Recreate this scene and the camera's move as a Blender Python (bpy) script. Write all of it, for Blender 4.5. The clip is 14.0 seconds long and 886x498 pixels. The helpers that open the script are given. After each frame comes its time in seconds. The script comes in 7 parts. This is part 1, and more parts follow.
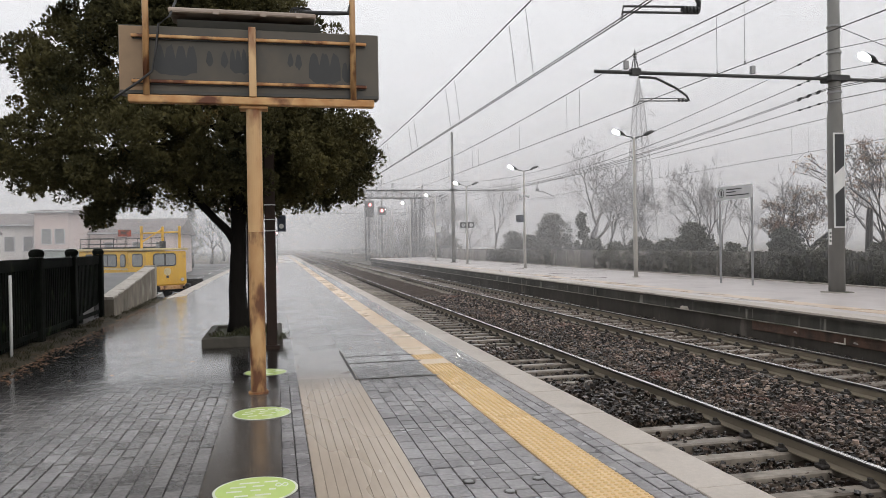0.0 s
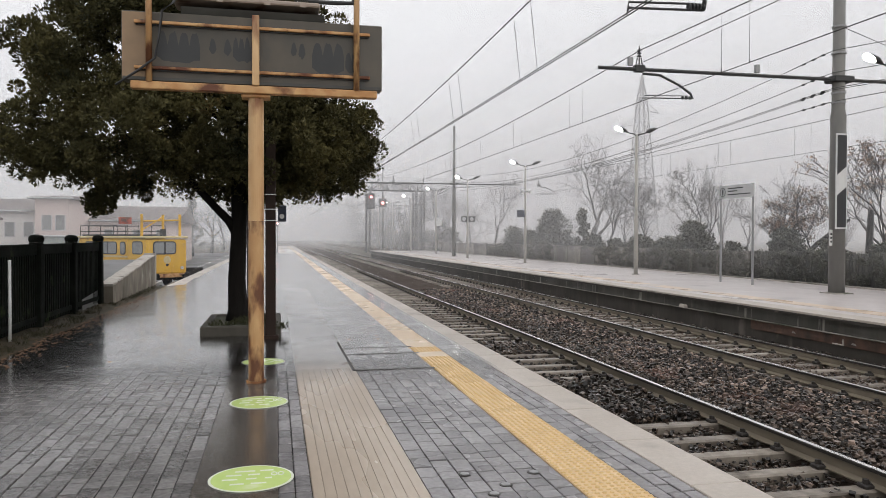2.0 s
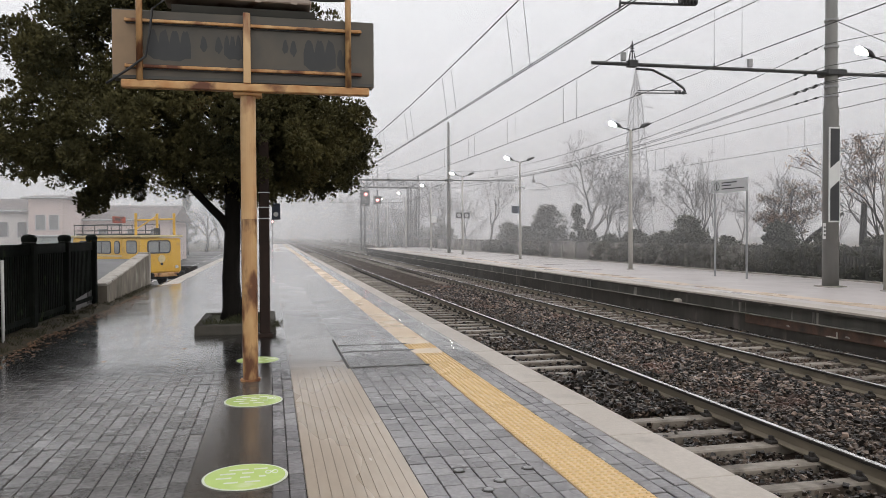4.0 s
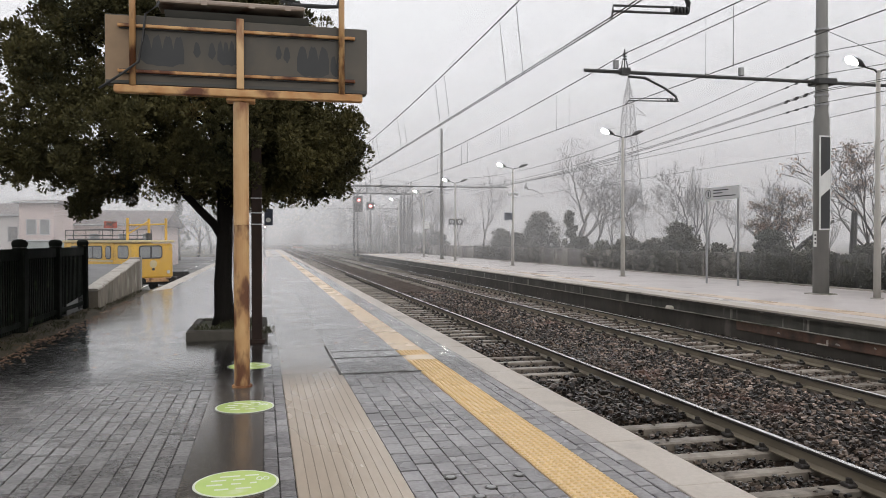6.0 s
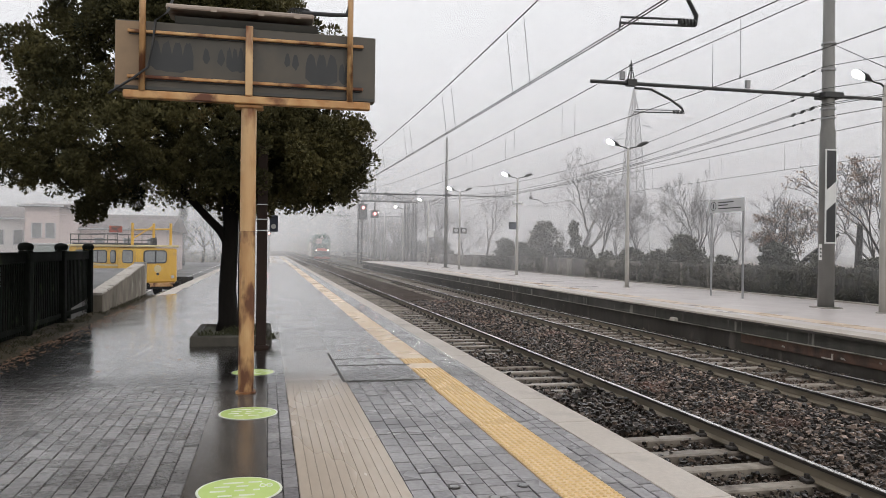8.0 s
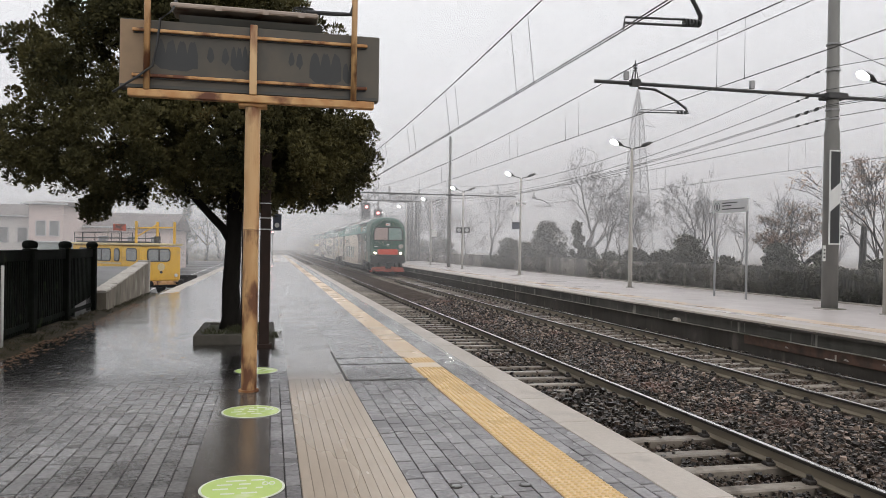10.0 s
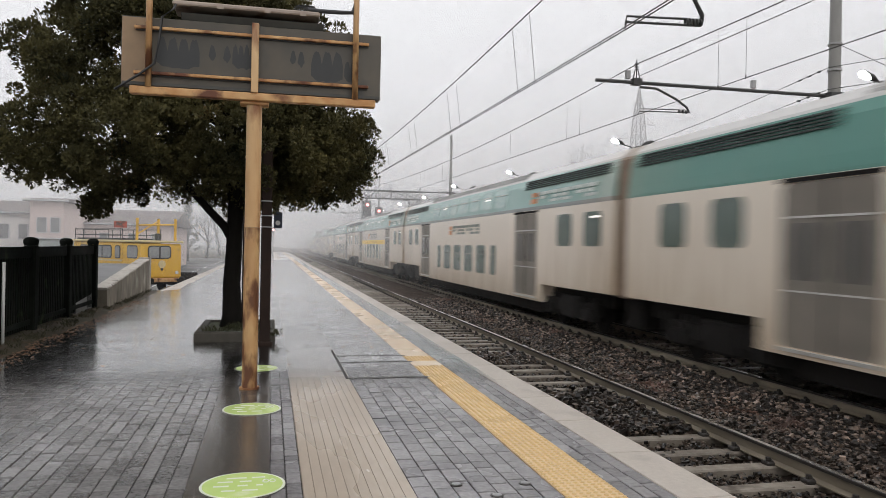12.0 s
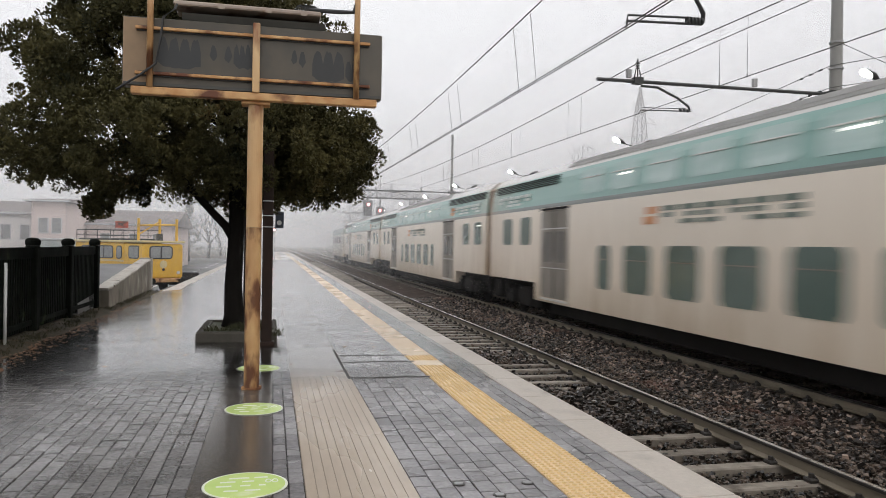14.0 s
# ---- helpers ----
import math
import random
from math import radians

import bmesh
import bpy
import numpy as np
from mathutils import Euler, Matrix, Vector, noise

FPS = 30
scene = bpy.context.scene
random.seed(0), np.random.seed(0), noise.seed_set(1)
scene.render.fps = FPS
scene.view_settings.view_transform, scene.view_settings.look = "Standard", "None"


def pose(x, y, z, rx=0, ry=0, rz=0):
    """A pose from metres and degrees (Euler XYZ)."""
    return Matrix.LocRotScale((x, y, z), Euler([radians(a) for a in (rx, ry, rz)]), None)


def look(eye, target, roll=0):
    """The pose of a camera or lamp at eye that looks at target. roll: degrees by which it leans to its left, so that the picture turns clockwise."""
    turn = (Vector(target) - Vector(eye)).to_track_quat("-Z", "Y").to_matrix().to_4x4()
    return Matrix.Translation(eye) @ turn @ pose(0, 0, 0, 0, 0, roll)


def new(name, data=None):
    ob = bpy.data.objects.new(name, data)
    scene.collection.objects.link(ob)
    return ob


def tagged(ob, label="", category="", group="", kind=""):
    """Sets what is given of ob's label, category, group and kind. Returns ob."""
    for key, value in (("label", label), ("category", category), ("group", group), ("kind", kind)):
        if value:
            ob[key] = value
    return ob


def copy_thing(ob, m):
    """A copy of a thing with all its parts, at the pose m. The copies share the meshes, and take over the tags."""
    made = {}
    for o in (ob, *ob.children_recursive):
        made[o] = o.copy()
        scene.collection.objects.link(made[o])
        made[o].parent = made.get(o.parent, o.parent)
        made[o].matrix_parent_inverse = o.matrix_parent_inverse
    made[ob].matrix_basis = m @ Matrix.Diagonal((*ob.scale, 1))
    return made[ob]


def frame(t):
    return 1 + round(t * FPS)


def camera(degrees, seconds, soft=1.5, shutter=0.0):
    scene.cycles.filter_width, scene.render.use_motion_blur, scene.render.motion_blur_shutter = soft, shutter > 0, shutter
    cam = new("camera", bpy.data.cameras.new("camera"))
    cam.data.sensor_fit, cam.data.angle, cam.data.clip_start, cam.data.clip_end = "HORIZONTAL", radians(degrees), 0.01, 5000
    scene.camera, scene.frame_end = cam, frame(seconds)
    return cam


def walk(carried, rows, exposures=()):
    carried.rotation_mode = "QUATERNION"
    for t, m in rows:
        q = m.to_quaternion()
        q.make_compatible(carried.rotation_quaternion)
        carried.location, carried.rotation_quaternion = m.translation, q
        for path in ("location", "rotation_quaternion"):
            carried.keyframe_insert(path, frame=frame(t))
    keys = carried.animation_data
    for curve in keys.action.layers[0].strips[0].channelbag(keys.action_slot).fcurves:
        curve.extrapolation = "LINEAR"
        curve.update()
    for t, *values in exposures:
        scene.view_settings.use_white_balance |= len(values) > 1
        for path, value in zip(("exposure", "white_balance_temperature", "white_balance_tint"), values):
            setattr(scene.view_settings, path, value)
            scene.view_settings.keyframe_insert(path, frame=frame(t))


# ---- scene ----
cam = camera(61.0, 14.0, soft=0.65, shutter=0.4)
PATH = [
    (0, pose(-0.014, -0.003, 1.466, 89.622, 0.944, -12.513)),
    (0.5, pose(-0.014, 0.009, 1.460, 89.454, 0.077, -12.517)),
    (1, pose(-0.009, -0.008, 1.462, 89.608, -0.281, -12.500)),
    (1.5, pose(-0.009, 0.004, 1.456, 89.314, -0.179, -12.290)),
    (2, pose(-0.012, 0.006, 1.457, 89.142, -0.167, -12.491)),
    (2.5, pose(-0.007, 0.010, 1.457, 89.187, -0.087, -12.271)),
    (3, pose(0.000, 0.003, 1.457, 88.681, 0.218, -12.679)),
    (5.5, pose(0.010, 0.007, 1.459, 89.321, 0.196, -13.163)),
    (6, pose(0.008, -0.005, 1.460, 89.353, 0.089, -13.394)),
    (6.5, pose(0.000, 0.000, 1.460, 89.533, -0.151, -13.338)),
    (7, pose(-0.005, 0.005, 1.457, 89.601, -0.313, -13.168)),
    (7.5, pose(-0.006, -0.004, 1.460, 89.627, -0.504, -13.177)),
    (8, pose(-0.011, 0.000, 1.461, 90.004, -0.655, -13.113)),
    (10.5, pose(-0.012, -0.006, 1.460, 89.902, -0.907, -12.867)),
    (11, pose(-0.011, -0.005, 1.462, 89.772, -0.986, -12.916)),
    (11.5, pose(-0.016, -0.006, 1.464, 89.791, -1.101, -12.837)),
    (12, pose(-0.016, -0.015, 1.464, 89.823, -1.116, -12.829)),
    (12.5, pose(-0.019, -0.019, 1.465, 90.082, -1.105, -13.028)),
    (13, pose(-0.020, -0.016, 1.462, 90.212, -1.042, -12.905)),
    (13.5, pose(-0.017, -0.011, 1.458, 89.881, -1.157, -12.884)),
    (14, pose(-0.020, -0.011, 1.464, 89.783, -0.973, -12.737))]
walk(cam, PATH, exposures=[(0.0, 0.0), (10.8, 0.0), (11.5, -0.08), (12.2, 0.03), (13.0, 0.06), (14.0, 0.06)])

# ---- sky and light: a grey, foggy winter morning ----
world = bpy.data.worlds.new("overcast")
scene.world = world
world.use_nodes = True
wn, wl = world.node_tree.nodes, world.node_tree.links
wn.clear()
sky = wn.new("ShaderNodeTexSky")
sky.sky_type, sky.sun_disc = "NISHITA", False
sky.sun_elevation, sky.sun_rotation = radians(38), radians(150)
sky.dust_density = 6.0
clear_sky = wn.new("ShaderNodeBackground")
clear_sky.inputs[1].default_value = 0.08
cloud = wn.new("ShaderNodeBackground")
cloud.inputs[0].default_value = (0.660, 0.662, 0.682, 1)
cloud.inputs[1].default_value = 1.60
cover = wn.new("ShaderNodeMixShader")
cover.inputs[0].default_value = 0.93
w_out = wn.new("ShaderNodeOutputWorld")
wl.new(sky.outputs[0], clear_sky.inputs[0])
wl.new(clear_sky.outputs[0], cover.inputs[1])
wl.new(cloud.outputs[0], cover.inputs[2])
wl.new(cover.outputs[0], w_out.inputs[0])

sun_data = bpy.data.lights.new("sun", "SUN")
sun_data.energy, sun_data.angle, sun_data.color = 0.5, radians(60), (1.0, 0.97, 0.93)
sun = new("sun", sun_data)
sun.matrix_world = look((30, -52, 47), (0, 0, 0))
scene.cycles.transparent_max_bounces = 32

# ---- the plan, in metres: y runs along the track, the near platform's top is z = 0 ----
RAIL = -0.56
T1, T2, T3 = 4.38, 8.56, 20.6      # track axes
EDGE1, EDGE2, BACK2 = 2.73, 10.21, 16.7
EDGE0 = -3.2                        # edge towards the siding
HALF = 0.752                        # half gauge to rail centre


# ---- materials ----
def mat(name, a, b=None, scale=6.0, rough=0.6, rough2=None, metal=0.0, bump=0.2, bscale=None, coord="Object", big=0.8, spread=0.0,
        dirt=None, dirt_scale=1.2, dirt_at=0.55, coat=0.0, stretch=(1, 1, 1), spec=0.5):
    """A procedural surface: colours a and b mixed by fine and broad noise, a stain colour, varied gloss and relief."""
    m = bpy.data.materials.new(name)
    m.use_nodes = True
    n, k = m.node_tree.nodes, m.node_tree.links
    bsdf = n["Principled BSDF"]
    b = b or tuple(c * 0.75 for c in a)
    tc = n.new("ShaderNodeTexCoord")
    mp = n.new("ShaderNodeMapping")
    mp.inputs["Scale"].default_value = stretch
    if coord == "World":
        k.new(n.new("ShaderNodeNewGeometry").outputs["Position"], mp.inputs[0])
    else:
        k.new(tc.outputs[coord], mp.inputs[0])
    fine, broad = n.new("ShaderNodeTexNoise"), n.new("ShaderNodeTexNoise")
    fine.inputs["Scale"].default_value, fine.inputs["Detail"].default_value = scale, 6
    broad.inputs["Scale"].default_value, broad.inputs["Detail"].default_value = big, 3
    for t in (fine, broad):
        k.new(mp.outputs[0], t.inputs["Vector"])
    mean = n.new("ShaderNodeMath")
    mean.operation = "MULTIPLY_ADD"
    k.new(fine.outputs[0], mean.inputs[0])
    mean.inputs[1].default_value = 0.6
    half = n.new("ShaderNodeMath")
    half.operation = "MULTIPLY"
    half.inputs[1].default_value = 0.4
    k.new(broad.outputs[0], half.inputs[0])
    k.new(half.outputs[0], mean.inputs[2])
    value = mean.outputs[0]
    if spread:
        info = n.new("ShaderNodeObjectInfo")
        geo = n.new("ShaderNodeNewGeometry")
        both = n.new("ShaderNodeMath")
        both.operation = "ADD"
        k.new(info.outputs["Random"], both.inputs[0])
        k.new(geo.outputs["Random Per Island"], both.inputs[1])
        vary = n.new("ShaderNodeMath")
        vary.operation = "MULTIPLY_ADD"
        k.new(both.outputs[0], vary.inputs[0])
        vary.inputs[1].default_value = spread
        k.new(value, vary.inputs[2])
        sub = n.new("ShaderNodeMath")
        sub.operation = "SUBTRACT"
        k.new(vary.outputs[0], sub.inputs[0])
        sub.inputs[1].default_value = spread * 0.9
        value = sub.outputs[0]
    ramp = n.new("ShaderNodeValToRGB")
    ramp.color_ramp.elements[0].position, ramp.color_ramp.elements[0].color = 0.3, (*a, 1)
    ramp.color_ramp.elements[1].position, ramp.color_ramp.elements[1].color = 0.7, (*b, 1)
    k.new(value, ramp.inputs[0])
    colour = ramp.outputs[0]
    if dirt:
        st = n.new("ShaderNodeTexNoise")
        st.inputs["Scale"].default_value, st.inputs["Detail"].default_value = dirt_scale, 5
        k.new(mp.outputs[0], st.inputs["Vector"])
        at = n.new("ShaderNodeValToRGB")
        at.color_ramp.elements[0].position, at.color_ramp.elements[1].position = dirt_at, dirt_at + 0.12
        k.new(st.outputs[0], at.inputs[0])
        mix = n.new("ShaderNodeMix")
        mix.data_type = "RGBA"
        k.new(at.outputs[0], mix.inputs[0])
        k.new(colour, mix.inputs[6])
        mix.inputs[7].default_value = (*dirt, 1)
        colour = mix.outputs[2]
    k.new(colour, bsdf.inputs["Base Color"])
    gloss = n.new("ShaderNodeMapRange")
    gloss.inputs[1].default_value, gloss.inputs[2].default_value = 0.3, 0.7
    gloss.inputs[3].default_value, gloss.inputs[4].default_value = rough, rough2 if rough2 is not None else min(1, rough * 1.3)
    k.new(broad.outputs[0], gloss.inputs[0])
    k.new(gloss.outputs[0], bsdf.inputs["Roughness"])
    bsdf.inputs["Metallic"].default_value = metal
    bsdf.inputs["Coat Weight"].default_value = coat
    bsdf.inputs["Specular IOR Level"].default_value = spec
    if bump:
        rel = n.new("ShaderNodeTexNoise")
        rel.inputs["Scale"].default_value, rel.inputs["Detail"].default_value = bscale or scale * 4, 4
        k.new(mp.outputs[0], rel.inputs["Vector"])
        bp = n.new("ShaderNodeBump")
        bp.inputs["Strength"].default_value, bp.inputs["Distance"].default_value = bump, 0.01
        k.new(rel.outputs[0], bp.inputs["Height"])
        k.new(bp.outputs[0], bsdf.inputs["Normal"])
    return m


def glow(name, colour, strength):
    m = bpy.data.materials.new(name)
    m.use_nodes = True
    bsdf = m.node_tree.nodes["Principled BSDF"]
    bsdf.inputs["Base Color"].default_value = (0.8, 0.8, 0.8, 1)
    bsdf.inputs["Emission Color"].default_value = (*colour, 1)
    bsdf.inputs["Emission Strength"].default_value = strength
    return m


def band_mat(name, steps, rough=0.45, arc=None, grime=(0.44, 0.32, 0.20), streak=0.5):
    """Coach paint: colour bands by height above the rail, road grime and streaks, and for the driving car a dark swoosh by an arc."""
    m = bpy.data.materials.new(name)
    m.use_nodes = True
    n, k = m.node_tree.nodes, m.node_tree.links
    bsdf = n["Principled BSDF"]
    tc = n.new("ShaderNodeTexCoord")
    sep = n.new("ShaderNodeSeparateXYZ")
    k.new(tc.outputs["Object"], sep.inputs[0])

    def calc(op, a, b):
        q = n.new("ShaderNodeMath")
        q.operation = op
        for i, v in enumerate((a, b)):
            if isinstance(v, (int, float)):
                q.inputs[i].default_value = v
            else:
                k.new(v, q.inputs[i])
        return q.outputs[0]

    def blend(f, a, b):
        q = n.new("ShaderNodeMix")
        q.data_type = "RGBA"
        for i, v in ((0, f), (6, a), (7, b)):
            if isinstance(v, tuple):
                q.inputs[i].default_value = (*v, 1)
            elif isinstance(v, (int, float)):
                q.inputs[i].default_value = v
            else:
                k.new(v, q.inputs[i])
        return q.outputs[2]

    colour = steps[0][1]
    for z, c in steps[1:]:
        colour = blend(calc("GREATER_THAN", sep.outputs[2], z), colour, c)
    if arc:
        # grey-brown swoosh between the cream side and the green cab, bounded by two arcs
        y0, z0, ry, rz, grey, cab = arc

        def inside_of(yc, zc, ly, lz, e):
            dy = calc("DIVIDE", calc("MAXIMUM", calc("SUBTRACT", yc, sep.outputs[1]), 0.0), ly)
            dz = calc("DIVIDE", calc("MAXIMUM", calc("SUBTRACT", sep.outputs[2], zc), 0.0), lz)
            return calc("LESS_THAN", calc("ADD", calc("POWER", dy, e), calc("POWER", dz, e)), 1.0)

        low = calc("LESS_THAN", sep.outputs[2], 3.16)
        dark = calc("MULTIPLY", calc("SUBTRACT", 1.0, inside_of(y0, z0, ry, rz, 5.0)), low)
        colour = blend(dark, colour, grey)
        front = calc("MULTIPLY", calc("SUBTRACT", 1.0, inside_of(10.0, 0.4, 9.5, 2.75, 2.3)), calc("LESS_THAN", sep.outputs[1], 9.9))
        high = calc("MULTIPLY", calc("GREATER_THAN", sep.outputs[2], 3.16), calc("GREATER_THAN", sep.outputs[1], 2.2))
        front = calc("MULTIPLY", front, calc("SUBTRACT", 1.0, high))
        colour = blend(front, colour, cab)
        # faded red flash rising from the skirt
        line = calc("ADD", calc("MULTIPLY", sep.outputs[1], 0.42), -0.05)
        near = calc("LESS_THAN", calc("ABSOLUTE", calc("SUBTRACT", sep.outputs[2], line), 0), 0.13)
        flash = calc("MULTIPLY", near, calc("MULTIPLY", calc("GREATER_THAN", sep.outputs[1], 2.2), calc("LESS_THAN", sep.outputs[1], 5.4)))
        colour = blend(calc("MULTIPLY", flash, 0.42), colour, (0.33, 0.10, 0.06))
    mp = n.new("ShaderNodeMapping")
    mp.inputs["Scale"].default_value = (1, 2.2, 0.35)
    k.new(tc.outputs["Object"], mp.inputs[0])
    st = n.new("ShaderNodeTexNoise")
    st.inputs["Scale"].default_value, st.inputs["Detail"].default_value = 2.0, 6
    k.new(mp.outputs[0], st.inputs["Vector"])
    rise = n.new("ShaderNodeMapRange")
    rise.inputs[1].default_value, rise.inputs[2].default_value = 0.5, 3.2
    rise.inputs[3].default_value, rise.inputs[4].default_value = 0.80, 0.05
    k.new(sep.outputs[2], rise.inputs[0])
    ends = n.new("ShaderNodeMapRange")
    ends.inputs[1].default_value, ends.inputs[2].default_value = 10.6, 13.2
    ends.inputs[3].default_value, ends.inputs[4].default_value = 0.0, 0.45 if arc is None else 0.2
    k.new(calc("ABSOLUTE", calc("SUBTRACT", sep.outputs[1], 13.2), 0), ends.inputs[0])
    dirty = calc("MULTIPLY", calc("MULTIPLY", st.outputs[0], calc("ADD", rise.outputs[0], ends.outputs[0])), 1.0 + streak)
    if arc:
        dirty = calc("MULTIPLY", dirty, calc("SUBTRACT", 1.0, calc("MAXIMUM", calc("MULTIPLY", front, 0.8), calc("MULTIPLY", dark, 0.45))))
    colour = blend(dirty, colour, grime)
    k.new(colour, bsdf.inputs["Base Color"])
    bsdf.inputs["Roughness"].default_value = rough
    bsdf.inputs["Coat Weight"].default_value, bsdf.inputs["Coat Roughness"].default_value = 0.15 if arc else 0.7, 0.20
    return m


def film_mat():
    """Clear rain water lying on the paving: it mirrors at a low angle and lets the paving show through; it thins out in patches."""
    m = bpy.data.materials.new("clear_rain_water")
    m.use_nodes = True
    n, k = m.node_tree.nodes, m.node_tree.links
    n.clear()
    out, mix = n.new("ShaderNodeOutputMaterial"), n.new("ShaderNodeMixShader")
    clear, gloss, fres = n.new("ShaderNodeBsdfTransparent"), n.new("ShaderNodeBsdfGlossy"), n.new("ShaderNodeFresnel")
    fres.inputs["IOR"].default_value = 2.0
    tc, sep = n.new("ShaderNodeTexCoord"), n.new("ShaderNodeSeparateXYZ")
    k.new(tc.outputs["Object"], sep.inputs[0])

    def grain(scale, lo, hi, a, b):
        no, mr = n.new("ShaderNodeTexNoise"), n.new("ShaderNodeMapRange")
        no.inputs["Scale"].default_value, no.inputs["Detail"].default_value = scale, 5
        k.new(tc.outputs["Object"], no.inputs["Vector"])
        mr.inputs[1].default_value, mr.inputs[2].default_value, mr.inputs[3].default_value, mr.inputs[4].default_value = lo, hi, a, b
        k.new(no.outputs[0], mr.inputs[0])
        return mr.outputs[0]

    def times(a, b):
        q = n.new("ShaderNodeMath")
        q.operation = "MULTIPLY"
        k.new(a, q.inputs[0])
        k.new(b, q.inputs[1])
        return q.outputs[0]

    start = n.new("ShaderNodeMapRange")
    start.interpolation_type = "SMOOTHSTEP"
    start.inputs[1].default_value, start.inputs[2].default_value = 7.2, 9.6
    k.new(sep.outputs[1], start.inputs[0])
    wet = times(start.outputs[0], grain(0.9, 0.30, 0.52, 1.1, 1.4))
    k.new(grain(2.0, 0.3, 0.7, 0.10, 0.21), gloss.inputs["Roughness"])
    bp = n.new("ShaderNodeBump")
    bp.inputs["Strength"].default_value, bp.inputs["Distance"].default_value = 0.16, 0.004
    k.new(grain(14.0, 0.0, 1.0, 0.0, 1.0), bp.inputs["Height"])
    k.new(bp.outputs[0], gloss.inputs["Normal"])
    k.new(times(fres.outputs[0], wet), mix.inputs[0])
    k.new(clear.outputs[0], mix.inputs[1])
    k.new(gloss.outputs[0], mix.inputs[2])
    k.new(mix.outputs[0], out.inputs[0])
    return m


def fog_mat(name, alpha):
    """A veil of fog: thin, lit by the sky on both sides, fading out low over the ground and high up."""
    m = bpy.data.materials.new(name)
    m.use_nodes = True
    n, k = m.node_tree.nodes, m.node_tree.links
    n.clear()
    out, mix, both = n.new("ShaderNodeOutputMaterial"), n.new("ShaderNodeMixShader"), n.new("ShaderNodeMixShader")
    clear, dif, tra = n.new("ShaderNodeBsdfTransparent"), n.new("ShaderNodeBsdfDiffuse"), n.new("ShaderNodeBsdfTranslucent")
    for s in (dif, tra):
        s.inputs[0].default_value = (0.95, 0.95, 0.96, 1)
    k.new(dif.outputs[0], both.inputs[1])
    k.new(tra.outputs[0], both.inputs[2])
    geo, sep = n.new("ShaderNodeNewGeometry"), n.new("ShaderNodeSeparateXYZ")
    k.new(geo.outputs["Position"], sep.inputs[0])
    low, high = n.new("ShaderNodeMapRange"), n.new("ShaderNodeMapRange")
    low.interpolation_type = high.interpolation_type = "SMOOTHSTEP"
    low.inputs[1].default_value, low.inputs[2].default_value = -0.6, 0.9
    high.inputs[1].default_value, high.inputs[2].default_value = 6.0, 44.0
    high.inputs[3].default_value, high.inputs[4].default_value = 1.0, 0.0
    no = n.new("ShaderNodeTexNoise")
    no.inputs["Scale"].default_value, no.inputs["Detail"].default_value = 0.05, 3
    k.new(geo.outputs["Position"], no.inputs["Vector"])
    drift = n.new("ShaderNodeMapRange")
    drift.inputs[3].default_value, drift.inputs[4].default_value = 0.85 * alpha, 1.15 * alpha
    k.new(no.outputs[0], drift.inputs[0])
    p = n.new("ShaderNodeMath")
    q = n.new("ShaderNodeMath")
    p.operation = q.operation = "MULTIPLY"
    for r in (low, high):
        k.new(sep.outputs[2], r.inputs[0])
    k.new(low.outputs[0], p.inputs[0])
    k.new(high.outputs[0], p.inputs[1])
    k.new(p.outputs[0], q.inputs[0])
    k.new(drift.outputs[0], q.inputs[1])
    k.new(q.outputs[0], mix.inputs[0])
    k.new(clear.outputs[0], mix.inputs[1])
    k.new(both.outputs[0], mix.inputs[2])
    k.new(mix.outputs[0], out.inputs[0])
    m.diffuse_color = (0.8, 0.8, 0.8, alpha * 0.5)
    return m


PAVER = mat("wet_grey_paver", (0.262, 0.247, 0.249), (0.130, 0.123, 0.125), scale=30, rough=0.15, rough2=0.34, bump=0.08, big=0.9, spread=0.30, coord="World")
PAVER_WET = mat("soaked_grey_paver", (0.200, 0.190, 0.185), (0.092, 0.088, 0.086), scale=30, rough=0.12, rough2=0.28, bump=0.06, big=0.8, spread=0.32, spec=0.6, coord="World")
JOINT = mat("dark_joint_sand", (0.045, 0.041, 0.038), (0.022, 0.020, 0.019), scale=12, rough=0.7, bump=0.2, spec=0.2)
# far paving is a paler copy: distant wet sheen put into the colour
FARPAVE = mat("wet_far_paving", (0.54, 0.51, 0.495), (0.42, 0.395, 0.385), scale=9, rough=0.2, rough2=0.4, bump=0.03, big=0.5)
OPPAVE = mat("damp_pale_paving", (0.58, 0.53, 0.51), (0.46, 0.42, 0.405), scale=4, rough=0.24, rough2=0.48, bump=0.03, big=0.4, dirt=(0.36, 0.33, 0.32), dirt_scale=0.6, dirt_at=0.60)
# left paving further off, likewise paled by sheen in the colour
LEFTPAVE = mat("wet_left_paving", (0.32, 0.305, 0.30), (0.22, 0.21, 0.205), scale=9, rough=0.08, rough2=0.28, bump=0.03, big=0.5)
# wet trail, darkened further by a post reflection put into the colour
DARKSTRIP = mat("soaked_dark_stone", (0.105, 0.093, 0.080), (0.06, 0.053, 0.046), scale=18, rough=0.08, rough2=0.22, bump=0.1)
TACTILE = mat("beige_tactile_tile", (0.43, 0.355, 0.275), (0.36, 0.295, 0.225), scale=14, rough=0.20, rough2=0.40, bump=0.05, spread=0.06, dirt=(0.33, 0.28, 0.225), dirt_scale=2.4, dirt_at=0.60, stretch=(1.6, 0.4, 1), coord="World")
TACTILE_GROOVE = mat("dirty_tactile_groove", (0.30, 0.245, 0.19), (0.24, 0.195, 0.15), scale=20, rough=0.4, bump=0.1)
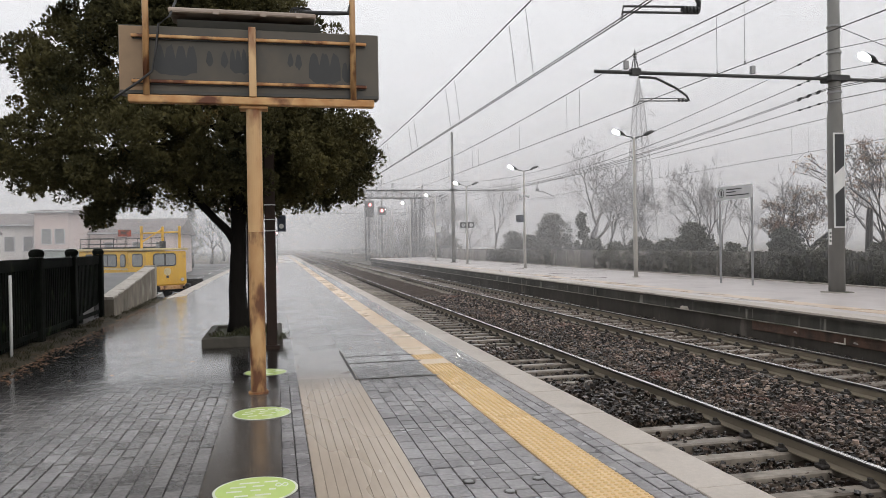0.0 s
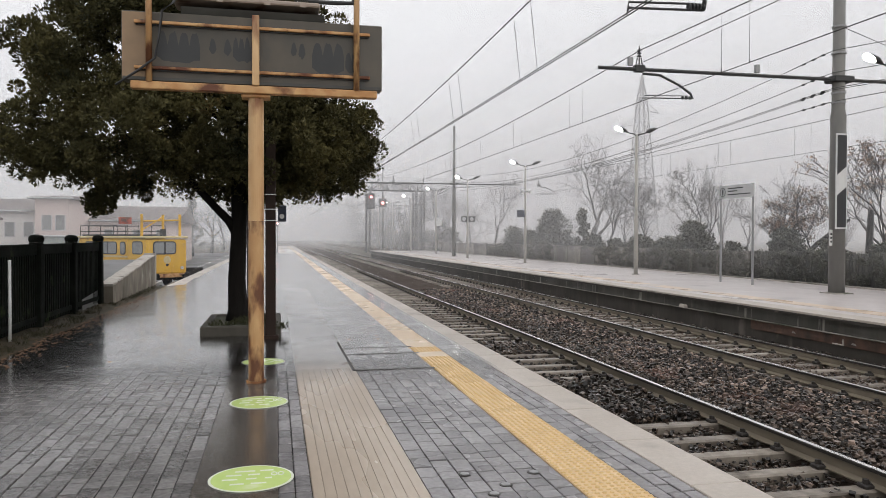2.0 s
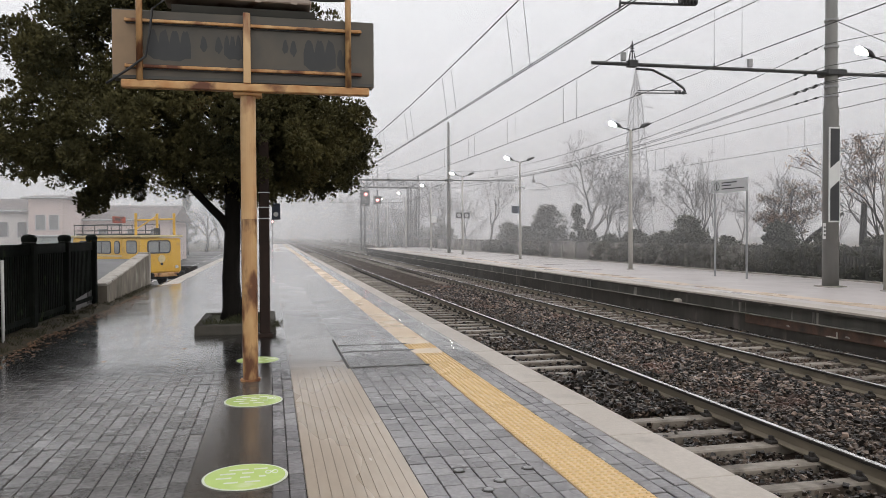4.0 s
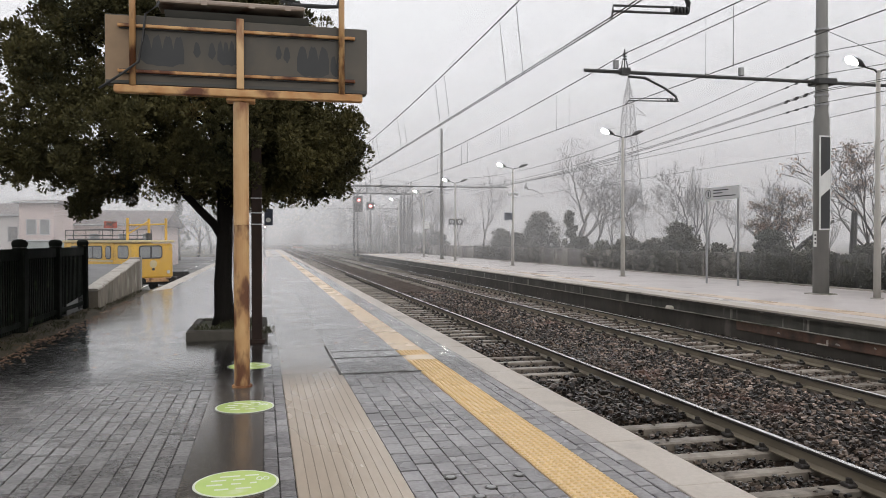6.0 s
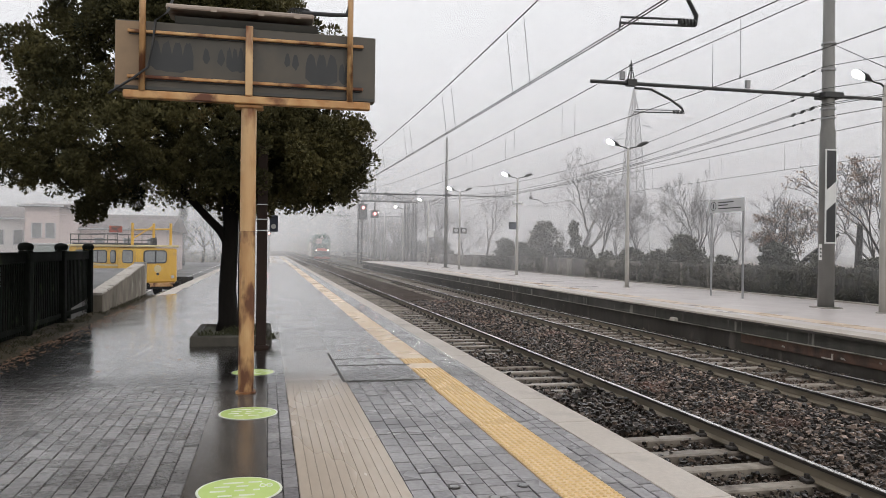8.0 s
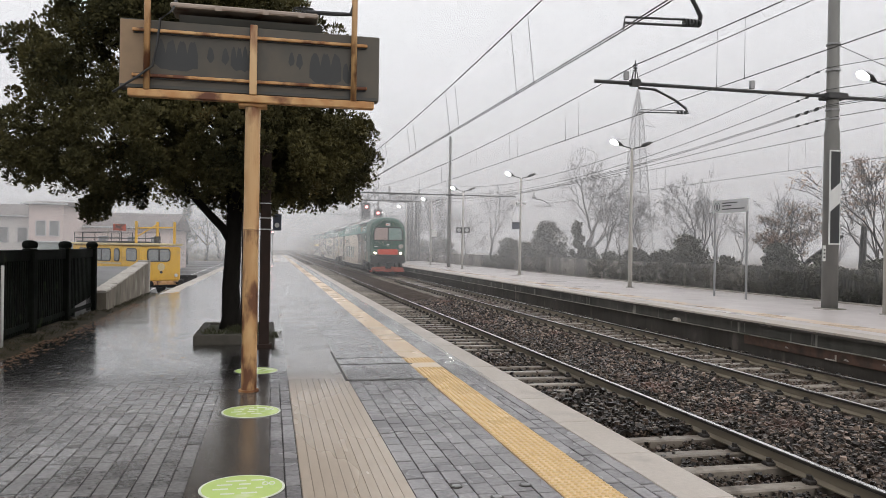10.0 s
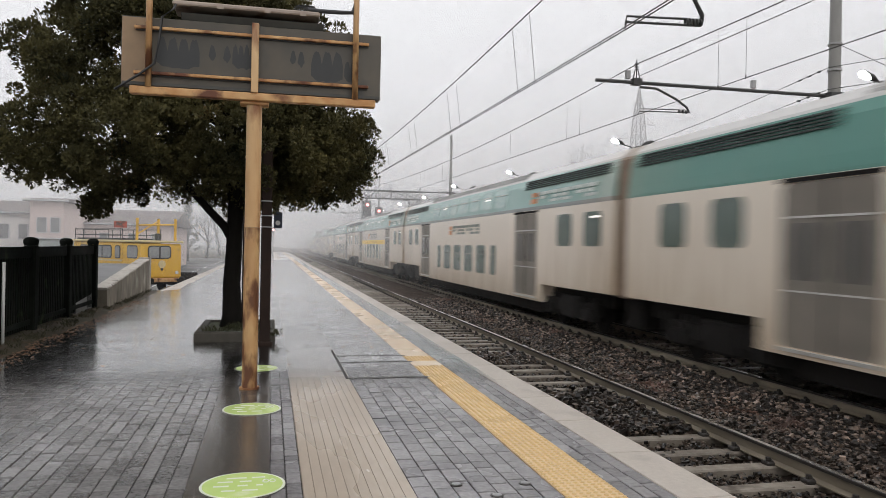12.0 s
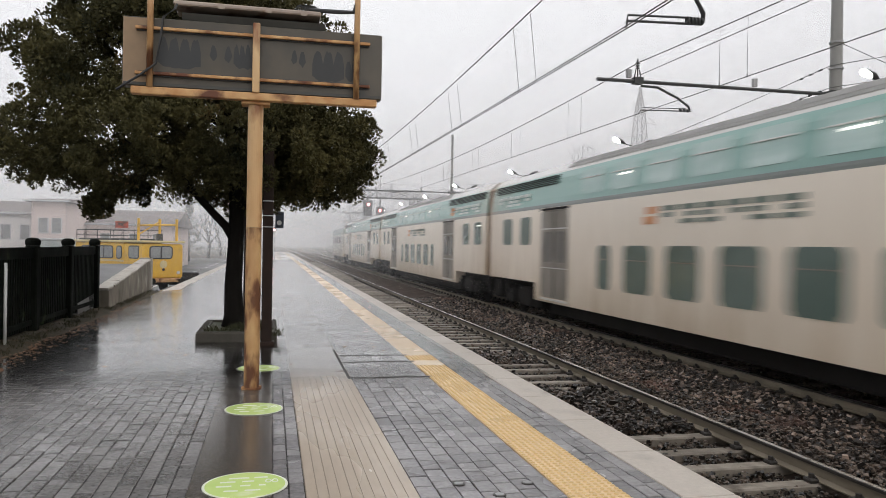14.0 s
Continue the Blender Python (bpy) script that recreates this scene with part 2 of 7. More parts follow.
# far guide tiles, paler than TACTILE: wet sheen in the base colour
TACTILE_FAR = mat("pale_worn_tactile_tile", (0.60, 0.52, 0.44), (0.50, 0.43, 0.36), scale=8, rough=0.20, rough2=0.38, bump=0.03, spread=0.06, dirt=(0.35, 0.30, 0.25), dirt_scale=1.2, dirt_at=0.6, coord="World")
YELLOW = mat("yellow_tactile_tile", (0.76, 0.54, 0.30), (0.64, 0.44, 0.22), scale=16, rough=0.22, rough2=0.45, bump=0.08, spread=0.08, dirt=(0.50, 0.36, 0.20), dirt_scale=2.2, dirt_at=0.62, coord="World")
# far warning tiles, washed paler: wet sheen in the base colour
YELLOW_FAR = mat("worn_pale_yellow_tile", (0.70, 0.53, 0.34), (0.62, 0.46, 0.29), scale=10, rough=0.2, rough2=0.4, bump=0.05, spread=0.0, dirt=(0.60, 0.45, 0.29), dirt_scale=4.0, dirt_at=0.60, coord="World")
YELLOW_OLD = mat("faded_yellow_strip", (0.70, 0.53, 0.37), (0.58, 0.47, 0.37), scale=6, rough=0.2, rough2=0.4, bump=0.05, dirt=(0.46, 0.41, 0.37), dirt_scale=0.9, dirt_at=0.50)
COPING = mat("pale_concrete_coping", (0.52, 0.46, 0.40), (0.40, 0.355, 0.305), scale=24, rough=0.35, rough2=0.55, bump=0.2, spread=0.1, dirt=(0.28, 0.245, 0.21), dirt_scale=1.0, dirt_at=0.6, coord="World")
# wall colour; also stands in for the shadow under the opposite edge
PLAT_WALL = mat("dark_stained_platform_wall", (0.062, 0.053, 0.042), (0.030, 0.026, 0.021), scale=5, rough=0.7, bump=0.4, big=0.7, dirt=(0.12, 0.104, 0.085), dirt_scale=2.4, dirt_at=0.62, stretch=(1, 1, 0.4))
RUSTWALL = mat("rust_stained_concrete", (0.15, 0.078, 0.048), (0.030, 0.022, 0.018), scale=4, rough=0.6, bump=0.4, big=1.6, dirt=(0.022, 0.018, 0.015), dirt_scale=1.3, dirt_at=0.54)
CONCRETE = mat("weathered_concrete", (0.36, 0.33, 0.29), (0.24, 0.22, 0.19), scale=9, rough=0.75, bump=0.4, dirt=(0.10, 0.105, 0.075), dirt_scale=1.4, dirt_at=0.55)
SLEEPER = mat("pale_wet_concrete_sleeper", (0.32, 0.28, 0.23), (0.13, 0.108, 0.086), scale=9, rough=0.3, rough2=0.6, bump=0.3, spread=0.3, dirt=(0.08, 0.062, 0.046), dirt_scale=3.0, dirt_at=0.58, coord="World")
SLEEPER_OLD = mat("old_brown_stained_sleeper", (0.30, 0.26, 0.215), (0.13, 0.108, 0.085), scale=9, rough=0.35, rough2=0.65, bump=0.3, spread=0.3, dirt=(0.06, 0.047, 0.036), dirt_scale=2.2, dirt_at=0.55, coord="World")
STONE = mat("wet_brown_ballast", (0.37, 0.275, 0.215), (0.018, 0.013, 0.010), scale=9, rough=0.25, rough2=0.6, bump=0.2, spread=0.85, big=1.2, dirt=(0.17, 0.095, 0.072), dirt_scale=0.7, dirt_at=0.56)
STONE_OILY = mat("dark_oily_ballast", (0.14, 0.104, 0.080), (0.011, 0.008, 0.006), scale=9, rough=0.2, rough2=0.5, bump=0.2, spread=0.85, big=1.2, dirt=(0.11, 0.055, 0.038), dirt_scale=0.5, dirt_at=0.60)
BED = mat("dark_ballast_bed", (0.085, 0.062, 0.048), (0.022, 0.016, 0.013), scale=26, rough=0.8, bump=1.0, bscale=30, big=2.5, spec=0.15)
RAILTOP = mat("polished_rail_head", (0.92, 0.91, 0.89), (0.75, 0.74, 0.73), scale=20, rough=0.22, rough2=0.32, metal=1.0, bump=0.0)
RAILWEB = mat("rusty_rail_web", (0.26, 0.22, 0.16), (0.11, 0.088, 0.062), scale=8, rough=0.4, rough2=0.7, bump=0.2, metal=0.1, stretch=(1, 0.2, 1))
CLIP = mat("dark_rail_fastening", (0.035, 0.03, 0.026), scale=20, rough=0.5, bump=0.1)
RUSTPAINT = mat("rusty_cream_painted_steel", (0.68, 0.48, 0.26), (0.48, 0.26, 0.10), scale=4, rough=0.35, rough2=0.55, bump=0.2, big=1.4, dirt=(0.20, 0.065, 0.02), dirt_scale=4.2, dirt_at=0.52, stretch=(1, 1, 0.22))
RUSTPOST = mat("rust_streaked_cream_post", (0.66, 0.45, 0.23), (0.46, 0.25, 0.10), scale=6, rough=0.3, rough2=0.5, bump=0.2, big=1.6, dirt=(0.26, 0.105, 0.035), dirt_scale=4.5, dirt_at=0.54, stretch=(1, 1, 0.35))
RUSTFOOT = mat("heavily_rusted_cream_post", (0.60, 0.39, 0.18), (0.34, 0.155, 0.055), scale=7, rough=0.3, rough2=0.5, bump=0.3, big=2.2, dirt=(0.12, 0.045, 0.017), dirt_scale=6.0, dirt_at=0.50, stretch=(1, 1, 0.40))
RUSTBAR = mat("orange_rusty_bar", (0.64, 0.41, 0.19), (0.40, 0.17, 0.05), scale=8, rough=0.5, bump=0.2, big=2.0, dirt=(0.115, 0.035, 0.012), dirt_scale=3.2, dirt_at=0.50)
PANEL = mat("stained_grey_sign_back", (0.100, 0.082, 0.058), (0.052, 0.048, 0.039), scale=3, rough=0.4, bump=0.04, big=0.7, dirt=(0.040, 0.041, 0.039), dirt_scale=1.3, dirt_at=0.56, stretch=(1.2, 1, 0.8))
FLAP = mat("brown_weathered_sign_end", (0.34, 0.225, 0.125), (0.20, 0.135, 0.08), scale=4, rough=0.5, bump=0.04)
# for the sign's water stains and the painted shadow along its rails
STAIN_SHADE = mat("dark_water_stain", (0.016, 0.018, 0.019), (0.030, 0.030, 0.029), scale=5, rough=0.35, bump=0.0)
DARKBOX = mat("dark_green_grey_housing", (0.07, 0.07, 0.062), (0.045, 0.045, 0.04), scale=6, rough=0.45, bump=0.08)
BROWNPOLE = mat("dark_brown_painted_steel", (0.028, 0.015, 0.010), (0.015, 0.009, 0.007), scale=6, rough=0.55, bump=0.12, spec=0.2)
GALV = mat("galvanised_steel", (0.34, 0.34, 0.34), (0.24, 0.24, 0.24), scale=8, rough=0.5, metal=0.3, bump=0.06)
MASTGREY = mat("grey_mast_paint", (0.20, 0.195, 0.18), (0.14, 0.137, 0.128), scale=5, rough=0.5, bump=0.06, big=0.6, stretch=(1, 1, 0.3))
LAMPPOST = mat("pale_lamp_post_paint", (0.42, 0.40, 0.36), (0.31, 0.295, 0.265), scale=5, rough=0.5, bump=0.04, stretch=(1, 1, 0.3))
IRON = mat("dark_catenary_steel", (0.055, 0.055, 0.055), (0.035, 0.035, 0.035), scale=10, rough=0.5, bump=0.05, metal=0.3)
WIRE = mat("weathered_copper_wire", (0.07, 0.068, 0.065), (0.045, 0.044, 0.042), scale=4, rough=0.6, bump=0.0)
BLACK = mat("matt_black_enamel", (0.02, 0.021, 0.022), (0.03, 0.03, 0.031), scale=5, rough=0.4, bump=0.0)
WHITE = mat("white_enamel", (0.70, 0.70, 0.68), (0.58, 0.58, 0.56), scale=4, rough=0.4, bump=0.0)
GREYSIGN = mat("pale_grey_sign_face", (0.55, 0.55, 0.55), (0.46, 0.46, 0.46), scale=4, rough=0.4, bump=0.0)
BLUEGREY = mat("dark_blue_grey_sign_face", (0.05, 0.06, 0.09), (0.035, 0.042, 0.06), scale=4, rough=0.4, bump=0.0)
FENCE = mat("black_green_weathered_fence", (0.011, 0.013, 0.010), (0.005, 0.006, 0.005), scale=7, spec=0.06, rough=0.75, bump=0.25, big=1.2, spread=0.1, dirt=(0.035, 0.05, 0.022), dirt_scale=2.0, dirt_at=0.62, coord="World")
STICKER = mat("green_floor_sticker", (0.60, 0.73, 0.27), (0.50, 0.66, 0.20), scale=8, rough=0.12, rough2=0.30, bump=0.02, dirt=(0.70, 0.78, 0.45), dirt_scale=5, dirt_at=0.58, coord="World")
STICKER_RIM = mat("white_sticker_rim", (0.72, 0.76, 0.62), (0.6, 0.65, 0.5), scale=8, rough=0.35, bump=0.0)
BARK = mat("dark_wet_bark", (0.012, 0.010, 0.008), (0.006, 0.005, 0.004), scale=18, rough=0.8, bump=0.8, stretch=(1, 1, 0.25), spec=0.2)
LEAF = mat("dark_evergreen_leaf", (0.135, 0.118, 0.046), (0.010, 0.013, 0.006), scale=1.3, rough=0.6, bump=0.0, spread=0.05, big=0.7, dirt=(0.19, 0.125, 0.045), dirt_scale=0.9, dirt_at=0.62, spec=0.15)
FENCE_FAR = mat("grey_weathered_slats", (0.10, 0.097, 0.082), (0.06, 0.058, 0.05), scale=5, rough=0.8, bump=0.2, spread=0.3, coord="World")
TWIG = mat("grey_brown_bare_twig", (0.038, 0.030, 0.025), (0.020, 0.016, 0.013), scale=5, rough=0.85, bump=0.1, spec=0.2)
DRYLEAF = mat("dry_brown_leaf", (0.24, 0.135, 0.075), (0.12, 0.068, 0.04), scale=3, rough=0.6, bump=0.0, spread=0.4)
HEDGE = mat("dark_winter_bush_leaf", (0.125, 0.123, 0.098), (0.080, 0.080, 0.064), scale=1.5, rough=0.85, bump=0.0, spread=0.12, spec=0.05)
GRASS = mat("damp_grass_and_moss", (0.06, 0.062, 0.024), (0.03, 0.032, 0.014), scale=14, rough=0.8, bump=0.8)
WEED = mat("brown_dying_weeds", (0.050, 0.044, 0.020), (0.022, 0.022, 0.010), scale=9, rough=0.8, bump=0.0, spread=0.4)
FILM = film_mat()
REDRIM = mat("dark_red_signal_rim", (0.35, 0.05, 0.05), scale=3, rough=0.4, bump=0.0)
SOIL = mat("damp_dark_soil", (0.14, 0.098, 0.062), (0.065, 0.047, 0.032), scale=9, rough=0.8, bump=0.8, big=0.5, dirt=(0.09, 0.085, 0.042), dirt_scale=0.5, dirt_at=0.58)
VERGE = mat("dark_leafy_verge_soil", (0.075, 0.056, 0.032), (0.030, 0.030, 0.015), scale=14, rough=0.8, bump=0.9, big=1.2, dirt=(0.11, 0.066, 0.034), dirt_scale=3.0, dirt_at=0.58)
RAMPWALL = mat("damp_stained_ramp_wall", (0.26, 0.225, 0.175), (0.085, 0.072, 0.056), scale=4, rough=0.75, bump=0.5, big=0.9, dirt=(0.40, 0.37, 0.31), dirt_scale=1.6, dirt_at=0.60, stretch=(1, 1, 0.6))
GROUND = mat("field_and_yard_ground", (0.14, 0.125, 0.10), (0.08, 0.078, 0.055), scale=0.8, rough=0.8, bump=0.4, big=0.08, coord="Object")
YARD = mat("grey_yard_asphalt", (0.12, 0.118, 0.115), (0.075, 0.073, 0.072), scale=3, rough=0.35, rough2=0.7, bump=0.3, big=0.15)
# house walls and roofs are set paler: haze put into the colours
PLASTER = mat("pink_house_plaster", (0.70, 0.58, 0.54), (0.62, 0.515, 0.48), scale=2, rough=0.85, bump=0.1, big=0.3)
PLASTER_W = mat("off_white_house_plaster", (0.78, 0.75, 0.72), (0.68, 0.655, 0.63), scale=2, rough=0.85, bump=0.1, big=0.3)
ROOF = mat("grey_brown_roof_tile", (0.24, 0.21, 0.20), (0.17, 0.15, 0.14), scale=6, rough=0.8, bump=0.5)
SHUTTER = mat("dull_window_glass", (0.26, 0.26, 0.26), (0.20, 0.205, 0.21), scale=3, rough=0.25, bump=0.0)
RAILCAR = mat("yellow_railcar_paint", (0.72, 0.42, 0.035), (0.58, 0.33, 0.03), scale=3, rough=0.4, bump=0.04, big=0.8, dirt=(0.34, 0.22, 0.06), dirt_scale=1.4, dirt_at=0.62)
CREAM = mat("cream_railcar_roof", (0.62, 0.50, 0.26), (0.5, 0.4, 0.2), scale=3, rough=0.5, bump=0.04)
GLASS = mat("dark_reflecting_glass", (0.035, 0.05, 0.05), (0.02, 0.03, 0.03), scale=2, rough=0.05, rough2=0.10, bump=0.0, spec=0.8)
COACHGLASS = mat("dirty_green_coach_glass", (0.125, 0.168, 0.143), (0.065, 0.105, 0.088), scale=1.5, rough=0.10, rough2=0.22, bump=0.0, spec=0.6)
# pale level streaks: reflected sky put into the green glass colour
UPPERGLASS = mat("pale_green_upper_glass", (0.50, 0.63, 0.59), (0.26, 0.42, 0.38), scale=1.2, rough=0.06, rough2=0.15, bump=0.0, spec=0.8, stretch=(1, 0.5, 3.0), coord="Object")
BLIND = mat("pinkish_cab_blind", (0.38, 0.285, 0.255), (0.33, 0.25, 0.225), scale=3, rough=0.5, bump=0.0)
UNDER = mat("black_oily_underframe", (0.010, 0.009, 0.0085), (0.018, 0.016, 0.014), scale=6, rough=0.7, bump=0.3, spec=0.2)
CABGREEN = mat("deep_green_cab_paint", (0.004, 0.062, 0.036), (0.003, 0.046, 0.027), scale=2, rough=0.45, rough2=0.6, bump=0.0, spec=0.15)
CABRED = mat("red_cab_panel_paint", (0.62, 0.055, 0.015), (0.52, 0.045, 0.014), scale=2, rough=0.35, bump=0.0, spec=0.3)
PLOUGH = mat("faded_red_snow_plough", (0.46, 0.088, 0.05), (0.30, 0.06, 0.038), scale=5, rough=0.5, bump=0.1, dirt=(0.10, 0.055, 0.045), dirt_scale=2.5, dirt_at=0.54)
DOORGLASS = mat("dirty_brown_door_glass", (0.13, 0.122, 0.105), (0.085, 0.08, 0.07), scale=2, rough=0.2, bump=0.0)
DOORPAINT = mat("dirty_grey_coach_door", (0.23, 0.20, 0.165), (0.15, 0.132, 0.108), scale=3, rough=0.45, bump=0.05)
LOUVRE = mat("dusty_dark_louvre", (0.062, 0.075, 0.070), (0.04, 0.05, 0.046), scale=5, rough=0.6, bump=0.0)
ROOFGREY = mat("dirty_grey_coach_roof", (0.20, 0.20, 0.19), (0.14, 0.138, 0.13), scale=3, rough=0.6, bump=0.1)
RIB = mat("pale_grey_roof_rib", (0.52, 0.515, 0.50), (0.40, 0.395, 0.38), scale=3, rough=0.5, bump=0.05)
GANGWAY = mat("rust_brown_gangway_bellows", (0.31, 0.225, 0.16), (0.18, 0.125, 0.088), scale=4, rough=0.7, bump=0.1)
SILL = mat("worn_aluminium_sill", (0.75, 0.74, 0.70), (0.6, 0.59, 0.56), scale=6, rough=0.3, metal=0.6, bump=0.0)
LOGO = mat("pale_livery_lettering", (0.72, 0.76, 0.71), (0.6, 0.65, 0.61), scale=3, rough=0.4, bump=0.0)
LOGO_D = mat("dull_green_livery_lettering", (0.12, 0.16, 0.13), (0.16, 0.19, 0.16), scale=3, rough=0.4, bump=0.0)
LOGO_R = mat("orange_livery_mark", (0.66, 0.28, 0.09), (0.55, 0.2, 0.08), scale=3, rough=0.4, bump=0.0)
YELLOWBAND = mat("yellow_first_class_band", (0.92, 0.58, 0.05), (0.80, 0.50, 0.05), scale=3, rough=0.35, bump=0.0)
BEIGE, TEAL, RGREY = (0.88, 0.79, 0.665), (0.185, 0.37, 0.325), (0.60, 0.59, 0.57)
COACH = band_mat("coach_livery", [(0, BEIGE), (3.10, (0.13, 0.16, 0.15)), (3.20, TEAL), (4.01, RGREY)])
DRIVE = band_mat("driving_coach_livery", [(0, BEIGE), (3.10, (0.075, 0.26, 0.215)), (4.01, RGREY)], arc=(12.2, 0.3, 4.8, 2.87, (0.046, 0.041, 0.035), (0.008, 0.075, 0.050)))
LAMPLIT = glow("lit_lamp_glass", (1.0, 0.95, 0.84), 28.0)
HEADLIT = glow("lit_headlight", (1.0, 0.86, 0.62), 7.0)
REDLIT = glow("lit_red_signal", (1.0, 0.35, 0.33), 5.0)
TUBELIT = glow("lit_coach_tube", (1.0, 0.96, 0.88), 1.5)
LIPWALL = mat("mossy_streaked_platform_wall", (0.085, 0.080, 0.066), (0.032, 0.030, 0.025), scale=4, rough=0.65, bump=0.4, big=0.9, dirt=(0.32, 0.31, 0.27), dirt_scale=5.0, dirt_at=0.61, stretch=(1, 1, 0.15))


# ---- mesh helpers ----
class Shape:
    """Collects the faces of one mesh."""

    def __init__(self):
        self.v, self.f, self.i = [], [], []

    def add(self, verts, faces, slot=0):
        o = len(self.v)
        self.v += [tuple(p) for p in verts]
        self.f += [tuple(o + j for j in q) for q in faces]
        self.i += [slot] * len(faces)
        return self

    def box(self, x0, x1, y0, y1, z0, z1, c=0.0, slot=0):
        """A box whose upright and lying edges are cut off by c."""
        if c <= 0:
            p = [(x, y, z) for z in (z0, z1) for x, y in ((x0, y0), (x1, y0), (x1, y1), (x0, y1))]
            return self.add(p, [(3, 2, 1, 0), (4, 5, 6, 7), (0, 1, 5, 4), (1, 2, 6, 5), (2, 3, 7, 6), (3, 0, 4, 7)], slot)
        ring = lambda d, z: [(x0 + c + d, y0 + d, z), (x1 - c - d, y0 + d, z), (x1 - d, y0 + c + d, z), (x1 - d, y1 - c - d, z),
                             (x1 - c - d, y1 - d, z), (x0 + c + d, y1 - d, z), (x0 + d, y1 - c - d, z), (x0 + d, y0 + c + d, z)]
        return self.loft([ring(c * 0.7, z0), ring(0, z0 + c), ring(0, z1 - c), ring(c * 0.7, z1)], slot)

    def loft(self, rings, slot=0, caps=True):
        n = len(rings[0])
        p = [q for r in rings for q in r]
        f = [(a * n + j, a * n + (j + 1) % n, (a + 1) * n + (j + 1) % n, (a + 1) * n + j) for a in range(len(rings) - 1) for j in range(n)]
        if caps:
            f += [tuple(range(n - 1, -1, -1)), tuple(range((len(rings) - 1) * n, len(rings) * n))]
        return self.add(p, f, slot)

    def tube(self, pts, r, n=8, slot=0, caps=True):
        """A round bar along pts; r is one radius or one for each point."""
        pts = [Vector(p) for p in pts]
        r = [r] * len(pts) if isinstance(r, (int, float)) else r
        rings = []
        for a, p in enumerate(pts):
            d = (pts[min(a + 1, len(pts) - 1)] - pts[max(a - 1, 0)]).normalized()
            u = d.cross(Vector((0, 0, 1)) if abs(d.z) < 0.9 else Vector((0, 1, 0))).normalized()
            w = u.cross(d)
            rings.append([p + r[a] * (math.cos(6.2832 * j / n) * u + math.sin(6.2832 * j / n) * w) for j in range(n)])
        return self.loft(rings, slot, caps)

    def disc(self, c, r, axis, depth, n=24, slot=0):
        c, axis = Vector(c), Vector(axis).normalized()
        return self.tube([c, c + axis * depth], r, n, slot)

    def turn(self, m):
        self.v = [tuple(m @ Vector(p)) for p in self.v]
        return self


def part(name, s, material, parent=None, label="", smooth=False):
    me = bpy.data.meshes.new(name)
    me.from_pydata(s.v, [], s.f)
    mats = material if isinstance(material, (list, tuple)) else [material]
    for m in mats:
        me.materials.append(m)
    if len(mats) > 1:
        me.polygons.foreach_set("material_index", s.i)
    if smooth:
        me.polygons.foreach_set("use_smooth", [True] * len(me.polygons))
    me.update()
    ob = new(name, me)
    if parent:
        ob.parent = parent
    return tagged(ob, label)


def thing(name, label, category, group="", at=None, kind=""):
    ob = new(name)
    if at is not None:
        ob.matrix_basis = at
    return tagged(ob, label, category, group, kind)


def solid(name, s, material, label, category="", kind="", group="", smooth=False):
    return tagged(part(name, s, material, None, smooth=smooth), label, category, group, kind)


B = lambda *a, **k: Shape().box(*a, **k)

# ---- ground, road bed and tracks ----
g = Shape()
g.add([(-1500, -600, -1.15), (1500, -600, -1.15), (1500, 2500, -1.15), (-1500, 2500, -1.15)], [(0, 1, 2, 3)])
solid("ground", g, GROUND, "flat damp winter ground reaching into the fog", kind="structure")
solid("yard", B(-60, EDGE0 - 0.25, 17.5, 110, -1.14, -0.78), YARD, "wet grey goods yard beside the siding", kind="structure")


def bed(x0, x1, top, name):
    """Ballast bed: a strip with an uneven surface."""
    s = Shape()
    ys = list(np.concatenate([np.arange(-14, 40, 0.35), np.arange(40, 130, 2.0), np.arange(130, 640, 30.0)]))
    xs = np.linspace(x0, x1, 26)
    v = [(x, y, top + 0.035 * noise.noise((x * 2.1, y * 2.1, 0.3)) + 0.03 * noise.noise((x * 7, y * 7, 2.0))) for y in ys for x in xs]
    n = len(xs)
    f = [(a * n + b, a * n + b + 1, (a + 1) * n + b + 1, (a + 1) * n + b) for a in range(len(ys) - 1) for b in range(n - 1)]
    s.add(v, f)
    return solid(name, s, BED, "dark wet brown ballast bed of the railway", kind="structure", smooth=True)


bed(EDGE1 - 0.05, T1 + HALF + 0.12, RAIL - 0.265, "track_bed")
bed(T1 + HALF + 0.12, T2 - 1.30, RAIL - 0.175, "track_bed")
bed(T2 - 1.30, EDGE2 + 0.15, RAIL - 0.255, "track_bed")


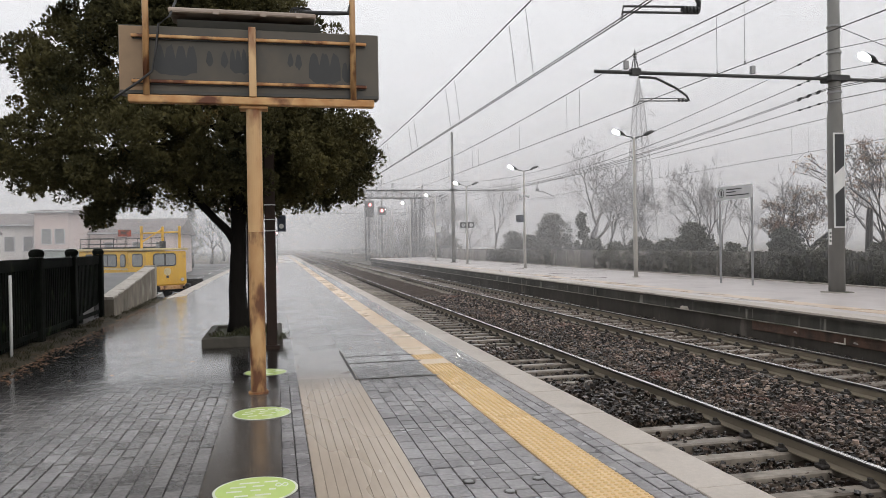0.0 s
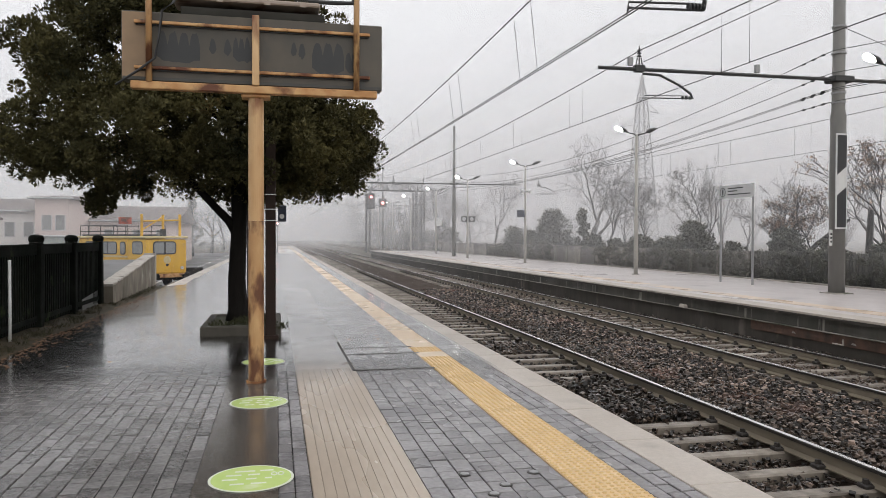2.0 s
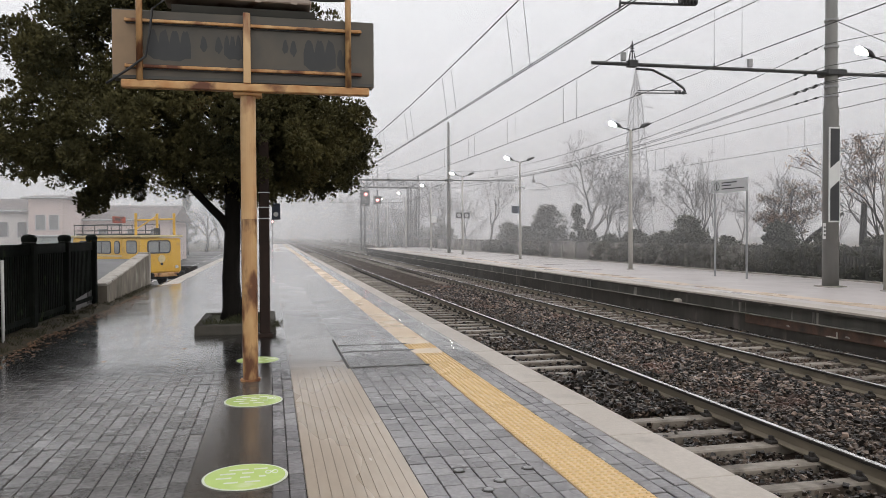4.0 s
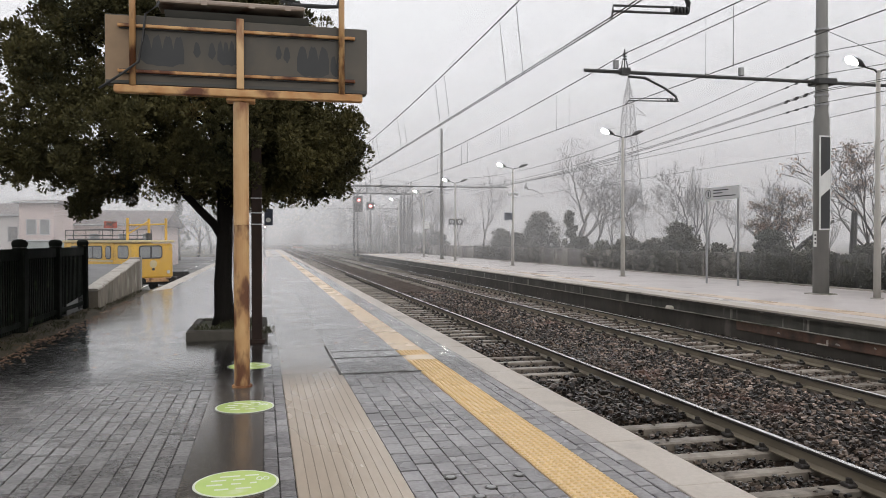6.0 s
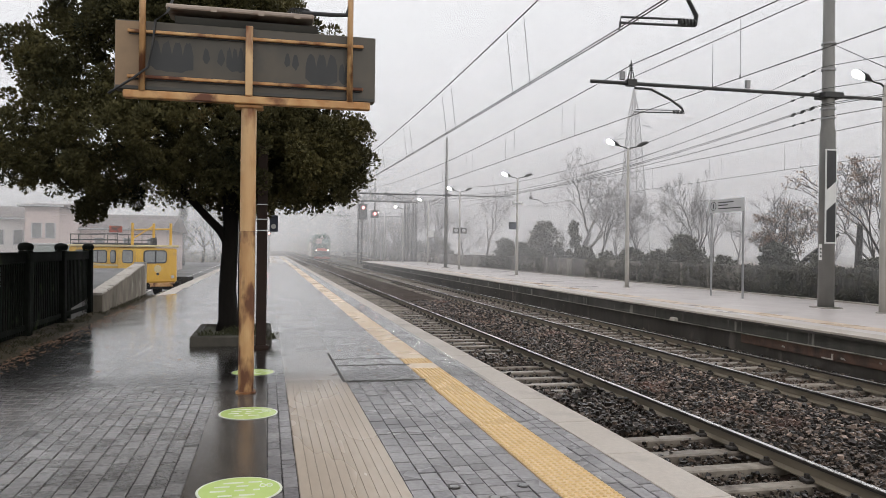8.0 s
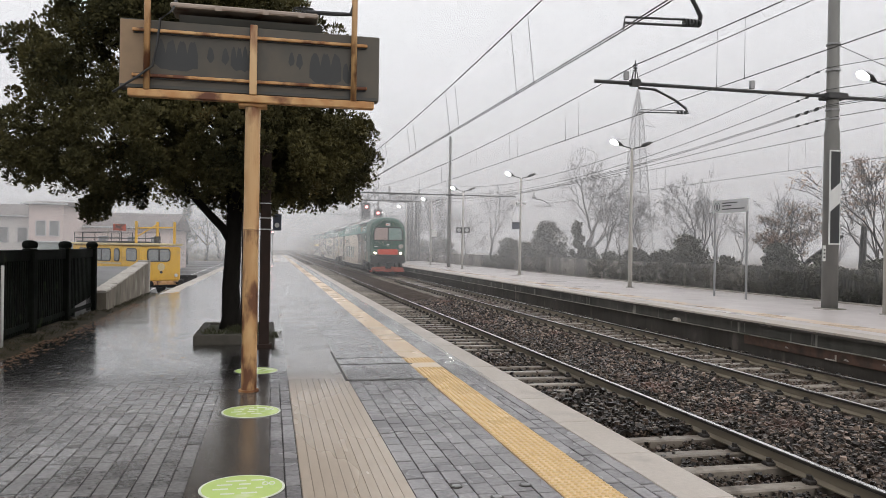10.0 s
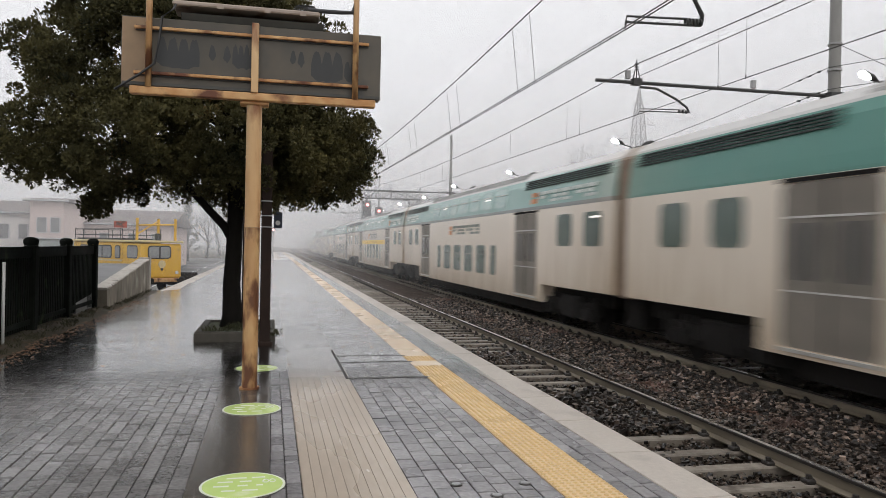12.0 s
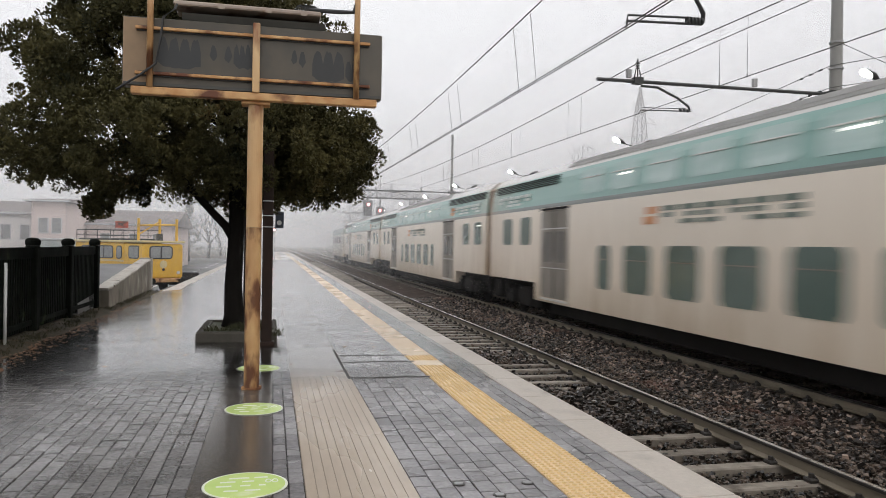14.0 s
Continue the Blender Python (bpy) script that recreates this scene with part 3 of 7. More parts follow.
def stones(name, x0, x1, y0, y1, z, count, size, seed, label, material=None):
    """Loose ballast: many small angular stones."""
    rng = np.random.default_rng(seed)
    base = np.array([(a, b, c) for c in (-0.7, 0.7) for a, b in ((-0.8, -0.8), (0.8, -0.8), (0.8, 0.8), (-0.8, 0.8))], float)
    faces = np.array([(0, 1, 5), (0, 5, 4), (1, 2, 6), (1, 6, 5), (2, 3, 7), (2, 7, 6), (3, 0, 4), (3, 4, 7), (4, 5, 6), (4, 6, 7)])
    # nearer stretches are strewn more thickly
    y = y0 + (y1 - y0) * rng.random(count) ** 1.7
    x = x0 + (x1 - x0) * rng.random(count)
    r = size * (0.55 + 0.8 * rng.random(count)) * (1 + (y - y0) / (y1 - y0) * 0.5)
    k = base[None] * (0.5 + 0.7 * rng.random((count, 8, 3))) * (0.65 + 0.7 * rng.random((count, 1, 3)))
    tilt = rng.normal(0, 0.5, (count, 1))
    k = np.stack([k[:, :, 0] - k[:, :, 2] * np.sin(tilt), k[:, :, 1], k[:, :, 2] * np.cos(tilt) + k[:, :, 0] * np.sin(tilt)], 2)
    a = rng.random(count) * 6.283
    ca, sa = np.cos(a)[:, None], np.sin(a)[:, None]
    vx = k[:, :, 0] * ca - k[:, :, 1] * sa
    vy = k[:, :, 0] * sa + k[:, :, 1] * ca
    v = np.stack([vx, vy, k[:, :, 2] * 0.85], 2) * r[:, None, None]
    v += np.stack([x, y, z + rng.normal(0, 0.028, count)], 1)[:, None, :]
    f = faces[None] + (np.arange(count) * 8)[:, None, None]
    me = bpy.data.meshes.new(name)
    me.from_pydata(v.reshape(-1, 3).tolist(), [], f.reshape(-1, 3).tolist())
    me.materials.append(material or STONE)
    return tagged(new(name, me), label, "ballast", kind="stuff")


stones("ballast", T1 + HALF + 0.55, T2 - 1.22, 2.5, 30, RAIL - 0.125, 40000, 0.0245, 1, "wet reddish-brown crushed stone between the tracks")
stones("ballast", T1 + HALF + 0.10, T1 + HALF + 1.15, 2.5, 30, RAIL - 0.122, 22000, 0.022, 10, "dark oily crushed stone beside the near rail", STONE_OILY)
stones("ballast", EDGE1 + 0.02, T1 + HALF - 0.1, 3.0, 26, RAIL - 0.228, 19000, 0.021, 2, "dark wet crushed stone between the sleepers", STONE_OILY)
stones("ballast", T2 - 1.32, T2 - HALF - 0.13, 4.0, 32, RAIL - 0.208, 7500, 0.023, 13, "wet crushed stone round the sleeper ends", STONE_OILY)
stones("ballast", T2 - HALF + 0.15, T2 + HALF - 0.15, 7.0, 34, RAIL - 0.212, 10000, 0.023, 3, "wet crushed stone in the far track", STONE_OILY)
stones("ballast", T2 + HALF + 0.15, EDGE2 + 0.1, 7.0, 34, RAIL - 0.212, 6000, 0.023, 15, "wet crushed stone under the opposite platform", STONE_OILY)


stones("ballast", EDGE1 + 0.02, T1 + HALF - 0.08, 8.3, 10.9, RAIL - 0.165, 3000, 0.025, 6, "wet crushed stone lying over the sleepers", STONE_OILY)
stones("ballast", EDGE1 + 0.02, T1 + HALF - 0.08, 13.5, 15.0, RAIL - 0.17, 1300, 0.026, 7, "crushed stone lying over the sleepers", STONE_OILY)

stones("ballast", T1 + HALF + 0.12, T2 - 1.3, -6.0, 2.5, RAIL - 0.120, 6000, 0.036, 8, "wet crushed stone between the tracks")
stones("ballast", EDGE1 + 0.02, T1 + HALF - 0.1, -6.0, 3.0, RAIL - 0.215, 3000, 0.03, 9, "wet crushed stone between the sleepers")


def rail_shape(y0, y1):
    """Foot, web and head of a rail, with the running band on top."""
    prof = [(-0.07, -0.16), (0.07, -0.16), (0.07, -0.148), (0.012, -0.125), (0.009, -0.045), (0.034, -0.034), (0.036, -0.006), (0.028, 0.0),
            (-0.028, 0.0), (-0.036, -0.006), (-0.034, -0.034), (-0.009, -0.045), (-0.012, -0.125), (-0.07, -0.148)]
    s = Shape()
    s.loft([[(x, y, z) for x, z in reversed(prof)] for y in (y0, y1)], 0)
    s.i = [0 if len(f) != 4 else 1 if {j % 14 for j in f} <= {5, 6} else 2 if {j % 14 for j in f} <= {3, 4, 5} or {j % 14 for j in f} <= {6, 7, 8, 9} else 0 for f in s.f]
    return s


def track(x, name, label, y0, y1, seed, material, half):
    t = thing(name, label, "railway track", "tracks", pose(x, 0, RAIL), kind="structure")
    for side in (-1, 1):
        s = rail_shape(-14, 620)
        s.turn(Matrix.Translation((side * HALF, 0, 0)))
        part("rail", s, [RAILWEB, RAILTOP, CLIP], t, "rusty rail with a shiny head")
    sl = B(-1.25, 1.25, -half, half, -0.36, -0.165, c=0.018)
    first = part("sleeper", sl, material, t)
    cl = Shape()
    for side in (-1, 1):
        for d in (-1, 1):
            px = side * HALF + d * 0.105
            cl.box(px - 0.05, px + 0.05, -0.06, 0.06, -0.168, -0.125, c=0.012)
            cl.tube([(px, 0, -0.14), (px, 0, -0.085)], 0.028, 6)
            cl.tube([(px - 0.02 * d, -0.05, -0.125), (px - 0.035 * d, 0, -0.112), (px - 0.02 * d, 0.05, -0.125)], 0.011, 5)
    clip0 = part("fastening", cl, CLIP, t)
    k = 0
    rng = random.Random(seed)
    y = y0
    while y < y1:
        for src in (first, clip0):
            if src is clip0 and y > 48:
                continue
            o = src if k == 0 else new(src.name.split(".")[0], src.data)
            o.parent = t
            o.matrix_basis = pose(0 if src is clip0 else rng.uniform(-0.02, 0.02), y, 0 if src is clip0 else rng.uniform(-0.008, 0.006), 0, 0, rng.uniform(-0.5, 0.5))
        k += 1
        y += 0.6
    return t


track(T1, "near_track", "near railway track on pale concrete sleepers", -5.8, 92, 4, SLEEPER, 0.085)
track(T2, "far_track", "second railway track on half-buried concrete sleepers", -5.4, 92, 5, SLEEPER_OLD, 0.10)

# ---- near platform ----
FAR = 130.0
solid("platform_core", B(EDGE0 + 0.12, EDGE1 - 0.03, -14, FAR, -1.14, -0.014), JOINT, "dark sand-jointed base of the platform", kind="structure")
solid("platform_ground", B(-60, EDGE0 + 0.12, -14, 17.5, -1.14, -0.055), JOINT, "dark wet base beside the fence", kind="structure")


def course(name, x0, x1, y0, y1, z1, length, material, label, gap=0.006, c=0.006, seed=0, depth=0.12):
    """A row of slabs along the track."""
    t = thing(name, label, "paving strip", kind="structure")
    mesh, y, k = None, y0, 0
    while y < y1 - 1e-6:
        if mesh is None:
            first = part("slab", B(x0 + gap, x1 - gap, gap, length - gap, z1 - depth, z1, c=c), material, t)
            mesh = first.data
            first.matrix_basis = pose(0, y, 0)
        else:
            o = new("slab", mesh)
            o.parent = t
            o.matrix_basis = pose(0, y, random.uniform(-0.002, 0.002))
        y += length
    return t


YEL0, YEL1, SLAB0 = 1.70, 2.07, 2.37
PATH0, PATH1 = 0.19, 0.84
course("platform_coping", SLAB0, EDGE1, -8, 62, 0.0, 1.0, COPING, "pale worn concrete slabs along the platform edge", depth=0.22)
solid("platform_coping_far", B(SLAB0, EDGE1, 62, FAR, -0.22, 0.0), COPING, "pale concrete platform edge further off", kind="structure")
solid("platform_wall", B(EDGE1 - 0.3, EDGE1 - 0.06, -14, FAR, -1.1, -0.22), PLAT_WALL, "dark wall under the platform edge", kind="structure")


def blister_strip(y0, y1):
    """Yellow warning tiles with rows of round studs."""
    t = thing("tactile_warning_strip", "yellow studded warning tiles along the platform", "tactile paving", kind="structure")
    w = (YEL1 - YEL0)
    s = B(0.004, w - 0.004, 0.004, 0.396, -0.06, 0.004, c=0.005)
    for a in range(8):
        for b in range(8):
            cx, cy = w * (a + 0.5) / 8, 0.4 * (b + 0.5) / 8
            ring = lambda r, z: [(cx + r * math.cos(j * 1.0472), cy + r * math.sin(j * 1.0472), z) for j in range(6)]
            s.loft([ring(0.018, 0.003), ring(0.012, 0.011)], 1)
    plain = B(0.001, w - 0.001, 0.001, 0.399, -0.06, 0.004, c=0.001)
    me, k, y = None, 0, y0
    # studs darker than their tile: dirt and shade put into one colour
    first = part("tile", s, [YELLOW, mat("worn_dark_yellow_stud", (0.62, 0.43, 0.19), (0.54, 0.36, 0.14), scale=16, rough=0.3, bump=0.0)], t)
    first.matrix_basis = pose(YEL0, y0, 0)
    # tiles further off use the paler copy with sheen in its colour
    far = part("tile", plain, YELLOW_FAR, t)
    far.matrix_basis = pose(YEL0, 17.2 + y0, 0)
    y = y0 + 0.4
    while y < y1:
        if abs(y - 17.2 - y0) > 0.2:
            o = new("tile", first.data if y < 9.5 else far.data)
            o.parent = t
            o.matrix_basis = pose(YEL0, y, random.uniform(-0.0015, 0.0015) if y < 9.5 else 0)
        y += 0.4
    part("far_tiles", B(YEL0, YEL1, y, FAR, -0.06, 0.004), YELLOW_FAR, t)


blister_strip(-8.2, 66.0)


def guide_path(y0, y1):
    """Pale guide path: ribbed tiles near the camera, plain ones further on with sheen in their colour."""
    t = thing("tactile_guide_path", "pale beige ribbed guide path down the platform", "tactile paving", kind="structure")
    w = PATH1 - PATH0
    s = B(0.001, w - 0.001, 0.0, 0.6, -0.06, -0.003, slot=1)
    for a in range(10):
        x = 0.004 + (w - 0.008) * (a + 0.5) / 10
        ring = [(x - 0.0312, -0.004), (x + 0.0312, -0.004), (x + 0.0300, 0.0015), (x - 0.0300, 0.0015)]
        s.loft([[(p, y, q) for p, q in ring] for y in (0.6, 0.0)])
    plain = B(0.001, w - 0.001, 0.001, 0.599, -0.06, 0.002, c=0.001)
    ribbed = smooth = None
    y = y0
    while y < y1:
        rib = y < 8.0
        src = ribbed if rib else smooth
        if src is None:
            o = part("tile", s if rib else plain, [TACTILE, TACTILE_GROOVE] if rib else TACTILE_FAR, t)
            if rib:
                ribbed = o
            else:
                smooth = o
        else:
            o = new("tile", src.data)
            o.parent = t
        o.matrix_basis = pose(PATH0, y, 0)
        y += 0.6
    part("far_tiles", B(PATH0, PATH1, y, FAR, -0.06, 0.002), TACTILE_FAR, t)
    for y, x in ((15.1, PATH1), (19.2, 0.52)):
        part("joint", B(PATH0 - 0.1, x, y, y + 0.05, -0.05, 0.004), TACTILE_GROOVE, t, "dark open joint across the path")


guide_path(-8.4, 58)
# wet trail along the paving; the sign post's dark reflection is painted in
solid("dark_stone_strip", B(-0.49, 0.0, -8, 26, -0.06, 0.001, c=0.004), DARKSTRIP, "dark wet trail in the paving with the post's reflection in its colour", "paving strip", kind="structure")

# cover of the cable shaft
HX0, HX1, HY0, HY1 = 0.80, 1.70, 8.20, 10.45
cover_t = thing("shaft_cover", "paved shaft cover with dark steel frame flush with the platform", "manhole cover")
fr = Shape()
for a, d in ((HY0, 0.045), (9.30, 0.05), (9.85, 0.035)):
    fr.box(HX0 + 0.03, HX1 + 0.04, a, a + d, -0.05, 0.009)
fr.box(HX0, HX0 + 0.028, HY0, HY1, -0.05, 0.0085)
part("frame", fr, CLIP, cover_t, "dark steel frame")
for x, y in ((1.12, 4.48), (1.55, 4.43), (1.31, 4.24), (1.20, 4.10)):
    cp = thing("paving_cap", "small round dark steel cap set in the paving", "cap", "caps in the paving", pose(x, y, 0.0))
    part("ring", Shape().disc((0, 0, -0.02), 0.04, (0, 0, 1), 0.023, 18), CLIP, cp)
    part("lid", Shape().disc((0, 0, 0.003), 0.028, (0, 0, 1), 0.003, 16), GALV, cp)


def pave(zones, near_box):
    """Stretcher-laid pavers in columns along the track; the nearest ones are pieces of their own."""
    rng = random.Random(11)
    made, count, heap = {}, 0, {}
    for name, x0, x1, y0, y1, material, wide, lengths in zones:
        holder = thing(name, "grey concrete block paving, wet, with open joints", "paving", kind="structure")
        columns = max(1, round((x1 - x0) / wide))
        w = (x1 - x0) / columns
        for c in range(columns):
            x = x0 + c * w
            y = y0 - (lengths[0] * 0.5 if c % 2 else 0.0) - rng.uniform(0, 0.035)
            while y < y1:
                l = rng.choice(lengths)
                a, b = max(y, y0), min(y + l, y1)
                y += l
                if b - a < 0.03:
                    continue
                dz = rng.uniform(-0.003, 0.001)
                if near_box[0] < x < near_box[1] and near_box[2] < a < near_box[3] and count < 300:
                    key = (round(w, 3), round(b - a, 3), material.name)
                    if key not in made:
                        o = part("paver", B(0.003, w - 0.003, 0.006, b - a - 0.006, -0.06, 0, c=0.004), material, holder)
                        made[key] = o.data
                    else:
                        o = new("paver", made[key])
                        o.parent = holder
                    o.matrix_basis = pose(x, a, dz, rng.uniform(-0.5, 0.5), rng.uniform(-0.6, 0.6))
                    count += 1
                else:
                    s = heap.setdefault(holder.name, (Shape(), material, holder))[0]
                    e, g, h = rng.uniform(0.004, 0.0085), rng.uniform(0.0022, 0.0050), 0.004
                    z = [dz + rng.uniform(-0.0014, 0.0014) for _ in range(2)]
                    t = rng.uniform(-0.0010, 0.0010)
                    z = [z[0] + t, z[0] - t, z[1] - t, z[1] + t]
                    lo, hi = [(x + g, a + e), (x + w - g, a + e), (x + w - g, b - e), (x + g, b - e)], [(x + g + 0.004, a + e + 0.005), (x + w - g - 0.004, a + e + 0.005), (x + w - g - 0.004, b - e - 0.005), (x + g + 0.004, b - e - 0.005)]
                    p = [(u, v, -0.06) for u, v in lo] + [(u, v, q - h) for (u, v), q in zip(lo, z)] + [(u, v, q) for (u, v), q in zip(hi, z)]
                    s.add(p, [(0, 1, 5, 4), (1, 2, 6, 5), (2, 3, 7, 6), (3, 0, 4, 7), (4, 5, 9, 8), (5, 6, 10, 9), (6, 7, 11, 10), (7, 4, 8, 11), (8, 9, 10, 11)])
    for s, material, holder in heap.values():
        tagged(part("pavers", s, material, holder), kind="stuff")


PAVE_TO = 26.0
LONG, MIXED = (0.20, 0.20, 0.20, 0.10), (0.20, 0.20, 0.14, 0.25)
ZONES = [("block_paving", PATH1, YEL0, -8.0, PAVE_TO, PAVER, 0.122, MIXED), ("block_paving", YEL1, SLAB0, -8.0, PAVE_TO, PAVER, 0.10, MIXED),
         ("block_paving", 0.0, PATH0, -8.0, PAVE_TO, PAVER, 0.095, LONG), ("block_paving", -3.3, -0.49, -8.0, PAVE_TO, PAVER_WET, 0.105, LONG),
         ("block_paving", -6.6, -3.3, -8.0, 12.0, PAVER_WET, 0.105, LONG)]
# beyond the laid blocks: paler slabs, the wet sheen is in their colour
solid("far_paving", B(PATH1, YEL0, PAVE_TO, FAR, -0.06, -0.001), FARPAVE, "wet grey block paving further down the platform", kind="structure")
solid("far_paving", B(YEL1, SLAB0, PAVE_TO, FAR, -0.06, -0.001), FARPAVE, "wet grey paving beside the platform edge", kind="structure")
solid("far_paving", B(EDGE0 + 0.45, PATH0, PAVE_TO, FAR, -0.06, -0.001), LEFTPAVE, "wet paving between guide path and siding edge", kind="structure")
course("siding_coping", EDGE0, EDGE0 + 0.45, 23.2, 70, 0.003, 1.2, COPING, "pale concrete edge of the platform along the siding", depth=0.25)
solid("siding_wall", B(EDGE0 + 0.02, EDGE0 + 0.2, 17.4, 90, -1.1, -0.25), PLAT_WALL, "dark wall of the platform towards the siding", kind="structure")

# ---- opposite platform ----
solid("platform_opposite", B(EDGE2 + 0.55, BACK2, -14, 84, -0.30, 0.0), OPPAVE, "wet grey paved platform across the tracks", kind="structure")
course("coping_opposite", EDGE2, EDGE2 + 0.55, -8, 84, 0.004, 2.0, COPING, "pale concrete edge of the opposite platform", depth=0.045)
solid("warning_strip_opposite", B(EDGE2 + 0.98, EDGE2 + 1.50, -14, 84, -0.04, 0.006), YELLOW_OLD, "faded yellow strip on the opposite platform", "tactile paving", kind="structure")
# dark band below the coping: the edge's shadow put into the colour
solid("lip_opposite", B(EDGE2 + 0.01, EDGE2 + 0.5, -14, 84, -0.088, -0.042), PLAT_WALL, "dark underside lip of the platform edge, its shadow in the colour", kind="structure")
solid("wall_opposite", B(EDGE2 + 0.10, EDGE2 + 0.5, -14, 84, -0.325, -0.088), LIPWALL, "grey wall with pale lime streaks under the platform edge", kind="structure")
solid("wall_opposite", B(EDGE2 + 0.16, EDGE2 + 0.5, -14, 84, -1.1, -0.325), PLAT_WALL, "black foot of the opposite platform", kind="structure")
solid("ledge_opposite", B(EDGE2 + 0.06, EDGE2 + 0.16, -14, 84, -0.345, -0.327, c=0.005), CONCRETE, "thin pale ledge along the platform wall", "ledge", kind="structure")
solid("rusty_wall_band", B(EDGE2 + 0.12, EDGE2 + 0.16, -4, 14.9, -0.55, -0.347, c=0.008), RUSTWALL, "rust-stained band of the opposite platform wall", kind="structure")
solid("back_kerb", B(BACK2, BACK2 + 0.12, -14, 84, -0.9, 0.05, c=0.01), CONCRETE, "low kerb behind the opposite platform", "kerb", kind="structure")
solid("back_ground", B(BACK2 + 0.12, 90, -14, 300, -1.14, -0.35), SOIL, "damp ground behind the opposite platform", kind="structure")


# ---- the train: a driving coach, five coaches and a locomotive ----
def section(k, top, bottom, half=1.39):
    """Outline of a double-deck body, from the sill over the roof, as (x, z) pairs."""
    side = [(half * k, bottom), (half * k, 3.15), (half * k * 0.985, 3.35), (half * k * 0.93, top - 0.52), (half * k * 0.86, top - 0.30), (half * k * 0.72, top - 0.13), (half * k * 0.45, top - 0.03), (0.0, top)]
    return side + [(-x, z) for x, z in reversed(side[:-1])]


def bogie(parent, y, wheel0=[None]):
    b = part("bogie", Shape(), UNDER, parent)
    s = Shape()
    for sx in (-1, 1):
        s.box(sx * 1.12 - 0.09, sx * 1.12 + 0.09, -1.75, 1.75, 0.45, 0.74, c=0.03)
        s.box(sx * 1.16 - 0.09, sx * 1.16 + 0.09, -0.62, 0.55, 0.30, 0.86, c=0.05)
        for a in (-1.25, 1.25):
            s.box(sx * 1.14 - 0.16, sx * 1.14 + 0.16, a - 0.22, a + 0.22, 0.32, 0.62, c=0.04)
            s.tube([(sx * 1.2, a - 0.38, 0.36), (sx * 1.2, a - 0.38, 0.88)], 0.10, 8)
            s.tube([(sx * 1.2, a + 0.38, 0.36), (sx * 1.2, a + 0.38, 0.88)], 0.10, 8)
        s.tube([(sx * 1.16, -0.5, 0.5), (sx * 1.16, 0.5, 0.8)], 0.05, 6)
    s.box(-1.0, 1.0, -0.3, 0.3, 0.45, 0.72, c=0.03)
    me = bpy.data.meshes.new("bogie")
    me.from_pydata(s.v, [], s.f)
    me.materials.append(UNDER)
    b.data = me
    b.matrix_basis = pose(0, y, 0)
    for a in (-1.25, 1.25):
        for sx in (-1, 1):
            if wheel0[0] is None:
                w = Shape().disc((0, 0, 0), 0.46, (1, 0, 0), 0.11, 20)
                w.disc((0.11, 0, 0), 0.17, (1, 0, 0), 0.09, 12)
                wheel0[0] = part("wheel", w, UNDER, b).data
                o = b.children[0]
            else:
                o = new("wheel", wheel0[0])
                o.parent = b
            o.matrix_basis = pose(sx * 0.75 - (0 if sx > 0 else 0), a, 0.46, 0, 0, 0 if sx > 0 else 180)
    return b


def side_panel(name, parent, sx, y0, y1, z0, z1, material, out=0.012, slant=False, label="", thick=0.03):
    """A plate on one side of the coach, rounded at its corners."""
    def at(z):
        return 1.39 * (0.985 - 0.055 * (z - 3.35) / 0.49) if slant else 1.39
    c = min(0.09, (y1 - y0) / 4, (z1 - z0) / 4)
    ring = [(y0 + c, z0), (y1 - c, z0), (y1, z0 + c), (y1, z1 - c), (y1 - c, z1), (y0 + c, z1), (y0, z1 - c), (y0, z0 + c)]
    lay = [[(sx * (at(z) - thick), y, z) for y, z in ring], [(sx * (at(z) + out), y, z) for y, z in ring]]
    return part(name, Shape().loft(lay if sx < 0 else [lay[0][::-1], lay[1][::-1]]), material, parent, label)


def louvre(parent, y0, y1):
    for sx in (-1, 1):
        s = Shape()
        for a in range(5):
            z = 3.72 + a * 0.052
            x = 1.39 * (0.985 - 0.055 * (z - 3.35) / 0.49)
            s.box(sx * x - 0.03, sx * x + 0.02, y0, y1, z, z + 0.026)
        part("louvre", s, LOUVRE, parent, "dark slatted air intake")


def roof_ribs(parent, y0, y1):
    for sx in (-1, 1):
        for x, z in ((1.16, 4.10), (1.06, 4.185), (0.94, 4.25)):
            part("roof_rib", B(sx * x - 0.015, sx * x + 0.015, y0, y1, z - 0.01, z + 0.035), RIB, parent)


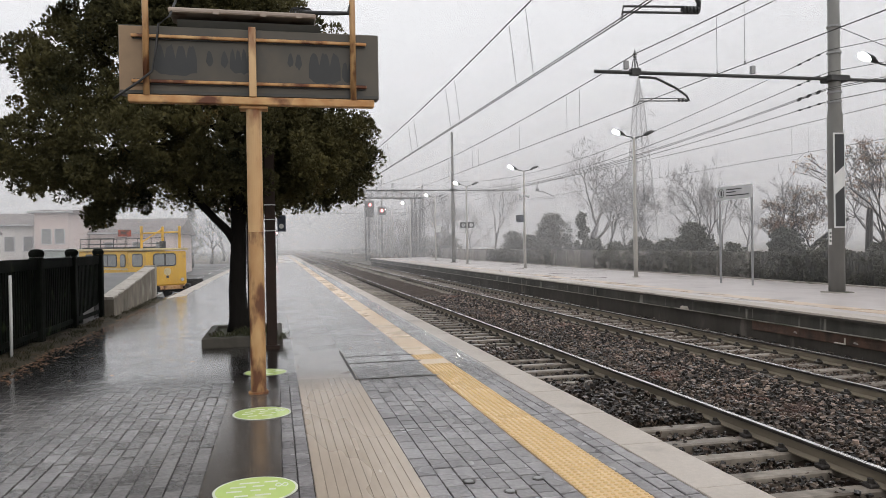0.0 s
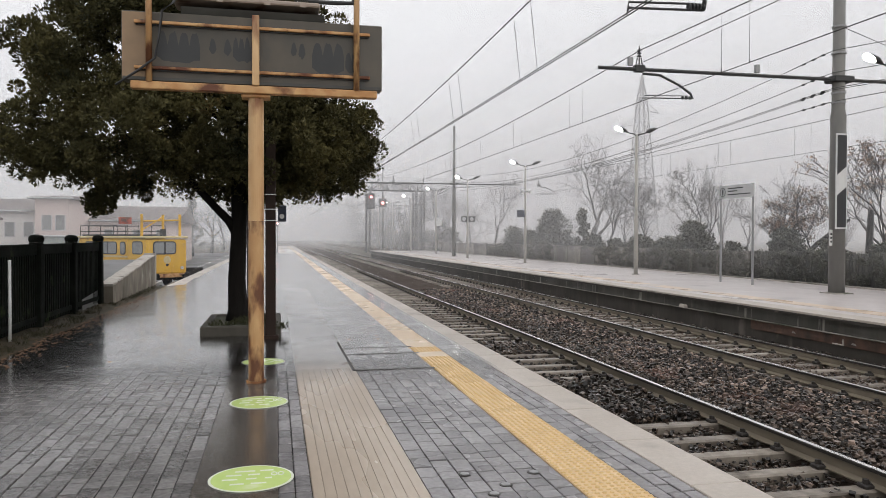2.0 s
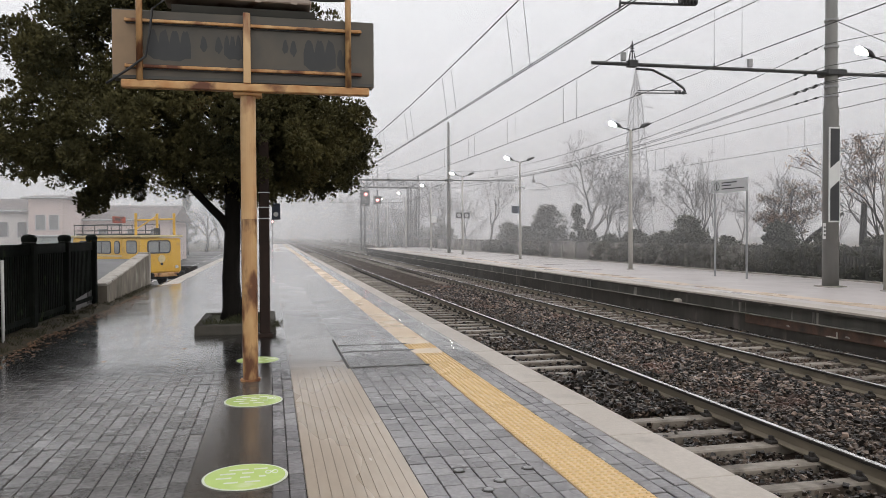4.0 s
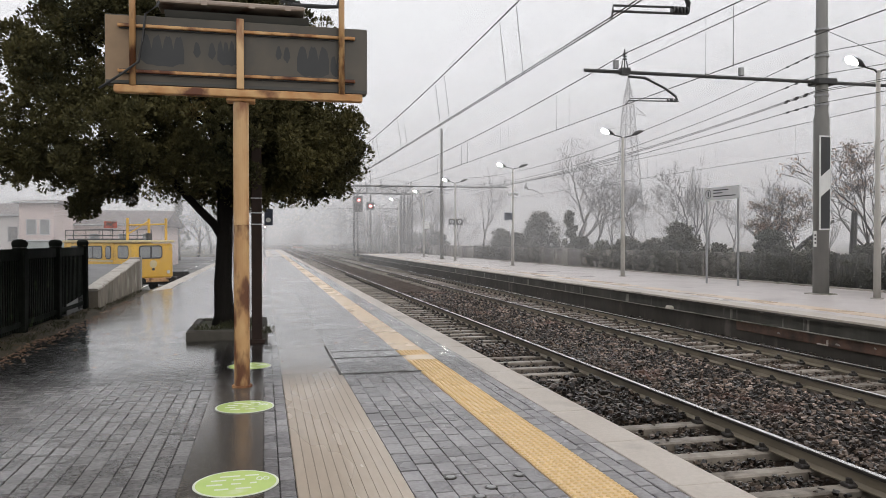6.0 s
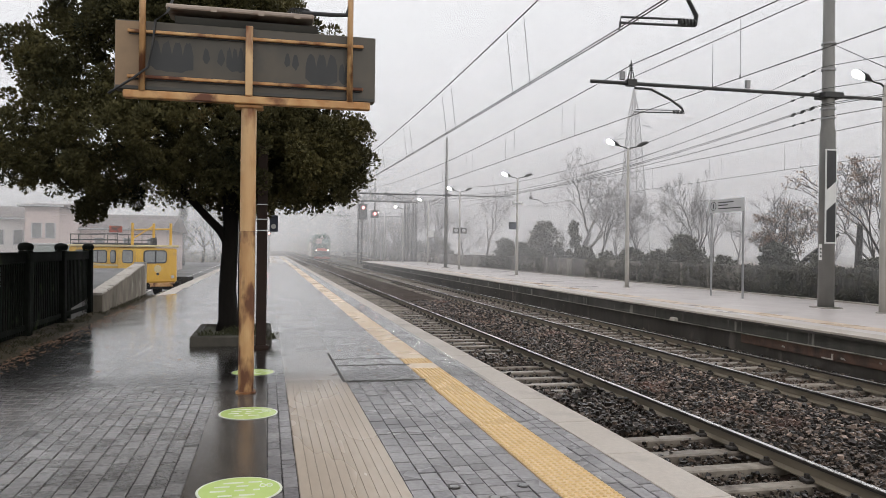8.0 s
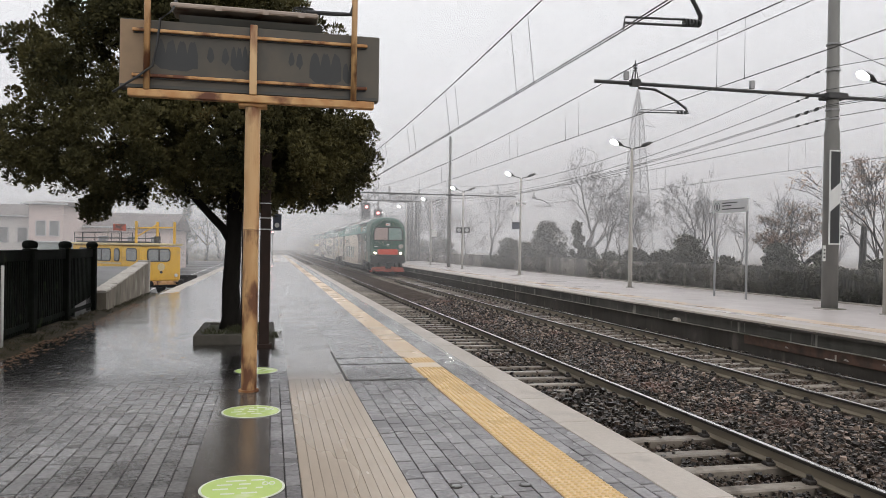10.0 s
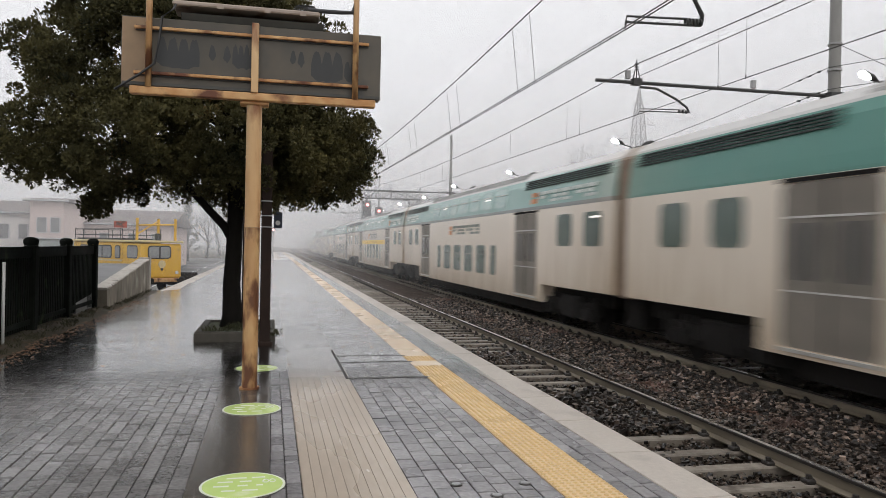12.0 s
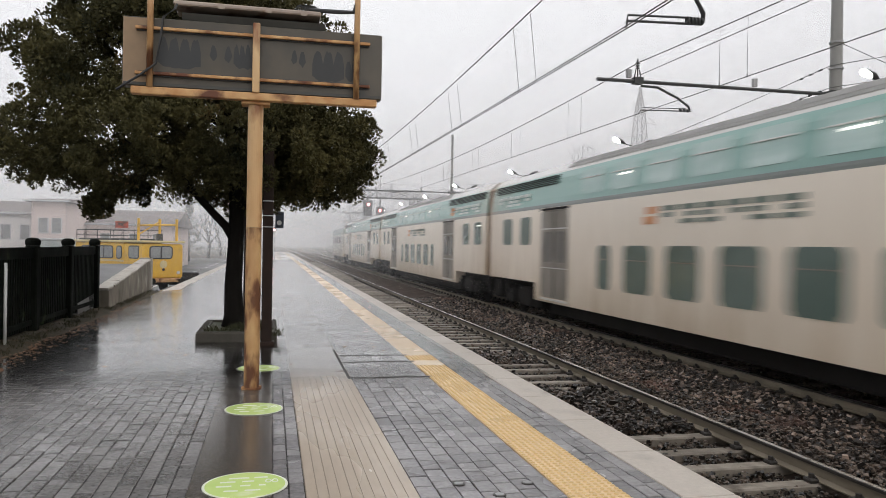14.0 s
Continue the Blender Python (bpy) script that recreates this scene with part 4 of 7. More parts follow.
def lettering(parent, y0, z0, n, h, w, material, mark=True):
    """Livery marks as plain bars, on both sides."""
    for sx in (-1, 1):
        s, r = Shape(), Shape()
        x = 1.39 if z0 < 3.2 else 1.375
        flip = lambda p, q: (p, q) if sx > 0 else (2 * y0 + n * w * 1.25 + 0.7 - q, 2 * y0 + n * w * 1.25 + 0.7 - p)
        yy = y0 + (0.7 if mark else 0)
        for a in range(n):
            p, q = yy + a * w * 1.25, yy + a * w * 1.25 + w
            s.box(sx * x - 0.012, sx * x + 0.012, *flip(p, q), z0 + h * 0.72, z0 + h)
            s.box(sx * x - 0.012, sx * x + 0.012, *flip(p + w * 0.3 * (a % 2), q - w * 0.3 * ((a + 1) % 2)), z0 + h * 0.36, z0 + h * 0.6)
            if a % 3:
                s.box(sx * x - 0.012, sx * x + 0.012, *flip(p, q), z0, z0 + h * 0.22)
        r.box(sx * x - 0.013, sx * x + 0.013, *flip(y0, y0 + 0.45), z0, z0 + h * 0.45)
        r.box(sx * x - 0.013, sx * x + 0.013, *flip(y0 + 0.1, y0 + 0.5), z0 + h * 0.6, z0 + h)
        part("livery_lettering", s, material, parent, "dull livery bars")
        if mark:
            part("livery_mark", r, LOGO_R, parent, "orange-red livery mark")


def door(parent, y0, y1):
    mid = (y0 + y1) / 2
    for sx in (-1, 1):
        d = side_panel("door", parent, sx, y0, y1, 0.70, 3.02, DOORPAINT, out=0.006, label="dirty grey double door")
        for a, b in ((y0 + 0.18, mid - 0.13), (mid + 0.13, y1 - 0.18)):
            side_panel("door_window", d, sx, a, b, 1.65, 2.45, DOORGLASS, out=0.012)
        part("door_sill", B(sx * 1.40 - 0.02, sx * 1.40 + 0.02, y0, y1, 0.63, 0.68), SILL, d, "worn bright door sill")
        part("door_gutter", B(sx * 1.40 - 0.015, sx * 1.40 + 0.02, y0 - 0.05, y1 + 0.05, 3.03, 3.09), UNDER, d)
        part("door_seam", B(sx * 1.395 - 0.01, sx * 1.395 + 0.012, mid - 0.012, mid + 0.012, 0.72, 3.0), UNDER, d)
        part("door_rail", B(sx * 1.395 - 0.01, sx * 1.395 + 0.014, y0 + 0.1, y1 - 0.1, 2.52, 2.55), SILL, d)
        part("door_rail", B(sx * 1.395 - 0.01, sx * 1.395 + 0.014, y0 + 0.1, y1 - 0.1, 1.48, 1.505), SILL, d)


def coach(drive=False, yellow=False):
    L = 26.4
    t = thing("driving_coach" if drive else "double_deck_coach",
              "double-deck driving coach with green cab, red panel and lit headlights" if drive else
              ("dirty cream double-deck coach with teal upper deck and yellow band" if yellow else "dirty cream double-deck coach with teal upper deck"),
              "train coach", "coaches of the passing train")
    livery = DRIVE if drive else COACH
    top = 4.36
    body = Shape()
    if drive:
        ring = lambda y, k, tp, bo: [(x, y, z) for x, z in section(k, tp, bo)]
        def dome(y, k, tp, bo):
            side = [(1.0, bo), (1.0, tp - 1.40), (0.985, tp - 1.0), (0.93, tp - 0.68), (0.81, tp - 0.39), (0.62, tp - 0.19), (0.34, tp - 0.05), (0.0, tp)]
            return [(sx * 1.39 * k * x, y, z) for sx, part_side in ((1, side), (-1, side[-2::-1])) for x, z in part_side]
        body.loft([dome(0.0, 0.87, 4.06, 1.05), dome(0.05, 0.92, 4.16, 0.98), dome(0.18, 0.97, 4.27, 0.94), dome(0.5, 0.995, 4.35, 0.92), dome(1.1, 1, top, 0.92), ring(2.4, 1, top, 1.0), ring(4.6, 1, top, 1.05)])
    else:
        body.loft([[(x, y, z) for x, z in section(1, top, 1.05)] for y in (0.12, 4.5)])
    body.loft([[(x, y, z) for x, z in section(1, top, 0.57)] for y in (4.6 if drive else 4.5, 21.9)])
    body.loft([[(x, y, z) for x, z in section(1, top, 1.05)] for y in (21.9, L - 0.12)])
    part("body", body, livery, t)
    part("gangway", B(-1.30, 1.30, L - 0.13, L + 0.50, 1.0, 4.0, c=0.06), GANGWAY, t, "rust-brown gangway bellows")
    part("coupler_box", B(-1.05, 1.05, L - 0.2, L + 0.55, 0.35, 0.99, c=0.05), UNDER, t, "black coupling gear")
    for y0, y1 in ((0.9, 5.0), (21.6, 25.8)):
        part("bogie_cover", B(-1.0, 1.0, y0, y1, 0.68, 1.06), UNDER, t)
    b = part("underframe", B(-1.1, 1.1, 5.0, 21.5, 0.22, 0.62, c=0.04), UNDER, t)
    for y in (3.0, 23.2):
        bogie(t, y)
    for y0, y1 in ((5.35, 7.4) if drive else (4.95, 6.85), (19.5, 21.4)):
        door(t, y0, y1)
    lows = [8.84] + [10.1 + 1.73 * a for a in range(4)] + [17.09]
    if drive:
        lows = [10.9 + 1.62 * a for a in range(5)]
    for sx in (-1, 1):
        for y in lows:
            wide = 0.62 if y in (lows[0], lows[-1]) and not drive else 1.12
            w = side_panel("window", t, sx, y, y + wide, 1.12, 2.10, COACHGLASS, label="dirty green-tinted window")
            part("window_bar", B(sx * 1.40 - 0.01, sx * 1.40 + 0.008, y + 0.05, y + wide - 0.05, 1.78, 1.80), DOORPAINT, w)
    ups = [7.9 + 1.62 * a for a in range(7)]
    if drive:
        ups = [8.5 + 1.62 * a for a in range(7)]
    ends = [(22.3, 23.2), (24.0, 24.9)] + ([] if drive else [(0.75, 1.7), (2.45, 3.4)])
    for sx in (-1, 1):
        for a, y in enumerate(ups):
            w = side_panel("upper_window", t, sx, y, y + 1.16, 3.32, 3.92, UPPERGLASS, slant=True, label="green upper-deck window with pale sky reflection in its colour")
            part("window_bar", B(sx * 1.332 - 0.02, sx * 1.332 + 0.012, y + 0.06, y + 1.10, 3.70, 3.72), SILL, w)
            if a in (1, 5):
                part("lit_tube", B(sx * 1.325 - 0.03, sx * 1.325 + 0.025, y + 0.3, y + 0.72, 3.62, 3.655), TUBELIT, w, "lit ceiling tube seen through the glass")
        for a, (y0, y1) in enumerate(ends):
            w = side_panel("end_window", t, sx, y0, y1, 2.10, 2.90, COACHGLASS, label="dirty green-tinted window")
            if a == 2:
                part("lit_tube", B(sx * 1.385 - 0.02, sx * 1.385 + 0.022, y0 + 0.1, y0 + 0.5, 2.76, 2.80), TUBELIT, w, "lit ceiling tube seen through the glass")
    louvre(t, 20.4, 25.9)
    if drive:
        louvre(t, 2.4, 7.5)
    else:
        louvre(t, 0.5, 6.1)
    roof_ribs(t, 7.8 if drive else 6.4, 20.0)
    if yellow:
        for sx in (-1, 1):
            side_panel("yellow_band", t, sx, 7.0, 19.4, 2.13, 2.40, YELLOWBAND, out=0.008, label="yellow first-class band")
    if not drive:
        lettering(t, 0.9, 3.28, 5, 0.30, 0.62, LOGO)
        lettering(t, 21.6, 3.28, 4, 0.30, 0.62, LOGO, mark=False)
        lettering(t, 10.8, 2.52, 6, 0.34, 0.54, LOGO_D)
    else:
        lettering(t, 15.5, 2.40, 6, 0.30, 0.42, LOGO_D)
        lettering(t, 2.5, 3.30, 3, 0.32, 0.62, LOGO)
        for sx in (-1, 1):
            d = side_panel("cab_door", t, sx, 2.05, 2.85, 1.05, 3.10, CABGREEN, out=0.006, label="green cab door")
            side_panel("door_window", d, sx, 2.18, 2.72, 2.25, 3.0, GLASS, out=0.012)
            for y in (1.98, 2.92):
                part("handrail", Shape().tube([(sx * 1.41, y, 1.3), (sx * 1.44, y, 1.35), (sx * 1.44, y, 2.5), (sx * 1.41, y, 2.55)], 0.016, 6), SILL, d, "bright handrail")
        cab(t)
    return t


def cab(t):
    """Front of the driving coach: panes, lights, red panel, buffers and plough."""
    mask = Shape()
    fa = lambda pts, y0, y1: [[(x, y, z) for x, z in pts] for y in (y1, y0)]
    face = [(-1.12, 1.92), (1.12, 1.92), (1.19, 2.4), (1.17, 3.05), (1.10, 3.38), (0.95, 3.66), (0.70, 3.87), (0.35, 3.99), (-0.35, 3.99), (-0.70, 3.87), (-0.95, 3.66), (-1.10, 3.38), (-1.17, 3.05), (-1.19, 2.4)]
    part("front_mask", mask.loft(fa(face, -0.02, 0.03)), CABGREEN, t, "deep green cab front")
    fr = Shape().loft(fa([(-1.10, 2.54), (1.10, 2.54), (1.09, 3.24), (1.0, 3.46), (0.86, 3.56), (-0.86, 3.56), (-1.0, 3.46), (-1.09, 3.24)], -0.035, 0.0))
    w = part("windscreen_frame", fr, UNDER, t)
    part("pane", Shape().loft(fa([(-1.03, 2.61), (-0.04, 2.61), (-0.04, 3.49), (-0.84, 3.49), (-0.95, 3.42), (-1.03, 3.22)], -0.05, -0.03)), BLIND, w, "pane with a drawn pinkish blind")
    part("pane", Shape().loft(fa([(0.04, 2.61), (1.03, 2.61), (1.03, 3.22), (0.95, 3.42), (0.84, 3.49), (0.04, 3.49)], -0.05, -0.03)), mat("reflecting_cab_glass", (0.20, 0.30, 0.27), (0.16, 0.25, 0.225), scale=1.5, rough=0.08, bump=0, spec=0.8), w, "greenish reflecting pane")
    for x in (-0.5, 0.55):
        part("wiper", Shape().tube([(x, -0.07, 2.60), (x + 0.32, -0.065, 2.72), (x + 0.5, -0.06, 2.64)], 0.012, 5), UNDER, w)
    part("red_panel", Shape().loft(fa([(-0.76, 1.50), (0.76, 1.50), (0.78, 1.86), (0.6, 1.92), (-0.6, 1.92), (-0.78, 1.86)], -0.05, 0.02)), CABRED, t, "red panel between the headlights")
    for sx in (-1, 1):
        box = Shape().loft(fa([(sx * 0.98 + a * 0.17, 1.60 + b) for a, b in ((-1, -0.12), (1, -0.12), (1, 0.12), (-1, 0.12))], -0.03, 0.1))
        h = part("headlight", box, UNDER, t)
        part("lens", Shape().disc((sx * 0.96, -0.03, 1.61), 0.088, (0, -1, 0), 0.03, 16), HEADLIT, h, "lit white headlight")
    part("tail_disc", Shape().disc((0.98, -0.02, 2.12), 0.17, (0, -1, 0), 0.03, 18), mat("grey_round_cover", (0.40, 0.36, 0.32), scale=4, rough=0.5, bump=0.05), t, "round grey cover")
    part("marker", B(-1.06, -0.78, -0.035, 0.0, 2.08, 2.11), WHITE, t)
    lg = Shape()
    lg.box(-0.18, 0.14, -0.03, 0.0, 3.66, 3.86)
    part("front_mark", lg, GREYSIGN, t, "pale livery mark")
    part("front_mark", B(-0.16, 0.0, -0.04, -0.03, 3.71, 3.79), LOGO_R, t, "red livery mark")
    part("front_badge", B(-0.09, 0.09, -0.035, 0.0, 2.2, 2.27), LOGO, t)
    part("buffer_beam", B(-1.30, 1.30, -0.03, 0.6, 0.84, 1.46, c=0.05), UNDER, t, "black buffer beam")
    for sx in (-1, 1):
        s = Shape().tube([(sx * 0.88, 0.1, 1.06), (sx * 0.88, -0.42, 1.06)], 0.10, 12)
        s.disc((sx * 0.88, -0.42, 1.06), 0.24, (0, -1, 0), 0.05, 16)
        part("buffer", s, UNDER, t, "black round buffer")
    s = Shape().tube([(0, 0.1, 1.0), (0, -0.3, 0.98)], 0.07, 8)
    s.tube([(0, -0.3, 1.0), (0.03, -0.34, 0.8), (0.0, -0.3, 0.62)], 0.04, 6)
    for sx in (-0.45, -0.28, 0.3, 0.5):
        s.tube([(sx, -0.02, 1.15), (sx, -0.16, 0.95), (sx + 0.03, -0.12, 0.7)], 0.03, 6)
    part("coupling", s, UNDER, t, "hanging hoses and screw coupling")
    for sx in (-1, 1):
        out = [(sx * 0.30, 0.60), (sx * 1.12, 0.56), (sx * 1.34, 0.20), (sx * 0.30, 0.24)]
        part("plough_wing", Shape().loft([[(x, y + abs(x) * 0.28, z) for x, z in out] for y in ((-0.24, -0.32) if sx > 0 else (-0.32, -0.24))]), PLOUGH, t, "faded red snow plough wing")
    part("plough_middle", B(-0.30, 0.30, -0.20, -0.08, 0.20, 0.62, c=0.02), PLOUGH, t)
    for x, z0, z1 in ((-1.0, 0.55, 0.9), (-0.6, 0.5, 0.95), (0.62, 0.5, 0.95), (1.0, 0.55, 0.9)):
        part("bracket", B(x - 0.09, x + 0.09, -0.12, 0.3, z0, z1, c=0.02), UNDER, t)
    part("coupling_box", B(-0.22, 0.22, -0.42, 0.1, 0.45, 0.86, c=0.03), UNDER, t)
    part("nose_under", B(-1.15, 1.15, 0.55, 1.4, 0.35, 0.95, c=0.05), UNDER, t)


def locomotive():
    t = thing("locomotive", "grey-green electric locomotive at the tail of the train", "locomotive", "coaches of the passing train")
    L, half = 15.7, 1.45
    prof = [(half, 0.75), (half, 3.2), (half * 0.93, 3.75), (half * 0.6, 3.98), (-half * 0.6, 3.98), (-half * 0.93, 3.75), (-half, 3.2), (-half, 0.75)]
    s = Shape()
    s.loft([[(x * k, y, z if z < 3.3 else z * kz) for x, z in prof] for y, k, kz in ((0.2, 0.95, 0.95), (0.6, 1, 1), (L - 1.6, 1, 1), (L - 0.2, 0.9, 0.85))])
    part("body", s, band_mat("locomotive_livery", [(0, (0.2, 0.21, 0.2)), (1.5, (0.36, 0.37, 0.35)), (3.1, (0.1, 0.2, 0.17)), (3.72, (0.2, 0.2, 0.19))]), t)
    for y in (3.6, 12.1):
        bogie(t, y)
    part("underframe", B(-1.1, 1.1, 5.8, 10.0, 0.3, 0.8, c=0.04), UNDER, t)
    for y0 in (3.5, 6.5, 9.5):
        for sx in (-1, 1):
            side_panel("grille", t, sx, y0, y0 + 1.8, 2.2, 2.8, UNDER, out=0.08)
    p = Shape()
    for sx in (-0.5, 0.5):
        p.tube([(sx, 3.0, 4.0), (sx * 0.7, 4.6, 4.75), (sx * 0.9, 3.4, 5.35)], 0.035, 6)
    p.tube([(-0.85, 3.4, 5.38), (0.85, 3.4, 5.38)], 0.03, 6)
    p.tube([(-0.6, 3.0, 4.0), (0.6, 3.0, 4.0)], 0.06, 6)
    part("pantograph", p, IRON, t, "raised pantograph")
    q = Shape()
    q.box(-0.6, 0.6, 6.0, 9.5, 3.96, 4.2, c=0.04)
    part("roof_box", q, ROOFGREY, t)
    return t


coaches = [coach(drive=True)]
plain_coach = coach()
coaches.append(plain_coach)
first_class = coach(yellow=True)
coaches.append(first_class)
for a in range(3):
    coaches.append(copy_thing(plain_coach, Matrix()))
coaches.append(locomotive())

NOSE = [(0.0, 406.0), (1.0, 371.5), (2.0, 337.5), (3.0, 303.5), (5.5, 214.8), (6.5, 178.7), (7.5, 142.0), (8.0, 123.4), (9.3, 80.0), (10.3, 45.6), (10.5, 38.8), (10.7, 32.7),
        (11.0, 22.5), (11.5, 5.25), (12.0, -11.9), (12.5, -29.3), (13.0, -46.9), (13.5, -64.6), (14.0, -82.2)]


def motions():
    """The train comes out of the fog on the second track and passes."""
    for a, ob in enumerate(coaches):
        walk(ob, [(t, pose(T2, y + a * 26.78, RAIL)) for t, y in NOSE])


# ---- station sign seen from behind ----
def station_sign():
    t = thing("platform_display_sign", "rusty cream steel post carrying a stained grey sign seen from behind", "sign")
    SX, SY = -0.21, 7.78
    s = Shape().tube([(SX, SY, 1.62), (SX, SY, 2.84)], 0.076, 24)
    for z in (2.32,):
        s.tube([(SX, SY, z), (SX, SY, z + 0.012)], 0.079, 20)
    part("post", s, RUSTPOST, t, "rust-streaked cream tubular post", smooth=False)
    lo = Shape().tube([(SX, SY, 0.0), (SX, SY, 1.618)], 0.076, 24)
    for z in (0.95, 1.60):
        lo.tube([(SX, SY, z), (SX, SY, z + 0.012)], 0.079, 24)
    part("lower_post", lo, RUSTFOOT, t, "heavily rusted lower half of the post")
    part("base_flange", Shape().disc((SX, SY, 0.0), 0.10, (0, 0, 1), 0.018, 16), RUSTBAR, t, "rusted foot")
    s = B(SX - 0.14, SX + 0.14, SY - 0.10, SY + 0.10, 2.84, 2.87, c=0.008)
    for dx in (-0.1, 0.1):
        s.tube([(SX + dx, SY - 0.07, 2.86), (SX + dx, SY - 0.07, 2.90)], 0.016, 6)
    part("head_plate", s, RUSTBAR, t)
    part("cross_beam", B(-1.37, 0.99, SY - 0.14, SY - 0.04, 2.872, 2.945, c=0.008), RUSTBAR, t, "orange rusty cross beam")
    part("centre_upright", B(SX - 0.035, SX + 0.035, SY - 0.16, SY - 0.10, 2.946, 3.63, c=0.006), RUSTPAINT, t, "cream upright")
    for z in (3.085, 3.52):
        s = B(-1.34, 0.92, SY - 0.10, SY - 0.055, z - 0.014, z + 0.014, c=0.004)
        for x in (-1.1, -0.75, -0.4, 0.1, 0.45, 0.8):
            s.tube([(x, SY - 0.115, z), (x, SY - 0.10, z)], 0.010, 6)
        # dark bar behind each rail paints the shadow lines along its edges
        part("rail_channel", B(-1.33, 0.91, SY - 0.07, SY - 0.0515, z - 0.026, z + 0.024), STAIN_SHADE, t, "dark strip put in for the rail's shadow lines")
        part("back_rail", s, RUSTBAR, t, "rusty horizontal rail with bolts")
    for x, z1 in ((-1.2, 4.6), (0.78, 4.6)):
        part("side_pipe", Shape().tube([(x, SY - 0.13, 2.94), (x, SY - 0.13, z1)], 0.030, 12), RUSTFOOT, t, "rusty cream side pipe", smooth=True)
    panel = part("panel", B(-1.46, 1.05, SY - 0.05, SY + 0.10, 2.965, 3.63, c=0.008), PANEL, t, "stained grey sign back")
    part("panel_end", B(-1.455, -1.24, SY - 0.0525, SY - 0.0505, 2.975, 3.62), FLAP, panel, "brown weathered end of the panel")
    part("panel_lip", B(-1.45, 1.04, SY - 0.06, SY - 0.045, 2.97, 3.0), DARKBOX, panel)
    rng = random.Random(3)
    for x, w, z0, z1, spikes in ((-0.94, 0.40, 3.13, 3.47, 4), (-0.62, 0.07, 3.24, 3.42, 1), (-0.48, 0.075, 3.23, 3.41, 1), (-0.32, 0.22, 3.17, 3.44, 4), (0.16, 0.06, 3.26, 3.42, 1),
                                 (0.24, 0.07, 3.24, 3.42, 1), (0.50, 0.32, 3.10, 3.45, 3), (0.735, 0.12, 3.12, 3.36, 2)):
        # a soaked patch that runs out into points along its top
        top, n = [], spikes * 6
        for j in range(n + 1):
            u = j / n
            tooth = abs(math.sin(u * math.pi * spikes)) ** 0.6 if spikes > 1 else math.sin(u * math.pi) ** 0.5
            k = 0.55 + 0.45 * tooth * (0.75 + 0.25 * rng.random())
            top.append((x + w * (u - 0.5), z0 + (z1 - z0) * k * (1 if spikes > 1 else 0.55 + 0.45 * tooth)))
        bottom = [(x + w * (0.5 - j / 8) * 0.96, z0 + 0.03 * rng.random() + 0.05 * abs(j / 4 - 1) ** 3) for j in range(9)]
        film = Shape()
        for (p, q), (p2, q2) in zip(top, top[1:]):
            b0, b1 = (float(np.interp(u, [e[0] for e in bottom[::-1]], [e[1] for e in bottom[::-1]])) for u in (p, p2))
            film.add([(p, SY - 0.0515, b0), (p2, SY - 0.0515, b1), (p2, SY - 0.0515, q2), (p, SY - 0.0515, q)], [(0, 1, 2, 3)])
        part("water_stain", film, STAIN_SHADE, panel)
    hb = Shape()
    hb.loft([[(-0.92, y, z) for y, z in ((SY - 0.02, 3.635), (SY + 0.3, 3.635), (SY + 0.3, 3.76), (SY - 0.06, 3.70))], [(0.46, y, z) for y, z in ((SY - 0.02, 3.635), (SY + 0.3, 3.635), (SY + 0.3, 3.76), (SY - 0.06, 3.70))]])
    part("lamp_housing", hb, DARKBOX, t, "dark grey lamp housing above the sign")
    cvr = B(-1.0, 0.42, SY - 0.09, SY + 0.34, 3.765, 3.81, c=0.012)
    for x in (-0.55, -0.1, 0.25):
        cvr.box(x - 0.03, x + 0.03, SY - 0.10, SY - 0.085, 3.755, 3.80)
    part("housing_cover", cvr, mat("rust_tinged_pale_cover", (0.42, 0.34, 0.28), (0.27, 0.21, 0.17), scale=5, rough=0.4, bump=0.1, dirt=(0.16, 0.085, 0.05), dirt_scale=4, dirt_at=0.58), t, "pale weathered cover plate")
    part("conduit", Shape().tube([(0.30, SY - 0.05, 3.83), (0.60, SY - 0.10, 3.82), (0.74, SY - 0.13, 3.82), (0.78, SY - 0.13, 3.95)], 0.022, 8), IRON, t)
    part("cable", Shape().tube([(-1.5, SY - 0.12, 2.90), (-1.28, SY - 0.15, 3.05), (-1.14, SY - 0.17, 3.16), (-1.10, SY - 0.16, 3.4), (-1.08, SY - 0.14, 3.62), (-0.98, SY - 0.1, 3.72), (-0.93, SY - 0.02, 3.9)], 0.012, 6), IRON, t, "loose dark cable", smooth=True)
    for k in range(7):
        rg = Shape().tube([(0.22 + 0.05 * math.cos(a) + 0.02 * k, SY + 0.05, 3.86 + 0.045 * math.sin(a)) for a in np.linspace(0, 6.2, 12)], 0.007, 5)
        part("cable_turn", rg, IRON, t)
    return t


station_sign()


